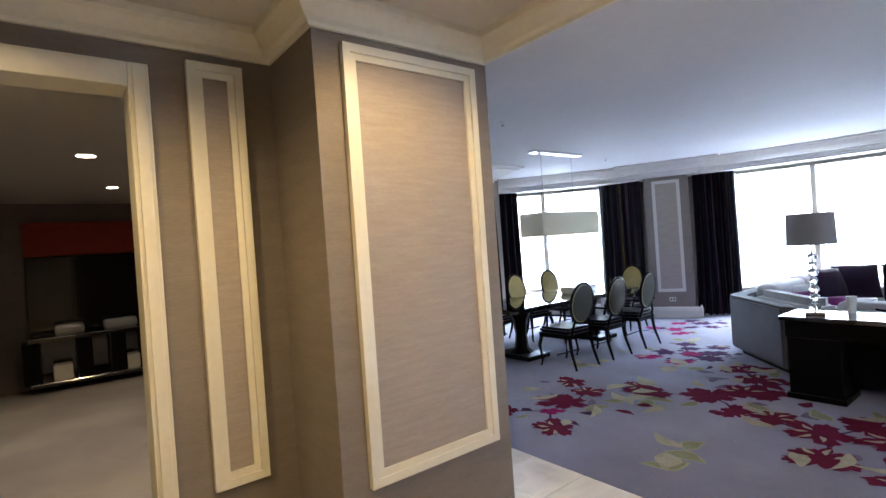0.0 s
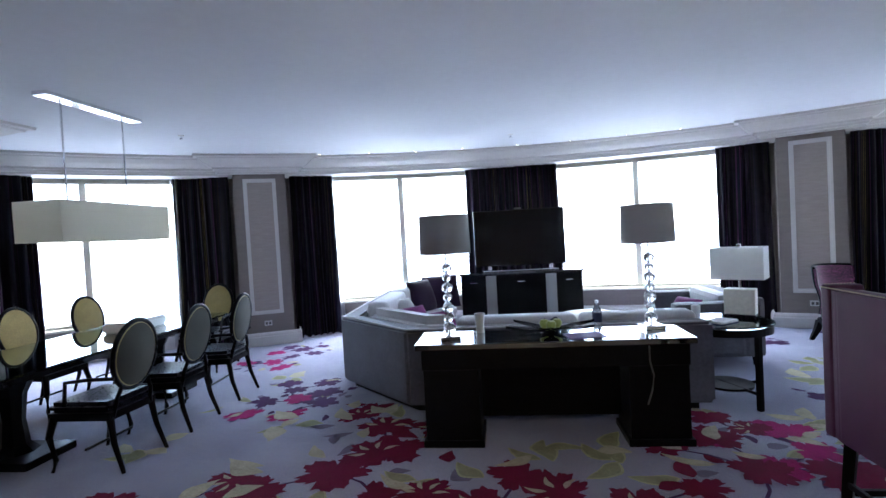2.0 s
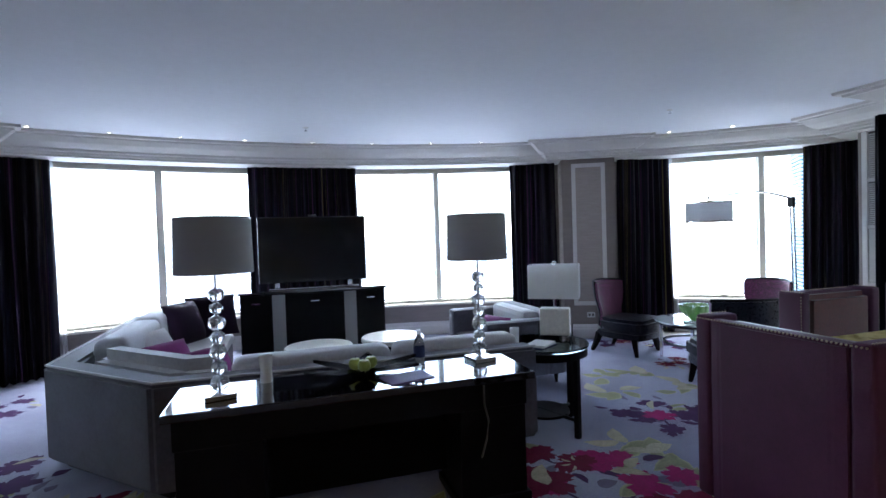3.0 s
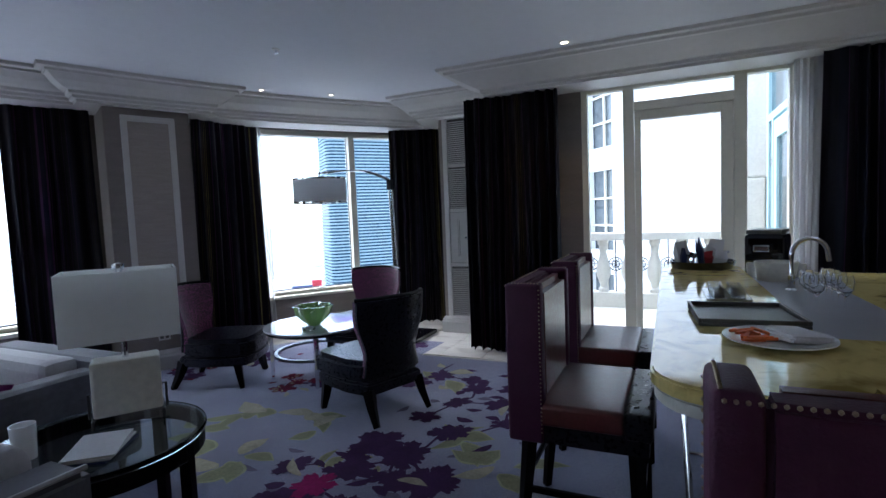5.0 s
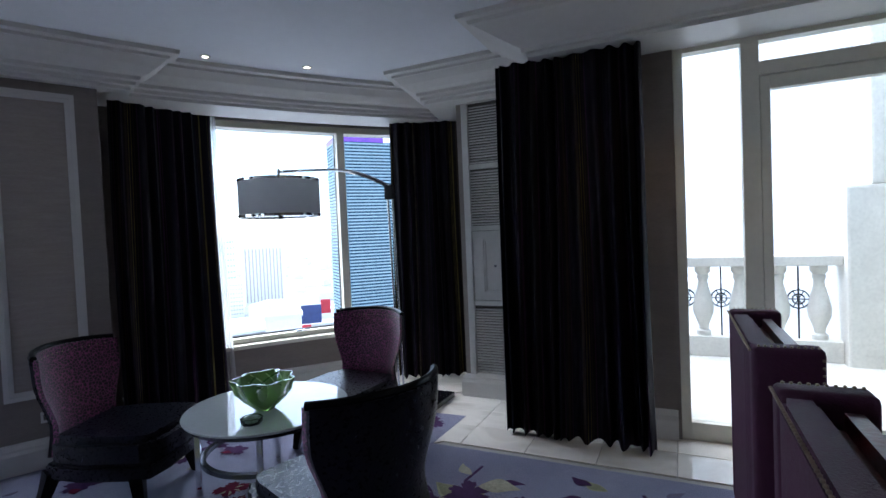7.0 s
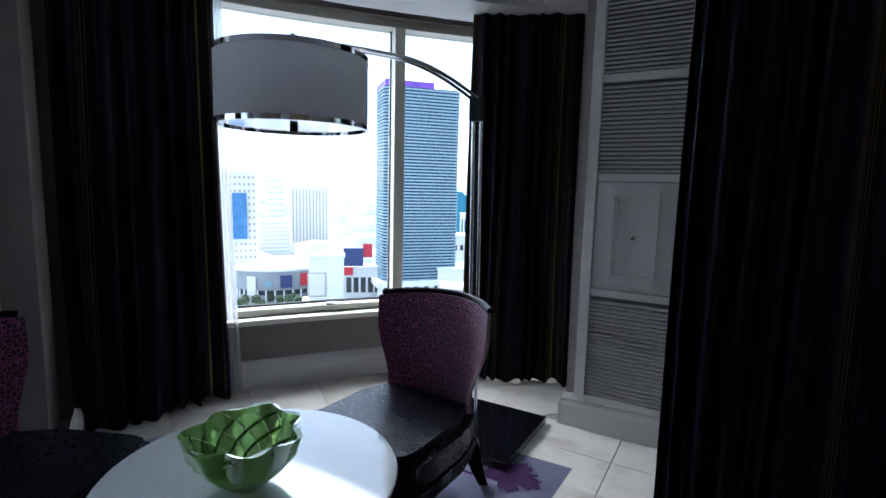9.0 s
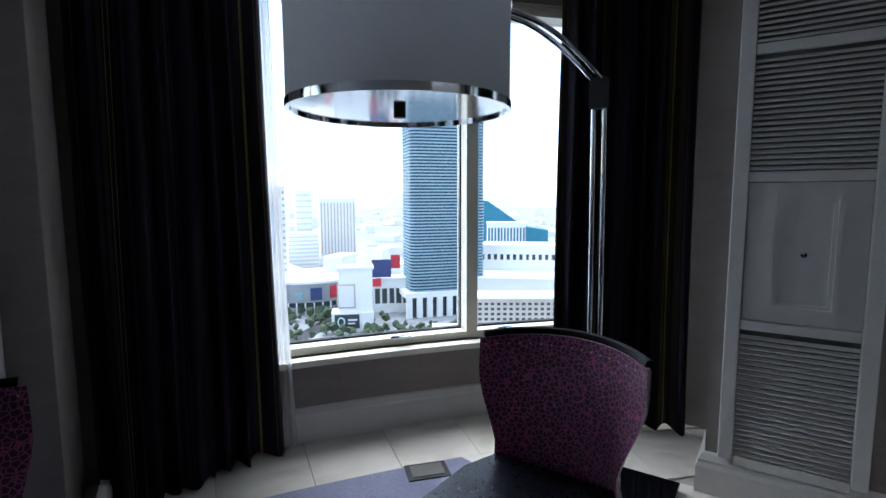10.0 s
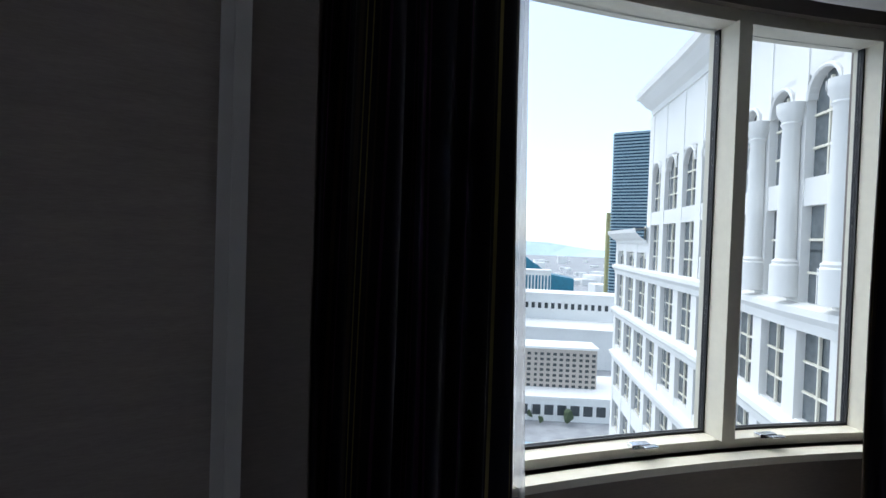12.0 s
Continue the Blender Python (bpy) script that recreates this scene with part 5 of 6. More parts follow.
def bottle(x, y, z, label):
    b = thing("water_bottle", pose(x, y, z), label, "bottle")
    part("body", lathe([(0.0, 0.0), (0.033, 0.0), (0.035, 0.01), (0.035, 0.12), (0.028, 0.15), (0.013, 0.18), (0.013, 0.195), (0.0, 0.195)], 24), M_CRYSTAL, b, "clear plastic", True)
    part("sleeve", lathe([(0.036, 0.05), (0.0365, 0.05), (0.0365, 0.11), (0.036, 0.11), (0.036, 0.05)], 24), M_NAVY, b, "blue paper sleeve")
    part("cap", lathe([(0.0, 0.195), (0.015, 0.195), (0.015, 0.215), (0.0, 0.215)], 16), M_WHITE, b)


bottle(-0.48, 5.38, 0.757, "small clear water bottle on the console")
fl = part("leaflet", box(-0.13, -0.09, 0, 0.13, 0.09, 0.006, 0.001), mat("lilac_leaflet", (0.20, 0.15, 0.34), 0.5, noise_scale=9, amount=0.25))
fl.matrix_world = pose(-0.62, 5.12, 0.757, 0, 0, 12)
tagged(fl, "lilac printed leaflet lying on the console", "leaflet")

ZB = 1.028


def bar_things():
    t = thing("snack_tray", pose(3.40, 3.80, ZB), "round black tray crowded with wrapped snacks", "tray")
    part("dish", lathe([(0.0, 0.0), (0.19, 0.0), (0.205, 0.05), (0.198, 0.05), (0.185, 0.010), (0.0, 0.010)], 40), M_BLACKLAC, t, "", True)
    rnd = random.Random(8)
    for k in range(15):
        a, r = rnd.uniform(0, 6.28), rnd.uniform(0.02, 0.14)
        h = rnd.uniform(0.09, 0.20)
        m = (M_PAPER, M_CRYSTAL, M_PAPER, M_NAVY, M_RED, M_WHITE)[k % 6]
        bm = bmesh.new()
        w = rnd.uniform(0.03, 0.05)
        lo = [bm.verts.new((s * w * 0.8, q * w * 0.35, 0)) for s, q in ((-1, -1), (1, -1), (1, 1), (-1, 1))]
        md = [bm.verts.new((s * w + rnd.uniform(-.01, .01), q * w * 0.5, h * 0.6)) for s, q in ((-1, -1), (1, -1), (1, 1), (-1, 1))]
        hi = [bm.verts.new((s * w * rnd.uniform(0.7, 1.1), q * 0.003, h + rnd.uniform(-0.02, 0.02))) for s, q in ((-1, -1), (1, -1), (1, 1), (-1, 1))]
        for p, q in ((lo, md), (md, hi)):
            for i in range(4):
                bm.faces.new((p[i], p[(i + 1) % 4], q[(i + 1) % 4], q[i]))
        bm.faces.new(lo)
        bm.faces.new(hi)
        o = part("snack_packet", bm, m)
        o.matrix_world = pose(3.40 + r * math.cos(a), 3.80 + r * math.sin(a), ZB + 0.010, rnd.uniform(-10, 10), rnd.uniform(-10, 10), rnd.uniform(0, 360))
        tagged(o, ("white paper", "clear plastic", "white paper", "navy foil", "red foil", "white card")[k % 6] + " snack packet on the black tray", "packet", "snack packets")
    g = thing("serving_tray", pose(1.71, 3.75, ZB, 0, 0, 4), "dark grey rectangular serving tray on the bar", "tray")
    part("plate", box(-0.18, -0.17, 0, 0.18, 0.17, 0.012, 0.004), M_GREY, g)
    for a, b, c, d in ((-0.18, -0.17, 0.18, -0.158), (-0.18, 0.158, 0.18, 0.17), (-0.18, -0.158, -0.168, 0.158), (0.168, -0.158, 0.18, 0.158)):
        part("rim", box(a, b, 0.012, c, d, 0.028, 0.003), M_GREY, g)
    p = thing("dinner_plate", pose(1.34, 3.70, ZB), "white oval plate with carrots and folded bread", "plate")
    o = part("dish", lathe([(0.0, 0.0), (0.09, 0.0), (0.15, 0.016), (0.15, 0.02), (0.09, 0.006), (0.0, 0.006)], 40), M_WHITE, p, "", True)
    rnd = random.Random(3)
    for k in range(16):
        c = part("carrot_stick", box(-0.035, -0.005, 0, 0.035, 0.005, 0.009, 0.002, seg=1), M_ORANGE)
        c.matrix_world = pose(1.335 + rnd.uniform(-0.05, 0.05), 3.765 + rnd.uniform(-0.03, 0.03), ZB + 0.006 + 0.004 * (k % 5), 0, rnd.uniform(-6, 6), rnd.uniform(0, 180))
        tagged(c, "raw orange carrot stick on the plate", "carrot", "carrot sticks")
    n = part("flatbread", prism([(-0.085, -0.075), (0.075, -0.06), (0.09, 0.03), (0.02, 0.075), (-0.08, 0.05)], 0, 0.022, None, 0.007), M_PAPER, smooth=True)
    n.matrix_world = pose(1.37, 3.655, ZB + 0.010, 3, 0, 20)
    tagged(n, "folded pale flatbread on the plate", "bread")
    cb = thing("crystal_coaster_set", pose(2.22, 3.76, ZB), "low tray of faceted crystal tumblers on the bar", "glasses")
    part("tray", box(-0.16, -0.09, 0, 0.16, 0.09, 0.008, 0.003), M_CRYSTAL, cb)
    for x in (-0.11, -0.04, 0.04, 0.11):
        for y in (-0.04, 0.04):
            part("tumbler", lathe([(0.0, 0.008), (0.028, 0.008), (0.03, 0.045), (0.026, 0.045), (0.024, 0.016), (0.0, 0.016)], 8, at=(x, y, 0)), M_CRYSTAL, cb)
    vessel("ice_bucket", 3.34, 3.38, 0.935, [(0.0, 0.0), (0.10, 0.0), (0.122, 0.14), (0.115, 0.14), (0.094, 0.012), (0.0, 0.012)], M_ALAB, "wide cream ice bucket on the back counter", "bucket")
    for x, y in ((3.53, 3.48), (3.52, 3.22)):
        vessel("coffee_cup", x, y, 0.935, [(0.0, 0.0), (0.032, 0.0), (0.042, 0.11), (0.039, 0.11), (0.028, 0.01), (0.0, 0.01)], M_WHITE, "white paper coffee cup on the back counter", "cup")
    cm = thing("coffee_machine", pose(3.76, 3.36, 0.935, 0, 0, 70), "black coffee machine on the back counter", "coffee machine")
    part("body", box(-0.12, -0.14, 0.0, 0.12, 0.14, 0.30, 0.03), M_BLACKLAC, cm)
    part("lid", box(-0.11, -0.13, 0.30, 0.11, 0.13, 0.33, 0.012), M_GREY, cm)
    part("spout", box(-0.05, 0.14, 0.18, 0.05, 0.20, 0.23, 0.01), M_CHROME, cm)
    for k in range(7):
        vessel("wine_glass", 2.40 + 0.10 * (k % 4), 3.26 + 0.11 * (k // 4), 0.935, [(0.0, 0.0), (0.032, 0.0), (0.004, 0.008), (0.004, 0.07), (0.03, 0.10), (0.034, 0.14), (0.028, 0.17), (0.026, 0.17), (0.031, 0.14), (0.027, 0.104), (0.0, 0.078)], M_CRYSTAL, "clear stemmed glass beside the sink", "glass", 16)["group"] = "wine glasses"


bar_things()


# ---- ceiling fittings ----
def downlight(x, y, z, r, lit=True):
    d = thing("downlight", pose(x, y, z), "small recessed ceiling downlight" + (", lit" if lit else ", unlit") + " with a white trim", "downlight", "downlights")
    part("trim", lathe([(r, -0.004), (r + 0.015, -0.004), (r + 0.017, 0.0), (r, 0.0), (r, -0.004)], 24), M_TRIM, d)
    part("lens", lathe([(0.0, -0.002), (r, -0.002), (r, 0.0), (0.0, 0.0)], 24), M_BULB if lit else M_GREY, d)


for x, y, z, r in ((3.92, 4.79, H, 0.03), (3.73, 7.94, H, 0.022), (4.31, 7.47, H, 0.022), (4.78, 6.98, H, 0.022), (-5.80, 4.82, H, 0.04), (-1.45, 1.15, 2.82, 0.05), (-0.4, 0.2, 2.82, 0.05), (-5.4, 0.0, 2.62, 0.07), (-7.4, 0.35, 2.62, 0.06)):
    downlight(x, y, z, r)


for a in (-19.5, -14.7, -10.0, -5.2, 0.3, 5.5, 10.8, 15.5, 20.2):
    downlight(*arc(a, 8.79), H, 0.018)


def sprinkler(x, y):
    s = thing("sprinkler", pose(x, y, H), "small chrome fire sprinkler on the ceiling", "sprinkler", "sprinklers")
    part("rosette", lathe([(0.0, 0.0), (0.035, 0.0), (0.03, -0.006), (0.0, -0.008)], 20), M_TRIM, s, "", True)
    part("head", lathe([(0.0, -0.006), (0.008, -0.008), (0.007, -0.03), (0.018, -0.034), (0.018, -0.037), (0.0, -0.037)], 14), M_CHROME, s)


for x, y in ((2.83, 6.91), (-0.99, 8.41), (-4.82, 6.91), (-3.75, 3.49)):
    sprinkler(x, y)


# ---- balcony ----
def baluster(m):
    prof = [(0.075, 0.0), (0.075, 0.05), (0.05, 0.07), (0.055, 0.12), (0.10, 0.24), (0.108, 0.32), (0.09, 0.42), (0.058, 0.55), (0.05, 0.62), (0.065, 0.66), (0.055, 0.69), (0.08, 0.72), (0.08, 0.78)]
    return part("baluster", lathe(prof, 20), M_STONE, m, "", True)


def balcony():
    structure(part("balcony_floor", box(X_E + T, 1.2, -0.25, 7.75, 5.75, -0.02), M_STONE), "pale stone balcony floor", "balcony")
    b = thing("balustrade", pose(7.45, 3.30, 0), "white stone balustrade with vase balusters and iron ornaments", "balustrade", "", "structure")
    part("plinth_rail", box(-0.12, 0, -0.02, 0.12, 2.42, 0.20, 0.01), M_STONE, b)
    part("top_rail", box(-0.14, 0, 0.98, 0.14, 2.42, 1.09, 0.015), M_STONE, b)
    me = io = None
    for k in range(6):
        y = 0.18 + 0.36 * k
        if me is None:
            o = baluster(b)
            me = o.data
        else:
            o = piece("baluster", me, b)
        o.matrix_basis = pose(0, y, 0.20)
        if io is None:
            bm = tube([(0, 0, 0.2), (0, 0, 0.98)], 0.010, 6)
            for q in (0.10, 0.055):
                tube([(0, q * math.cos(a), 0.62 + q * math.sin(a)) for a in [radians(30 * w) for w in range(13)]], 0.008, 6, bm)
            for w in range(6):
                a = radians(60 * w)
                tube([(0, 0, 0.62), (0, 0.10 * math.cos(a), 0.62 + 0.10 * math.sin(a))], 0.006, 5, bm)
            ob2 = part("iron_ornament", bm, M_IRON, b, "black iron rosette bar")
            io = ob2.data
        else:
            ob2 = piece("iron_ornament", io, b)
        ob2.matrix_basis = pose(0, y + 0.18, 0)
    structure(part("balcony_pier", box(7.2, 2.86, -0.2, 7.75, 3.30, 1.78, 0.03, box(7.2, 2.4, 1.78, 7.75, 3.10, 4.2, 0.03)), M_STONE), "stepped white stone balcony pier", "pier")
    slab_wall("wall_balcony_south", [(5.0, 2.6, -0.2, 7.75, 2.84, 3.6)], "pale stone end wall of the balcony", M_STONE)
    dark = mat("blue_reflecting_glass", (0.035, 0.06, 0.075), 0.04, noise_scale=1, amount=0.1)
    d = thing("door_neighbour", pose(0, 2.85, 0), "pale blue framed glazed balcony screen with a closed door", "door", "", "structure")
    fr = bmesh.new()
    for x0, x1, z0, z1 in ((5.02, 5.10, 0, 3.1), (6.66, 6.76, 0, 3.1), (5.10, 6.66, 3.02, 3.1), (5.10, 6.66, 2.40, 2.48), (6.37, 6.43, 0, 2.40), (6.43, 6.66, 0, 0.12)):
        box(x0, 0, z0, x1, 0.07, z1, 0.004, fr)
    part("frame", fr, M_BLUEDOOR, d)
    lf = bmesh.new()
    for x0, x1, z0, z1 in ((5.14, 5.28, 0.02, 2.37), (6.21, 6.36, 0.02, 2.37), (5.28, 6.21, 2.17, 2.37), (5.28, 6.21, 0.02, 0.28)):
        box(x0, 0.012, z0, x1, 0.062, z1, 0.004, lf)
    leaf = part("door_leaf", lf, M_BLUEDOOR, d)
    part("door_handle", tube([(5.21, 0.06, 1.0), (5.21, 0.11, 1.0), (5.33, 0.11, 1.0)], 0.010), M_CHROME, leaf)
    for z in (0.35, 1.0, 1.86):
        part("hinge", box(6.345, 0.06, z, 6.395, 0.082, z + 0.11, 0.003), M_CHROME, leaf)
    for x0, x1, z0, z1 in ((5.10, 6.66, 2.48, 3.02), (6.43, 6.66, 0.12, 2.40), (5.28, 6.21, 0.28, 2.17)):
        part("pane", box(x0, 0.025, z0, x1, 0.033, z1), dark, d)


balcony()

# ---- city outside ----
GZ = -93.5


def lift(x, y):
    return 0.015 * math.hypot(x - 2.5, y - 7.0)


M_GROUND = mat("hazy_city_ground", (0.30, 0.31, 0.32), 0.9, noise_scale=0.012, amount=0.35)
M_WHITEBLD = mat("white_render", (0.76, 0.76, 0.74), 0.8, noise_scale=0.06, amount=0.06)
M_TANBLD = mat("tan_concrete", (0.46, 0.41, 0.36), 0.8, noise_scale=0.06, amount=0.1)
M_TOWERGLASS = mat("blue_tower_glass", (0.018, 0.055, 0.095), 0.25, noise_scale=0.09, amount=0.45, stretch=(1, 1, 3))
M_SLAB = mat("tower_slab_edges", (0.24, 0.36, 0.43), 0.6, noise_scale=0.05, amount=0.2)
M_DARKGLASS = mat("dark_window_glass", (0.055, 0.065, 0.07), 0.15, noise_scale=0.8, amount=0.3)
M_WINGGLASS = mat("grey_reflecting_glass", (0.13, 0.15, 0.16), 0.06, noise_scale=0.5, amount=0.35, spec=0.9)
M_BLUEROOF = mat("blue_metal_roof", (0.02, 0.16, 0.24), 0.5, noise_scale=0.02, amount=0.2)
M_ASPHALT = mat("asphalt", (0.06, 0.06, 0.065), 0.9, noise_scale=0.05, amount=0.2)
M_FOLIAGE = mat("foliage", (0.06, 0.085, 0.045), 0.9, noise_scale=0.4, amount=0.4)
# aerial haze is mixed into this pale blue-grey, lighter than the bare hills
M_HILL = mat("haze_tinted_hills", (0.55, 0.68, 0.72), 0.95, noise_scale=0.002, amount=0.1)
M_SCREENSKY = mat("billboard_blue", (0.06, 0.20, 0.42), 0.4, noise_scale=0.15, amount=0.5)
M_SCREENBLUE = mat("billboard_navy", (0.03, 0.05, 0.16), 0.4, noise_scale=0.2, amount=0.4)
M_CROWN = mat("violet_crown_sign", (0.16, 0.05, 0.42), 0.4, noise_scale=0.15, amount=0.5)

structure(part("ground", prism([(4200 * math.cos(radians(10 * k)), 4200 * math.sin(radians(10 * k))) for k in range(36)], GZ - 1, GZ), M_GROUND), "hazy pale city ground far below", "ground")


def tower(x, y, w, d, z1, twist, floors, label, crown):
    base = math.degrees(math.atan2(-(x - 2.5), y - 7.0))
    t = thing("glass_tower", pose(x, y, GZ, 0, 0, base + twist), label, "tower", "glass towers")
    h = z1 - GZ
    part("glazing", prism(rounded_rect(-w / 2, -d / 2, w / 2, d / 2, 5), 20, h), M_TOWERGLASS, t)
    fl = bmesh.new()
    step = (h - 22) / floors
    out = rounded_rect(-w / 2 - 0.9, -d / 2 - 0.9, w / 2 + 0.9, d / 2 + 0.9, 5.5, 3)
    for k in range(floors + 1):
        prism(out, 20 + k * step, 20 + k * step + min(1.5, 0.46 * step), fl)
    part("floor_edges", fl, M_SLAB, t, "pale balcony slab edges")["kind"] = "stuff"
    if crown:
        part("crown", box(-w / 2, -d / 2, h, w / 2 - 22, d / 2, h + 4.5), M_CROWN, t, "violet lit crown")
    pd = bmesh.new()
    box(-w / 2 - 6, -d / 2 - 4, 16, w / 2 + 6, d / 2 + 4, 20, bm=pd)
    for k in range(9):
        xx = -w / 2 - 5 + k * (w + 10) / 8.6
        box(xx, -d / 2 - 4, 0, xx + 4.5, -d / 2 - 1, 16, bm=pd)
    part("podium", pd, M_WHITEBLD, t, "white columned podium")
    part("lobby", box(-w / 2, -d / 2, 0, w / 2, d / 2, 16), M_DARKGLASS, t)


tower(344.5, 231.2, 60, 34, 75, 16, 60, "tall blue glass tower with slab edges and violet crown", True)
tower(546.8, 154.9, 46, 34, 118, -10, 58, "tall dark blue glass tower farther off", False)
gt = part("gold_tower", prism(rounded_rect(-8, -12, 8, 12, 2), 0, 132), mat("gold_glass", (0.36, 0.34, 0.16), 0.5, noise_scale=0.06, amount=0.2))
gt.matrix_world = pose(590, 192.2, GZ, 0, 0, -70)
tagged(gt, "slim gold glass tower beside the dark tower", "tower")


def block(name, x, y, w, d, z0, z1, label, material, rows=0, cols=0, twist=0.0, wmat=None, ww=0.55, wh=0.5):
    base = math.degrees(math.atan2(-(x - 2.5), y - 7.0))
    z1 += lift(x, y)
    z0 = z0 if z0 == GZ else z0 + lift(x, y)
    b = thing(name, pose(x, y, z0, 0, 0, base + twist), label, "building")
    part("wall", box(-w / 2, -d / 2, 0, w / 2, d / 2, z1 - z0), material, b)
    part("roof", box(-w / 2 - 0.8, -d / 2 - 0.8, z1 - z0, w / 2 + 0.8, d / 2 + 0.8, z1 - z0 + 1.2), M_WHITEBLD, b)
    if rows:
        me = None
        cw, ch = w / cols, (z1 - z0 - 3) / rows
        for r in range(rows):
            for c in range(cols):
                if me is None:
                    o = part("window", box(-cw * ww / 2, -0.25, -ch * wh / 2, cw * ww / 2, 0.05, ch * wh / 2), wmat or M_DARKGLASS, b)
                    me = o.data
                else:
                    o = piece("window", me, b)
                o.matrix_basis = pose(-w / 2 + (c + 0.5) * cw, -d / 2, 1.5 + (r + 0.5) * ch)
    return b


block("hotel_block", 274.6, 131, 58, 18, -87, -63, "tan mid-rise hotel with rows of square windows", M_TANBLD, 7, 16, 8)
block("hotel_podium", 269.7, 131.8, 96, 46, GZ, -86, "low white hotel podium with dark colonnade", M_WHITEBLD, 1, 14, 8, None, 0.7, 0.6)
block("convention_hall", 395.4, 167.3, 120, 60, GZ, -71, "broad white convention hall with a band of windows", M_WHITEBLD, 0, 0, 4)
block("long_white_building", 423.1, 176.4, 110, 30, GZ, -49.3, "long white building with small upper windows", M_WHITEBLD, 3, 20, 4, None, 0.5, 0.3)
M_MALL = mat("grey_mall_cladding", (0.30, 0.32, 0.34), 0.6, noise_scale=0.1, amount=0.15)
M_SCREENRED = mat("billboard_red", (0.55, 0.03, 0.05), 0.4, noise_scale=0.2, amount=0.3)


def place(az, d):
    """A plan point at compass angle az and distance d from the window bay."""
    return 2.5 + d * math.sin(radians(az)), 7.0 + d * math.cos(radians(az))


def facing(az, d, z):
    return pose(*place(az, d), z, 0, 0, -az)


def sign_pylon():
    p = thing("sign_pylon", facing(46.6, 356, GZ), "white stepped sign pylon with a framed screen and domed top", "building")
    part("base", box(-16, -9, 0, 13, 9, 14, 0.3), M_WHITEBLD, p)
    part("shaft", box(-11, -7, 14, 12.5, 7, 44, 0.3), M_WHITEBLD, p)
    part("cap", box(-12, -8, 44, 13.5, 8, 46, 0.3), M_WHITEBLD, p)
    part("turret", box(2, -5, 46, 11, 5, 50, 0.3), M_WHITEBLD, p)
    part("dome", lathe([(4.5, 50), (4.4, 51.5), (3.4, 53.5), (1.8, 54.6), (0.0, 55)], 16, at=(6.5, 0, 0)), M_WHITEBLD, p, "ribbed white dome", True)
    fr = part("screen_frame", box(-12, -7.6, 17, 0.5, -7.0, 34, 0.1), M_TANBLD, p)
    part("screen", box(-11, -7.9, 18, -0.5, -7.5, 33, 0.1), M_PAPER, fr, "pale advertising screen")
    sg = part("sign_board", box(-14, -9.6, 3, 3, -9.0, 13, 0.1), M_DARKGLASS, p, "dark sign with a pale ring")
    part("ring", tube([(-9.5 + 2.2 * math.cos(radians(20 * k)), -9.8, 8 + 3.0 * math.sin(radians(20 * k))) for k in range(19)], 0.5, 6), M_BLUEDOOR, sg)
    part("lettering_bar", box(-5, -9.9, 8.6, 1.5, -9.5, 9.8), M_PAPER, sg)
    part("lettering_bar", box(-5, -9.9, 6.2, 0.0, -9.5, 7.2), M_PAPER, sg)


sign_pylon()


def mall():
    m = thing("shopping_mall", facing(41.6, 428, GZ), "grey curved-front shopping mall with coloured billboards", "building")
    bow = [(33 * math.cos(radians(180 + 6 * k)), 20 * math.sin(radians(180 + 6 * k))) for k in range(31)]
    inner = [(x * 0.97, y * 0.95) for x, y in bow]
    part("wall", prism([(33, 24), (-33, 24)] + bow, 0, 6), M_MALL, m)
    part("glazing", prism([(31, 23), (-31, 23)] + inner, 6, 10), M_DARKGLASS, m, "dark ribbon window")
    part("upper_wall", prism([(33, 24), (-33, 24)] + bow, 10, 25), M_MALL, m)
    part("roof", prism([(34, 25), (-34, 25)] + [(x * 1.03, y * 1.04) for x, y in bow], 25, 27), M_WHITEBLD, m)
    for k in range(14):
        a = radians(192 + 12 * k)
        part("pillar", box(33 * math.cos(a) - 0.6, 20 * math.sin(a) - 0.6, 0, 33 * math.cos(a) + 0.6, 20 * math.sin(a) + 0.6, 10), M_WHITEBLD, m)
    for deg, w, h, z, mm in ((279, 9, 10, 12, M_SCREENBLUE), (305, 7.5, 10, 13, M_SCREENRED), (232, 8, 15, 6, M_PAPER), (256, 6, 5, 13, M_SLAB)):
        o = part("screen", box(-w / 2, -0.8, 0, w / 2, 0.3, h, 0.1), mm, m, "coloured advertising screen")
        o.matrix_basis = pose(33.6 * math.cos(radians(deg)), 20.6 * math.sin(radians(deg)), z, 0, 0, deg + 90)


mall()


def billboard(az, d, z0, z1, w, material, label):
    o = part("billboard", box(-w / 2, -0.5, 0, w / 2, 0.5, z1 - z0, 0.1), material)
    o.matrix_world = facing(az, d, z0)
    tagged(o, label, "billboard", "billboards")


block("low_white_store", *place(50.0, 412), 40, 16, GZ, -72, "low white store under a navy billboard", M_WHITEBLD, 1, 7, 0, None, 0.7, 0.5)
billboard(49.7, 402, -64, -49.5, 15.5, M_SCREENBLUE, "wide navy billboard on a white store")
billboard(49.1, 403, -71.5, -65, 7.5, M_SCREENRED, "small red advertising screen under the navy billboard")
billboard(51.3, 404, -57, -46, 7.5, M_SCREENRED, "red and white round-topped sign by the tower")
block("screen_tower", *place(37.3, 455), 32, 18, GZ, 2, "white tower block behind a tall blue advertising screen", M_WHITEBLD, 18, 9, 0, M_TANBLD, 0.5, 0.4)
billboard(37.7, 443, -46, -8, 11, M_SCREENSKY, "tall blue advertising screen on a white tower")
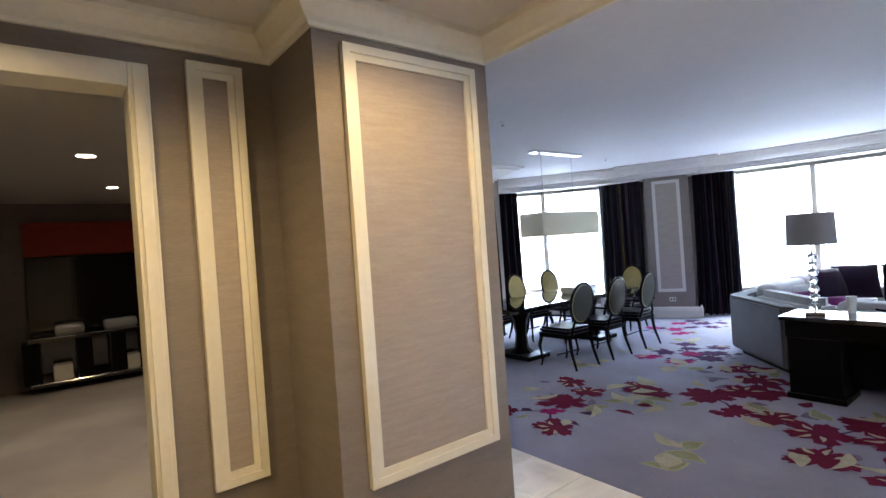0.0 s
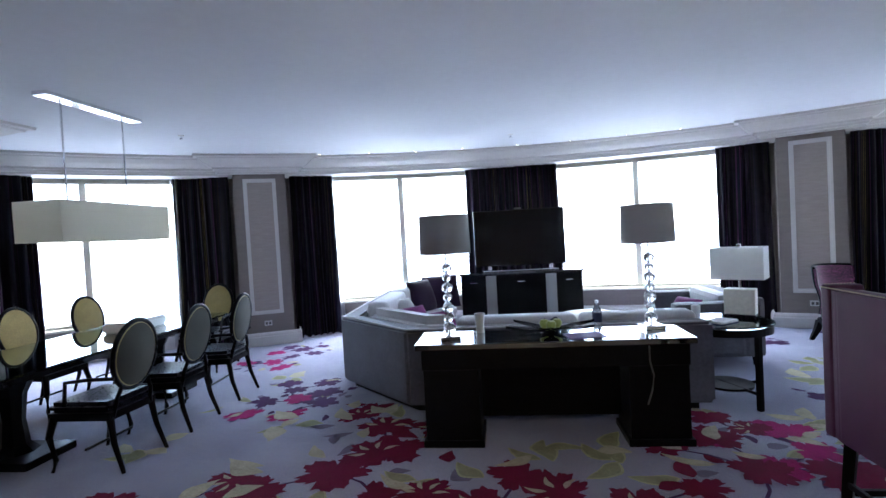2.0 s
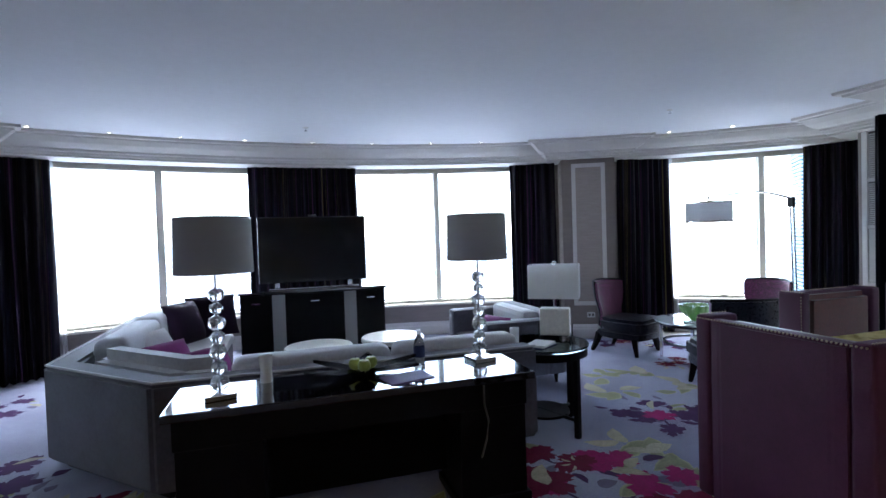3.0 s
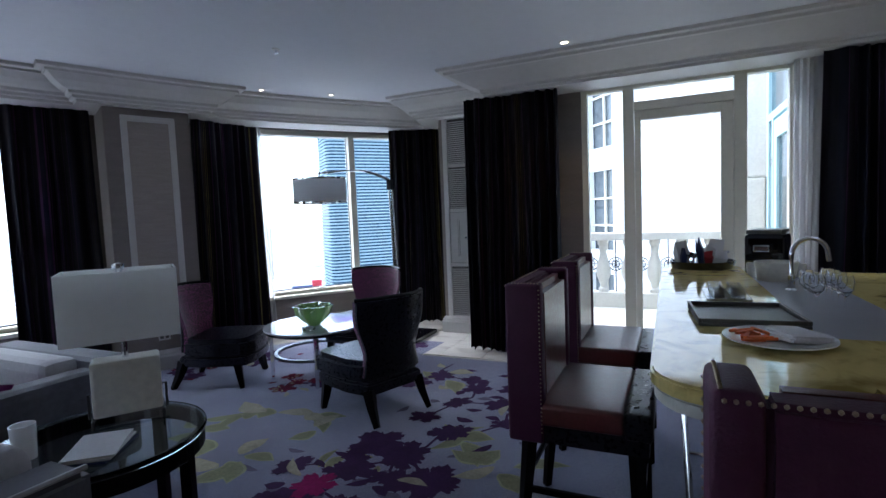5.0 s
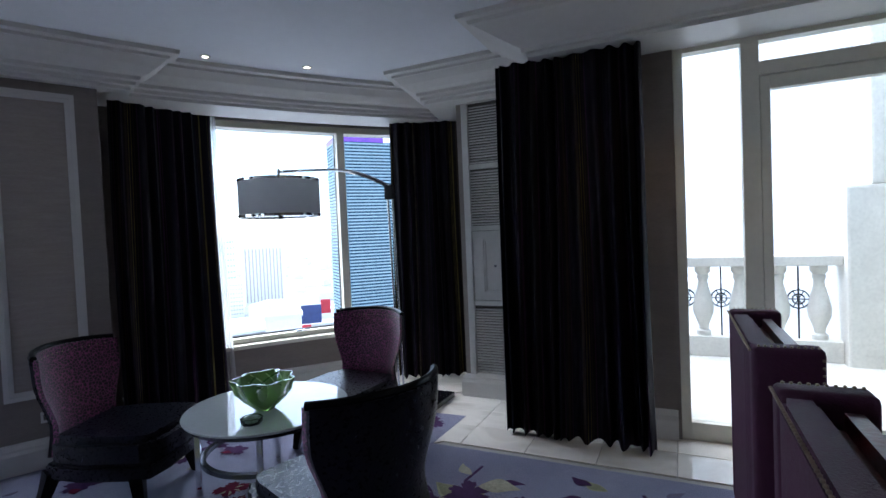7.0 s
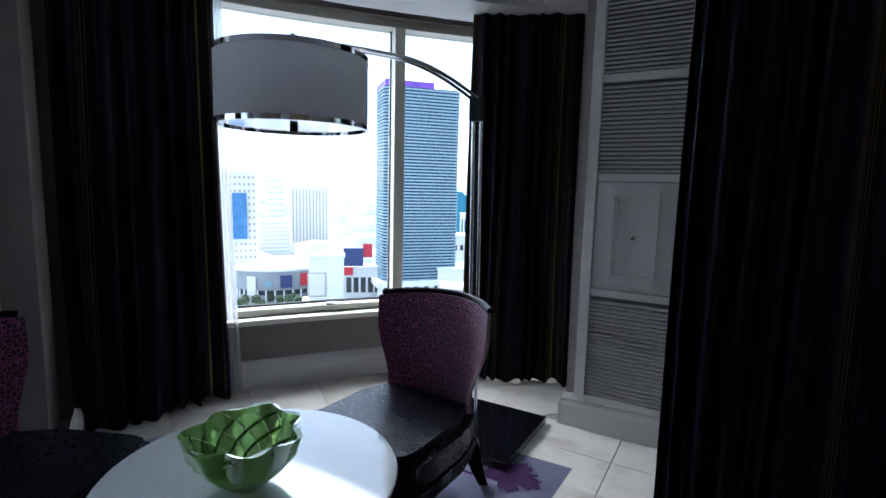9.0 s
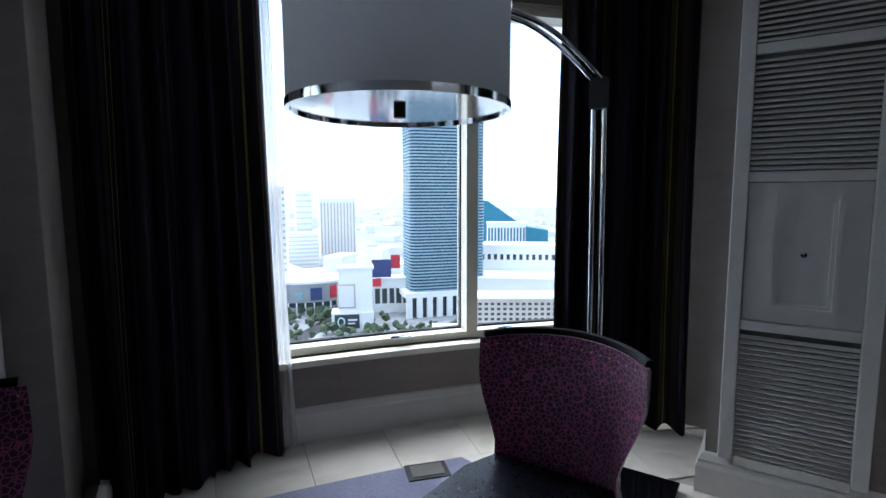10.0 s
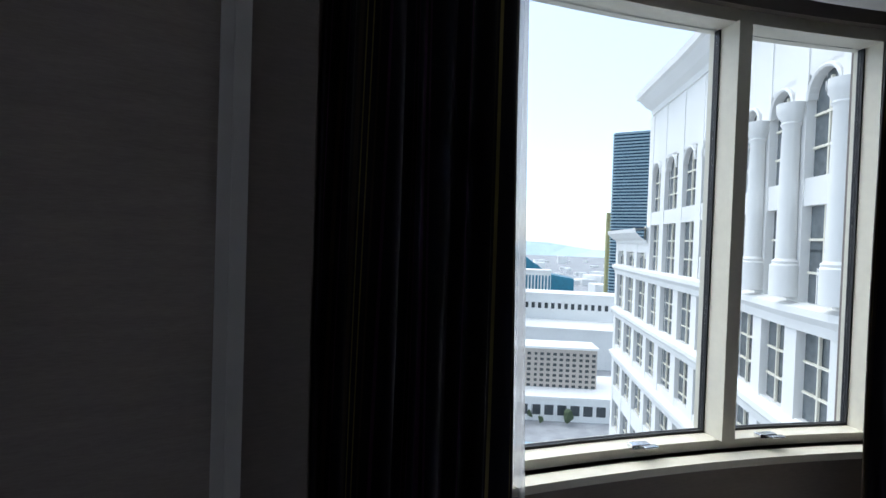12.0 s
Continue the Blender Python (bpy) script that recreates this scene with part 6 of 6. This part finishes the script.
block("white_slab_hotel", *place(44.8, 800), 54, 26, GZ, -15, "white slab hotel with vertical window strips", M_WHITEBLD, 1, 11, 6, M_TANBLD, 0.35, 0.9)
block("white_slab_hotel", *place(41.0, 700), 39, 26, GZ, -59, "white hotel with a fine window grid", M_WHITEBLD, 8, 12, 6, M_TANBLD, 0.5, 0.35)
block("white_slab_hotel", *place(41.2, 760), 22, 20, GZ, -3, "slim white hotel tower with a dark crown band", M_WHITEBLD, 12, 6, 6, M_SLAB, 0.4, 0.25)
block("turquoise_block", *place(63.9, 760), 56, 30, GZ, -51, "pale building with turquoise glass strips", M_WHITEBLD, 1, 12, 4, M_BLUEROOF, 0.5, 0.8)
st = part("stadium", prism([(0, 0), (0, 86), (16, 85)] + [(16 + 8 * k + q, 85 - 5.6 * k - (5.6 if q else 0)) for k in range(8) for q in (6, 8)] + [(120, 34), (120, 0)], -30, 30), M_BLUEROOF)
st.matrix_world = pose(*place(60.9, 915), GZ, 90, 0, -61)
tagged(st, "dark blue stepped stadium roof far off", "stadium")

rnd = random.Random(11)
cb = bmesh.new()
for k in range(520):
    a, dd = radians(rnd.uniform(-25, 100)), rnd.uniform(0, 1) ** 1.3 * 2300 + 430
    x, y = dd * math.sin(a), dd * math.cos(a)
    w, d, h = rnd.uniform(10, 60), rnd.uniform(10, 50), rnd.choice((5, 7, 9, 12, 14, 22, 30)) * rnd.uniform(0.7, 1.2)
    q = rnd.uniform(0, 1.5)
    ca, sa = math.cos(q), math.sin(q)
    prism([(x + (i * w * ca - j * d * sa) / 2, y + (i * w * sa + j * d * ca) / 2) for i, j in ((-1, -1), (1, -1), (1, 1), (-1, 1))], GZ, GZ + h, cb)
tagged(part("distant_city", cb, M_WHITEBLD), "pale low city blocks stretching to the hills", "buildings", kind="stuff")

tr = bmesh.new()
for k in range(420):
    if k % 3:
        x, y = rnd.gauss(248, 26), rnd.gauss(176, 26)
    else:
        x, y = rnd.gauss(250, 30), rnd.gauss(285, 30)
    s = rnd.uniform(1.6, 3.6)
    own = bmesh.new()
    bmesh.ops.create_icosphere(own, subdivisions=1, radius=s)
    for v in own.verts:
        v.co *= rnd.uniform(0.6, 1.3)
        v.co += Vector((x, y, GZ + s * 1.2 + rnd.uniform(0, 3)))
    join(tr, own)
tagged(part("street_trees", tr, M_FOLIAGE), "dark green street trees between the buildings", "trees", kind="stuff")
rd = bmesh.new()
prism([(150, 330), (165, 342), (330, 90), (318, 78)], GZ + 0.02, GZ + 0.06, rd)
prism([(190, 262), (196, 250), (420, 330), (414, 344)], GZ + 0.07, GZ + 0.11, rd)
structure(part("road", rd, M_ASPHALT), "grey city boulevard with crossing", "road")
cars = bmesh.new()
for k in range(90):
    u = rnd.uniform(0.05, 0.95)
    x, y = 157 + 167 * u + rnd.uniform(-5, 5), 336 - 250 * u + rnd.uniform(-5, 5)
    box(x - 1.6, y - 1.6, GZ + 0.3, x + 1.6, y + 1.6, GZ + 1.6, 0.3, cars, 1)
tagged(part("distant_cars", cars, M_NAVY), "tiny cars on the boulevard far below", "cars", kind="stuff")
pool = part("lake_terrace", prism(rounded_rect(-30, -22, 30, 22, 10), 0, 3), M_SLAB)
pool.matrix_world = pose(180.8, 106.3, GZ, 0, 0, 25)
tagged(pool, "pale blue-grey terrace roof far below", "roof")

# far hills, their distance haze carried by the material colour
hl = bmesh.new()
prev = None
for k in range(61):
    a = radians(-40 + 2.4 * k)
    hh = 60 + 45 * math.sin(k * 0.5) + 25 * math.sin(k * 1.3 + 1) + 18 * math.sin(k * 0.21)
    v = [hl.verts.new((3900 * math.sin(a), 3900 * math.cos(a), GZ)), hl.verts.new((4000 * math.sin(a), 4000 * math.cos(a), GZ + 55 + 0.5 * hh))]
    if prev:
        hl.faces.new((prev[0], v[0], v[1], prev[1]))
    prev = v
structure(part("backdrop", hl, M_HILL), "desert hills on the horizon, haze in their pale blue colour", "hills")


# the hotel's own white wing, curving away beside the windows
def wing():
    w = thing("hotel_wing", pose(2.595, 7.643, -0.06, 0, 0, 3.9) @ Matrix.Translation((-2.445, -7.857, 0.2)), "white neoclassical hotel wing with tall arched windows and cornices", "building")
    plan = [Vector(p) for p in ((44.5, 17.6), (34.9, 13.1), (27.9, 9.7), (22.1, 7.5), (18.6, 6.0), (16.2, 3.9), (15.0, 1.2), (14.8, -2.0), (15.3, -6.0), (17.0, -10.0))]
    # smooth the plan and space the bays evenly
    dense = []
    for i in range(len(plan) - 1):
        p0, p1, p2, p3 = plan[max(i - 1, 0)], plan[i], plan[i + 1], plan[min(i + 2, len(plan) - 1)]
        for k in range(12):
            t = k / 12
            dense.append(0.5 * ((2 * p1) + (p2 - p0) * t + (2 * p0 - 5 * p1 + 4 * p2 - p3) * t * t + (3 * p1 - p0 - 3 * p2 + p3) * t ** 3))
    pts, acc, bay = [dense[0]], 0.0, 2.15
    for a, b in zip(dense, dense[1:]):
        acc += (b - a).length
        if acc >= bay:
            pts.append(b)
            acc = 0.0
    path = [(p.x, p.y) for p in pts]
    first_up = next(i for i, p in enumerate(pts) if p.x < 36.5)
    upper = path[first_up:]
    # offsets are to the left of the path, away from the room when walked far to near
    part("glazed_core", sweep(path, [(0.22, -60), (0.22, 1.4), (3.0, 1.4)], sweep(upper, [(0.22, 1.3), (0.22, 9.6), (3.0, 9.6)])), M_WINGGLASS, w)
    wallbm = bmesh.new()
    for k in range(16):
        sweep(path, [(0.23, -58 + 3.35 * k), (0.0, -58 + 3.35 * k), (0.0, -56.9 + 3.35 * k), (0.23, -56.9 + 3.35 * k)], wallbm)
    for z0, z1, way in ((-4.35, -3.55, path), (-0.95, -0.15, path), (2.65, 3.45, upper), (6.45, 9.6, upper), (0.9, 1.5, path[:first_up + 1])):
        sweep(way, [(0.23, z0), (0.0, z0), (0.0, z1), (0.23, z1)], wallbm)
    piers = bmesh.new()
    for i, p in enumerate(pts):
        a, b = pts[max(i - 1, 0)], pts[min(i + 1, len(pts) - 1)]
        d = (b - a).normalized()
        m = Matrix.Translation((p.x, p.y, 0)) @ Matrix.Rotation(math.atan2(d.y, d.x), 4, "Z")
        own = box(-0.36, -0.03, -60, 0.36, 0.23, 9.6 if i >= first_up else 1.5)
        bmesh.ops.transform(own, matrix=m, verts=own.verts)
        join(piers, own)
    end = pts[first_up]
    d = (pts[first_up + 1] - end).normalized()
    own = box(-0.6, 0.0, 1.3, -0.3, 12, 9.6)
    bmesh.ops.transform(own, matrix=Matrix.Translation((end.x, end.y, 0)) @ Matrix.Rotation(math.atan2(d.y, d.x), 4, "Z"), verts=own.verts)
    join(wallbm, own)
    part("wall", wallbm, M_WHITEBLD, w)
    part("pier_wall", piers, M_WHITEBLD, w, "white piers between the windows")
    part("cornice", sweep(upper, [(0.4, 9.6), (-0.1, 9.6), (-0.15, 9.9), (-0.5, 10.1), (-0.9, 10.5), (-1.1, 10.55), (-1.15, 10.9), (0.6, 11.3)]), M_WHITEBLD, w, "deep white roof cornice")
    part("cornice", sweep(path[:first_up + 1], [(0.4, 1.5), (-0.1, 1.5), (-0.15, 1.7), (-0.45, 1.85), (-0.8, 2.2), (-0.85, 2.45), (2.6, 2.7)]), M_WHITEBLD, w, "white cornice of the lower end")
    for z in (-4.4, -7.9, -0.95):
        part("band", sweep(path, [(0.0, z), (-0.12, z), (-0.2, z + 0.3), (-0.38, z + 0.5), (-0.38, z + 0.7), (0.0, z + 0.8)]), M_WHITEBLD, w, "moulded string course")
    plain = [p for p in path if p[1] < 5.6]
    part("plain_wall", sweep(plain, [(0.2, -60), (-0.06, -60), (-0.06, 9.6), (0.2, 9.6)]), M_WHITEBLD, w, "windowless white stretch of wall")
    arch, bars, colm = None, None, None
    for i in range(len(pts) - 1):
        a, b = pts[i], pts[i + 1]
        mid, d = (a + b) / 2, (b - a).normalized()
        if a.y < 5.6:
            continue
        m = Matrix.Translation((mid.x, mid.y, 0)) @ Matrix.Rotation(math.atan2(d.y, d.x), 4, "Z")
        if arch is None:
            bm = bmesh.new()
            n, r = 12, 0.72
            for y in (0.0, 0.21):
                up = [bm.verts.new((-r + 2 * r * k / n, y, 6.6)) for k in range(n + 1)]
                lo = [bm.verts.new((-r * math.cos(math.pi * k / n), y, 5.7 + r * math.sin(math.pi * k / n))) for k in range(n + 1)]
                for k in range(n):
                    bm.faces.new((lo[k], lo[k + 1], up[k + 1], up[k]))
                if y == 0.0:
                    first_lo = lo
            for k in range(n):
                bm.faces.new((first_lo[k], first_lo[k + 1], lo[k + 1], lo[k]))
            tube([(-(r + 0.05) * math.cos(math.pi * k / n), -0.04, 5.7 + (r + 0.05) * math.sin(math.pi * k / n)) for k in range(n + 1)], 0.07, 6, bm)
            o = part("arch", bm, M_WHITEBLD, w, "moulded round arch")
            arch = o.data
        else:
            o = piece("arch", arch, w)
        o.matrix_basis = m
        if i < first_up:
            o.matrix_basis = m @ Matrix.Translation((0, 0.1, -5.2))
        for z0, z1 in ((3.45, 6.2), (-0.15, 2.65), (-3.55, -0.95), (-7.1, -4.4), (-10.6, -8.1), (-13.9, -11.6)):
            if i < first_up and z0 > 0:
                continue
            if bars is None:
                bm = box(-0.03, 0.12, 0, 0.03, 0.2, 1.0)
                for z in (0.30, 0.64):
                    box(-0.71, 0.12, z, 0.71, 0.2, z + 0.025, bm=bm)
                o = part("window", bm, M_FRAME, w, "white window bars")
                bars = o.data
            else:
                o = piece("window", bars, w)
            o.matrix_basis = m @ Matrix.Translation((0, 0, z0)) @ Matrix.Diagonal((1, 1, z1 - z0, 1))
        if i >= 7:
            if colm is None:
                prof = [(0.40, -0.02), (0.40, 0.9), (0.34, 0.95), (0.36, 1.02), (0.27, 1.1), (0.26, 3.0), (0.23, 5.0), (0.29, 5.1), (0.25, 5.16), (0.38, 5.4), (0.40, 5.55), (0.40, 5.7)]
                o = part("column", lathe(prof, 16), M_WHITEBLD, w, "white column on a pedestal", True)
                colm = o.data
            else:
                o = piece("column", colm, w)
            o.matrix_basis = Matrix.Translation((a.x, a.y, 0)) @ Matrix.Rotation(math.atan2(d.y, d.x), 4, "Z") @ Matrix.Translation((0, -0.25, 0))


wing()

# ---- floor finishes ----
carpet_bm = bmesh.new()
edge = [(4.15, 2.47), (4.15, 6.39), (4.71, 6.37), (4.69, 6.85)] + arcpath(38.6, 24.0, 9.2) + arcpath(24.0, -50, 9.68) + [(-6.9, 1.84), (-2.9, 1.84), (-2.9, 2.47)]
prism(edge, -0.011, 0.0, carpet_bm)
carpet = structure(part("carpet", carpet_bm, M_CARPET), "grey lavender carpet strewn with crimson and plum blossoms", "carpet")
structure(part("carpet_side_room", box(-9.2, -3.0, -0.011, -2.9, 1.6, 0.0), M_CARPET), "grey carpet of the side room", "carpet")


def inside_carpet(x, y):
    return (-6.4 < x < 4.05 or (x < 4.64 and 6.44 < y < 7.6)) and y > 2.55 and math.hypot(x - CX, y - CY) < (9.05 if x > 2 else 9.45)


class Sprigs:
    """Woven blossoms, leaves and stems, a joined mesh for each colour."""

    def __init__(self):
        self.bms = {}
        self.rnd = random.Random(77)
        self.lift = 0

    def flat(self, key, pts):
        if not all(inside_carpet(x, y) for x, y in pts):
            return
        bm = self.bms.setdefault(key, bmesh.new())
        self.lift = (self.lift + 1) % 14
        z = {"stem": 0.0012, "slate": 0.0014, "edge": 0.0022, "olive": 0.0029, "plum": 0.0036, "pink": 0.0043, "crimson": 0.0050, "cream": 0.0057}[key] + self.lift * 0.00004
        cx, cy = sum(p[0] for p in pts) / len(pts), sum(p[1] for p in pts) / len(pts)
        c = bm.verts.new((cx, cy, z))
        ring = [bm.verts.new((x, y, z)) for x, y in pts]
        for i in range(len(ring)):
            bm.faces.new((c, ring[i], ring[(i + 1) % len(ring)]))

    def blossom(self, key, x, y, r):
        """A ragged blossom: lobes with torn edges, a few small pale stamens on the crimson ones."""
        q, n = self.rnd, 72
        lobes, ph = q.choice((4, 5, 5, 6)), q.uniform(0, 6.3)
        e, th = q.uniform(0.65, 1.0), q.uniform(0, 3.1)
        w = [q.uniform(0.78, 1.12) for k in range(lobes)]
        pts = []
        for k in range(n):
            a = 2 * math.pi * k / n
            s = (lobes * a / (2 * math.pi) + ph) % lobes
            tear = 0.07 * math.sin(17 * a + ph) + 0.05 * math.sin(29 * a + 2 * ph)
            rr = r * w[int(s) % lobes] * (0.52 + 0.48 * abs(math.sin(math.pi * s)) ** 0.55 + tear)
            u, v = rr * math.cos(a), rr * e * math.sin(a)
            pts.append((x + u * math.cos(th) - v * math.sin(th), y + u * math.sin(th) + v * math.cos(th)))
        self.flat(key, pts)
        if key == "crimson" and q.random() < 0.6:
            for k in range(4):
                a = th + k * 0.9
                self.leaf("cream", x + 0.25 * r * math.cos(a), y + 0.25 * r * math.sin(a), a, r * 0.5, r * 0.07, False)

    def leaf(self, key, x, y, a, ln, w, rim=True):
        if key == "olive" and rim:
            self.blade("edge", x, y, a, ln, w)
            d = 0.05 * ln
            self.blade("olive", x + d * math.cos(a), y + d * math.sin(a), a, ln * 0.9, w * 0.78)
        else:
            self.blade(key, x, y, a, ln, w)

    def blade(self, key, x, y, a, ln, w):
        n, up, dn = 10, [], []
        for k in range(n + 1):
            u = k / n
            ww = w * math.sin(math.pi * u ** 0.8) * (1 + 0.12 * math.sin(9 * u + x))
            bend = 0.12 * ln * math.sin(math.pi * u)
            for s, lst in ((1, up), (-1, dn)):
                px, py = ln * u, bend + s * ww
                lst.append((x + px * math.cos(a) - py * math.sin(a), y + px * math.sin(a) + py * math.cos(a)))
        self.flat(key, up + dn[::-1][1:-1])

    def stem(self, pts, w=0.010):
        for (x0, y0), (x1, y1) in zip(pts, pts[1:]):
            d = math.hypot(x1 - x0, y1 - y0) or 1
            nx, ny = -(y1 - y0) / d * w, (x1 - x0) / d * w
            self.flat("stem", [(x0 + nx, y0 + ny), (x1 + nx, y1 + ny), (x1 - nx, y1 - ny), (x0 - nx, y0 - ny)])

    def sprig(self, keys, x, y, size, leaves):
        q = self.rnd
        a0 = q.uniform(0, 6.28)
        spots = [(x, y)]
        for k in range(q.randint(2, 4)):
            a = a0 + k * 1.9 + q.uniform(-0.4, 0.4)
            d = size * q.uniform(1.3, 2.0)
            spots.append((x + d * math.cos(a), y + d * math.sin(a)))
            mid = ((x + spots[-1][0]) / 2 + q.uniform(-.06, .06), (y + spots[-1][1]) / 2 + q.uniform(-.06, .06))
            self.stem([(x, y), mid, spots[-1]])
        for k, (px, py) in enumerate(spots):
            self.blossom(q.choice(keys), px, py, size * q.uniform(0.6, 1.05))
        for k in range(6):
            a, d = q.uniform(0, 6.28), size * q.uniform(0.6, 2.2)
            self.blade("slate" if k % 2 else ("crimson" if keys[0] == "crimson" else "plum"), x + d * math.cos(a), y + d * math.sin(a), a + q.uniform(-1, 1), size * q.uniform(0.5, 0.9), size * q.uniform(0.12, 0.22))
        for k in range(leaves):
            a = q.uniform(0, 6.28)
            d = size * q.uniform(0.7, 2.0)
            self.leaf(q.choice(("olive", "olive", "cream")) if keys[0] != "crimson" else q.choice(("cream", "cream", "olive")), x + d * math.cos(a), y + d * math.sin(a), a + q.uniform(-0.8, 0.8), size * q.uniform(0.7, 1.3), size * q.uniform(0.13, 0.24))


sp = Sprigs()
for x, y in ((-3.3, 4.0), (-2.35, 4.6), (-2.2, 5.4), (-1.36, 4.2), (-0.5, 4.2), (0.32, 4.65)):
    sp.sprig(("crimson",), x, y, 0.29, 7)
for x, y in ((0.55, 5.28), (0.78, 4.9), (-3.2, 3.3)):
    sp.sprig(("pink", "crimson"), x, y, 0.22, 5)
for x, y in ((-3.55, 6.05), (-2.95, 6.0), (-4.2, 7.6), (-4.1, 8.3), (1.66, 5.79), (-3.4, 6.4)):
    sp.sprig(("plum", "plum", "plum", "pink"), x, y, 0.20, 3)
for x, y in ((2.1, 5.5), (3.05, 5.5), (2.18, 5.47), (2.77, 5.04), (3.75, 4.95), (3.6, 5.9), (1.8, 8.2), (4.48, 6.62), (1.84, 5.74)):
    sp.sprig(("plum",), x, y, 0.19, 2)
for x, y in ((2.92, 8.43), (3.56, 7.86), (3.03, 7.08)):
    sp.sprig(("crimson", "plum"), x, y, 0.14, 2)
for x, y in ((2.35, 6.85), (2.0, 7.0), (1.7, 6.4), (2.35, 6.35), (3.6, 5.85), (2.5, 5.2), (2.2, 4.9), (-3.6, 6.9), (-3.1, 5.5), (1.1, 5.4), (-4.0, 5.0), (-2.8, 4.1), (-0.95, 4.9), (-0.5, 4.85), (-3.0, 8.8), (1.3, 8.6), (-1.9, 3.2), (1.2, 5.18), (1.0, 4.6)):
    for k in range(5):
        sp.leaf(sp.rnd.choice(("olive", "olive", "cream")), x + sp.rnd.uniform(-0.12, 0.12), y + sp.rnd.uniform(-0.12, 0.12), k * 1.25 + sp.rnd.uniform(-0.3, 0.3), sp.rnd.uniform(0.2, 0.36), sp.rnd.uniform(0.05, 0.085))
PILES = {"slate": M_SLATE, "edge": M_LEAFEDGE, "crimson": M_CRIMSON, "pink": M_PINK, "plum": M_PLUM, "olive": M_OLIVE, "cream": M_CREAM, "stem": M_PLUM}
for key, bm in sp.bms.items():
    part("woven_pattern", bm, PILES[key], carpet, key + " woven blossoms and leaves")["kind"] = "stuff"

# stone tiles of the entry and along the windows
tile_me = {}


def tile(x, y, w, d):
    key = (round(w, 2), round(d, 2))
    if key not in tile_me:
        o = part("tile", box(-w / 2, -d / 2, -0.012, w / 2, d / 2, -0.0015, 0.0025, seg=1), M_MARBLE, floor)
        tile_me[key] = o.data
    else:
        o = piece("tile", tile_me[key], floor)
    o.matrix_basis = pose(x, y, 0)


S = 0.46
for i in range(9):
    for j in range(10):
        x, y = -2.9 + i * S, 2.24 - j * S
        tile(x, y, S - 0.004, S - 0.004)
for j in range(10):
    for i in range(3):
        tile(4.15 + S / 2 + i * S * 0.72, 2.3 + j * S, S * 0.72 - 0.004, S - 0.004)
for r in (7.76, 8.24, 8.72, 9.2):
    step = math.degrees(S / (r + 0.24))
    for k in range(int(27 / step)):
        a = 24.0 + step * k + (step / 2 if r in (8.24, 9.2) else 0.0)
        x, y = arc(a + step / 2, r + 0.24)
        if y > 6.45 and (x > 4.2 or r > 9.1):
            part("tile", arcbox(a, a + step - 0.025, r + 0.002, r + 0.478, -0.012, -0.0022), M_MARBLE, floor)

fs = thing("floor_socket", pose(4.60, 7.78, 0.001, 0, 0, -42), "black floor socket box set at the carpet's edge", "socket")
part("plate", box(-0.11, -0.075, 0, 0.11, 0.075, 0.006, 0.002), M_IRON, fs)
part("lid", box(-0.085, -0.055, 0.006, 0.085, 0.055, 0.010, 0.002), M_GREY, fs, "hinged lid")
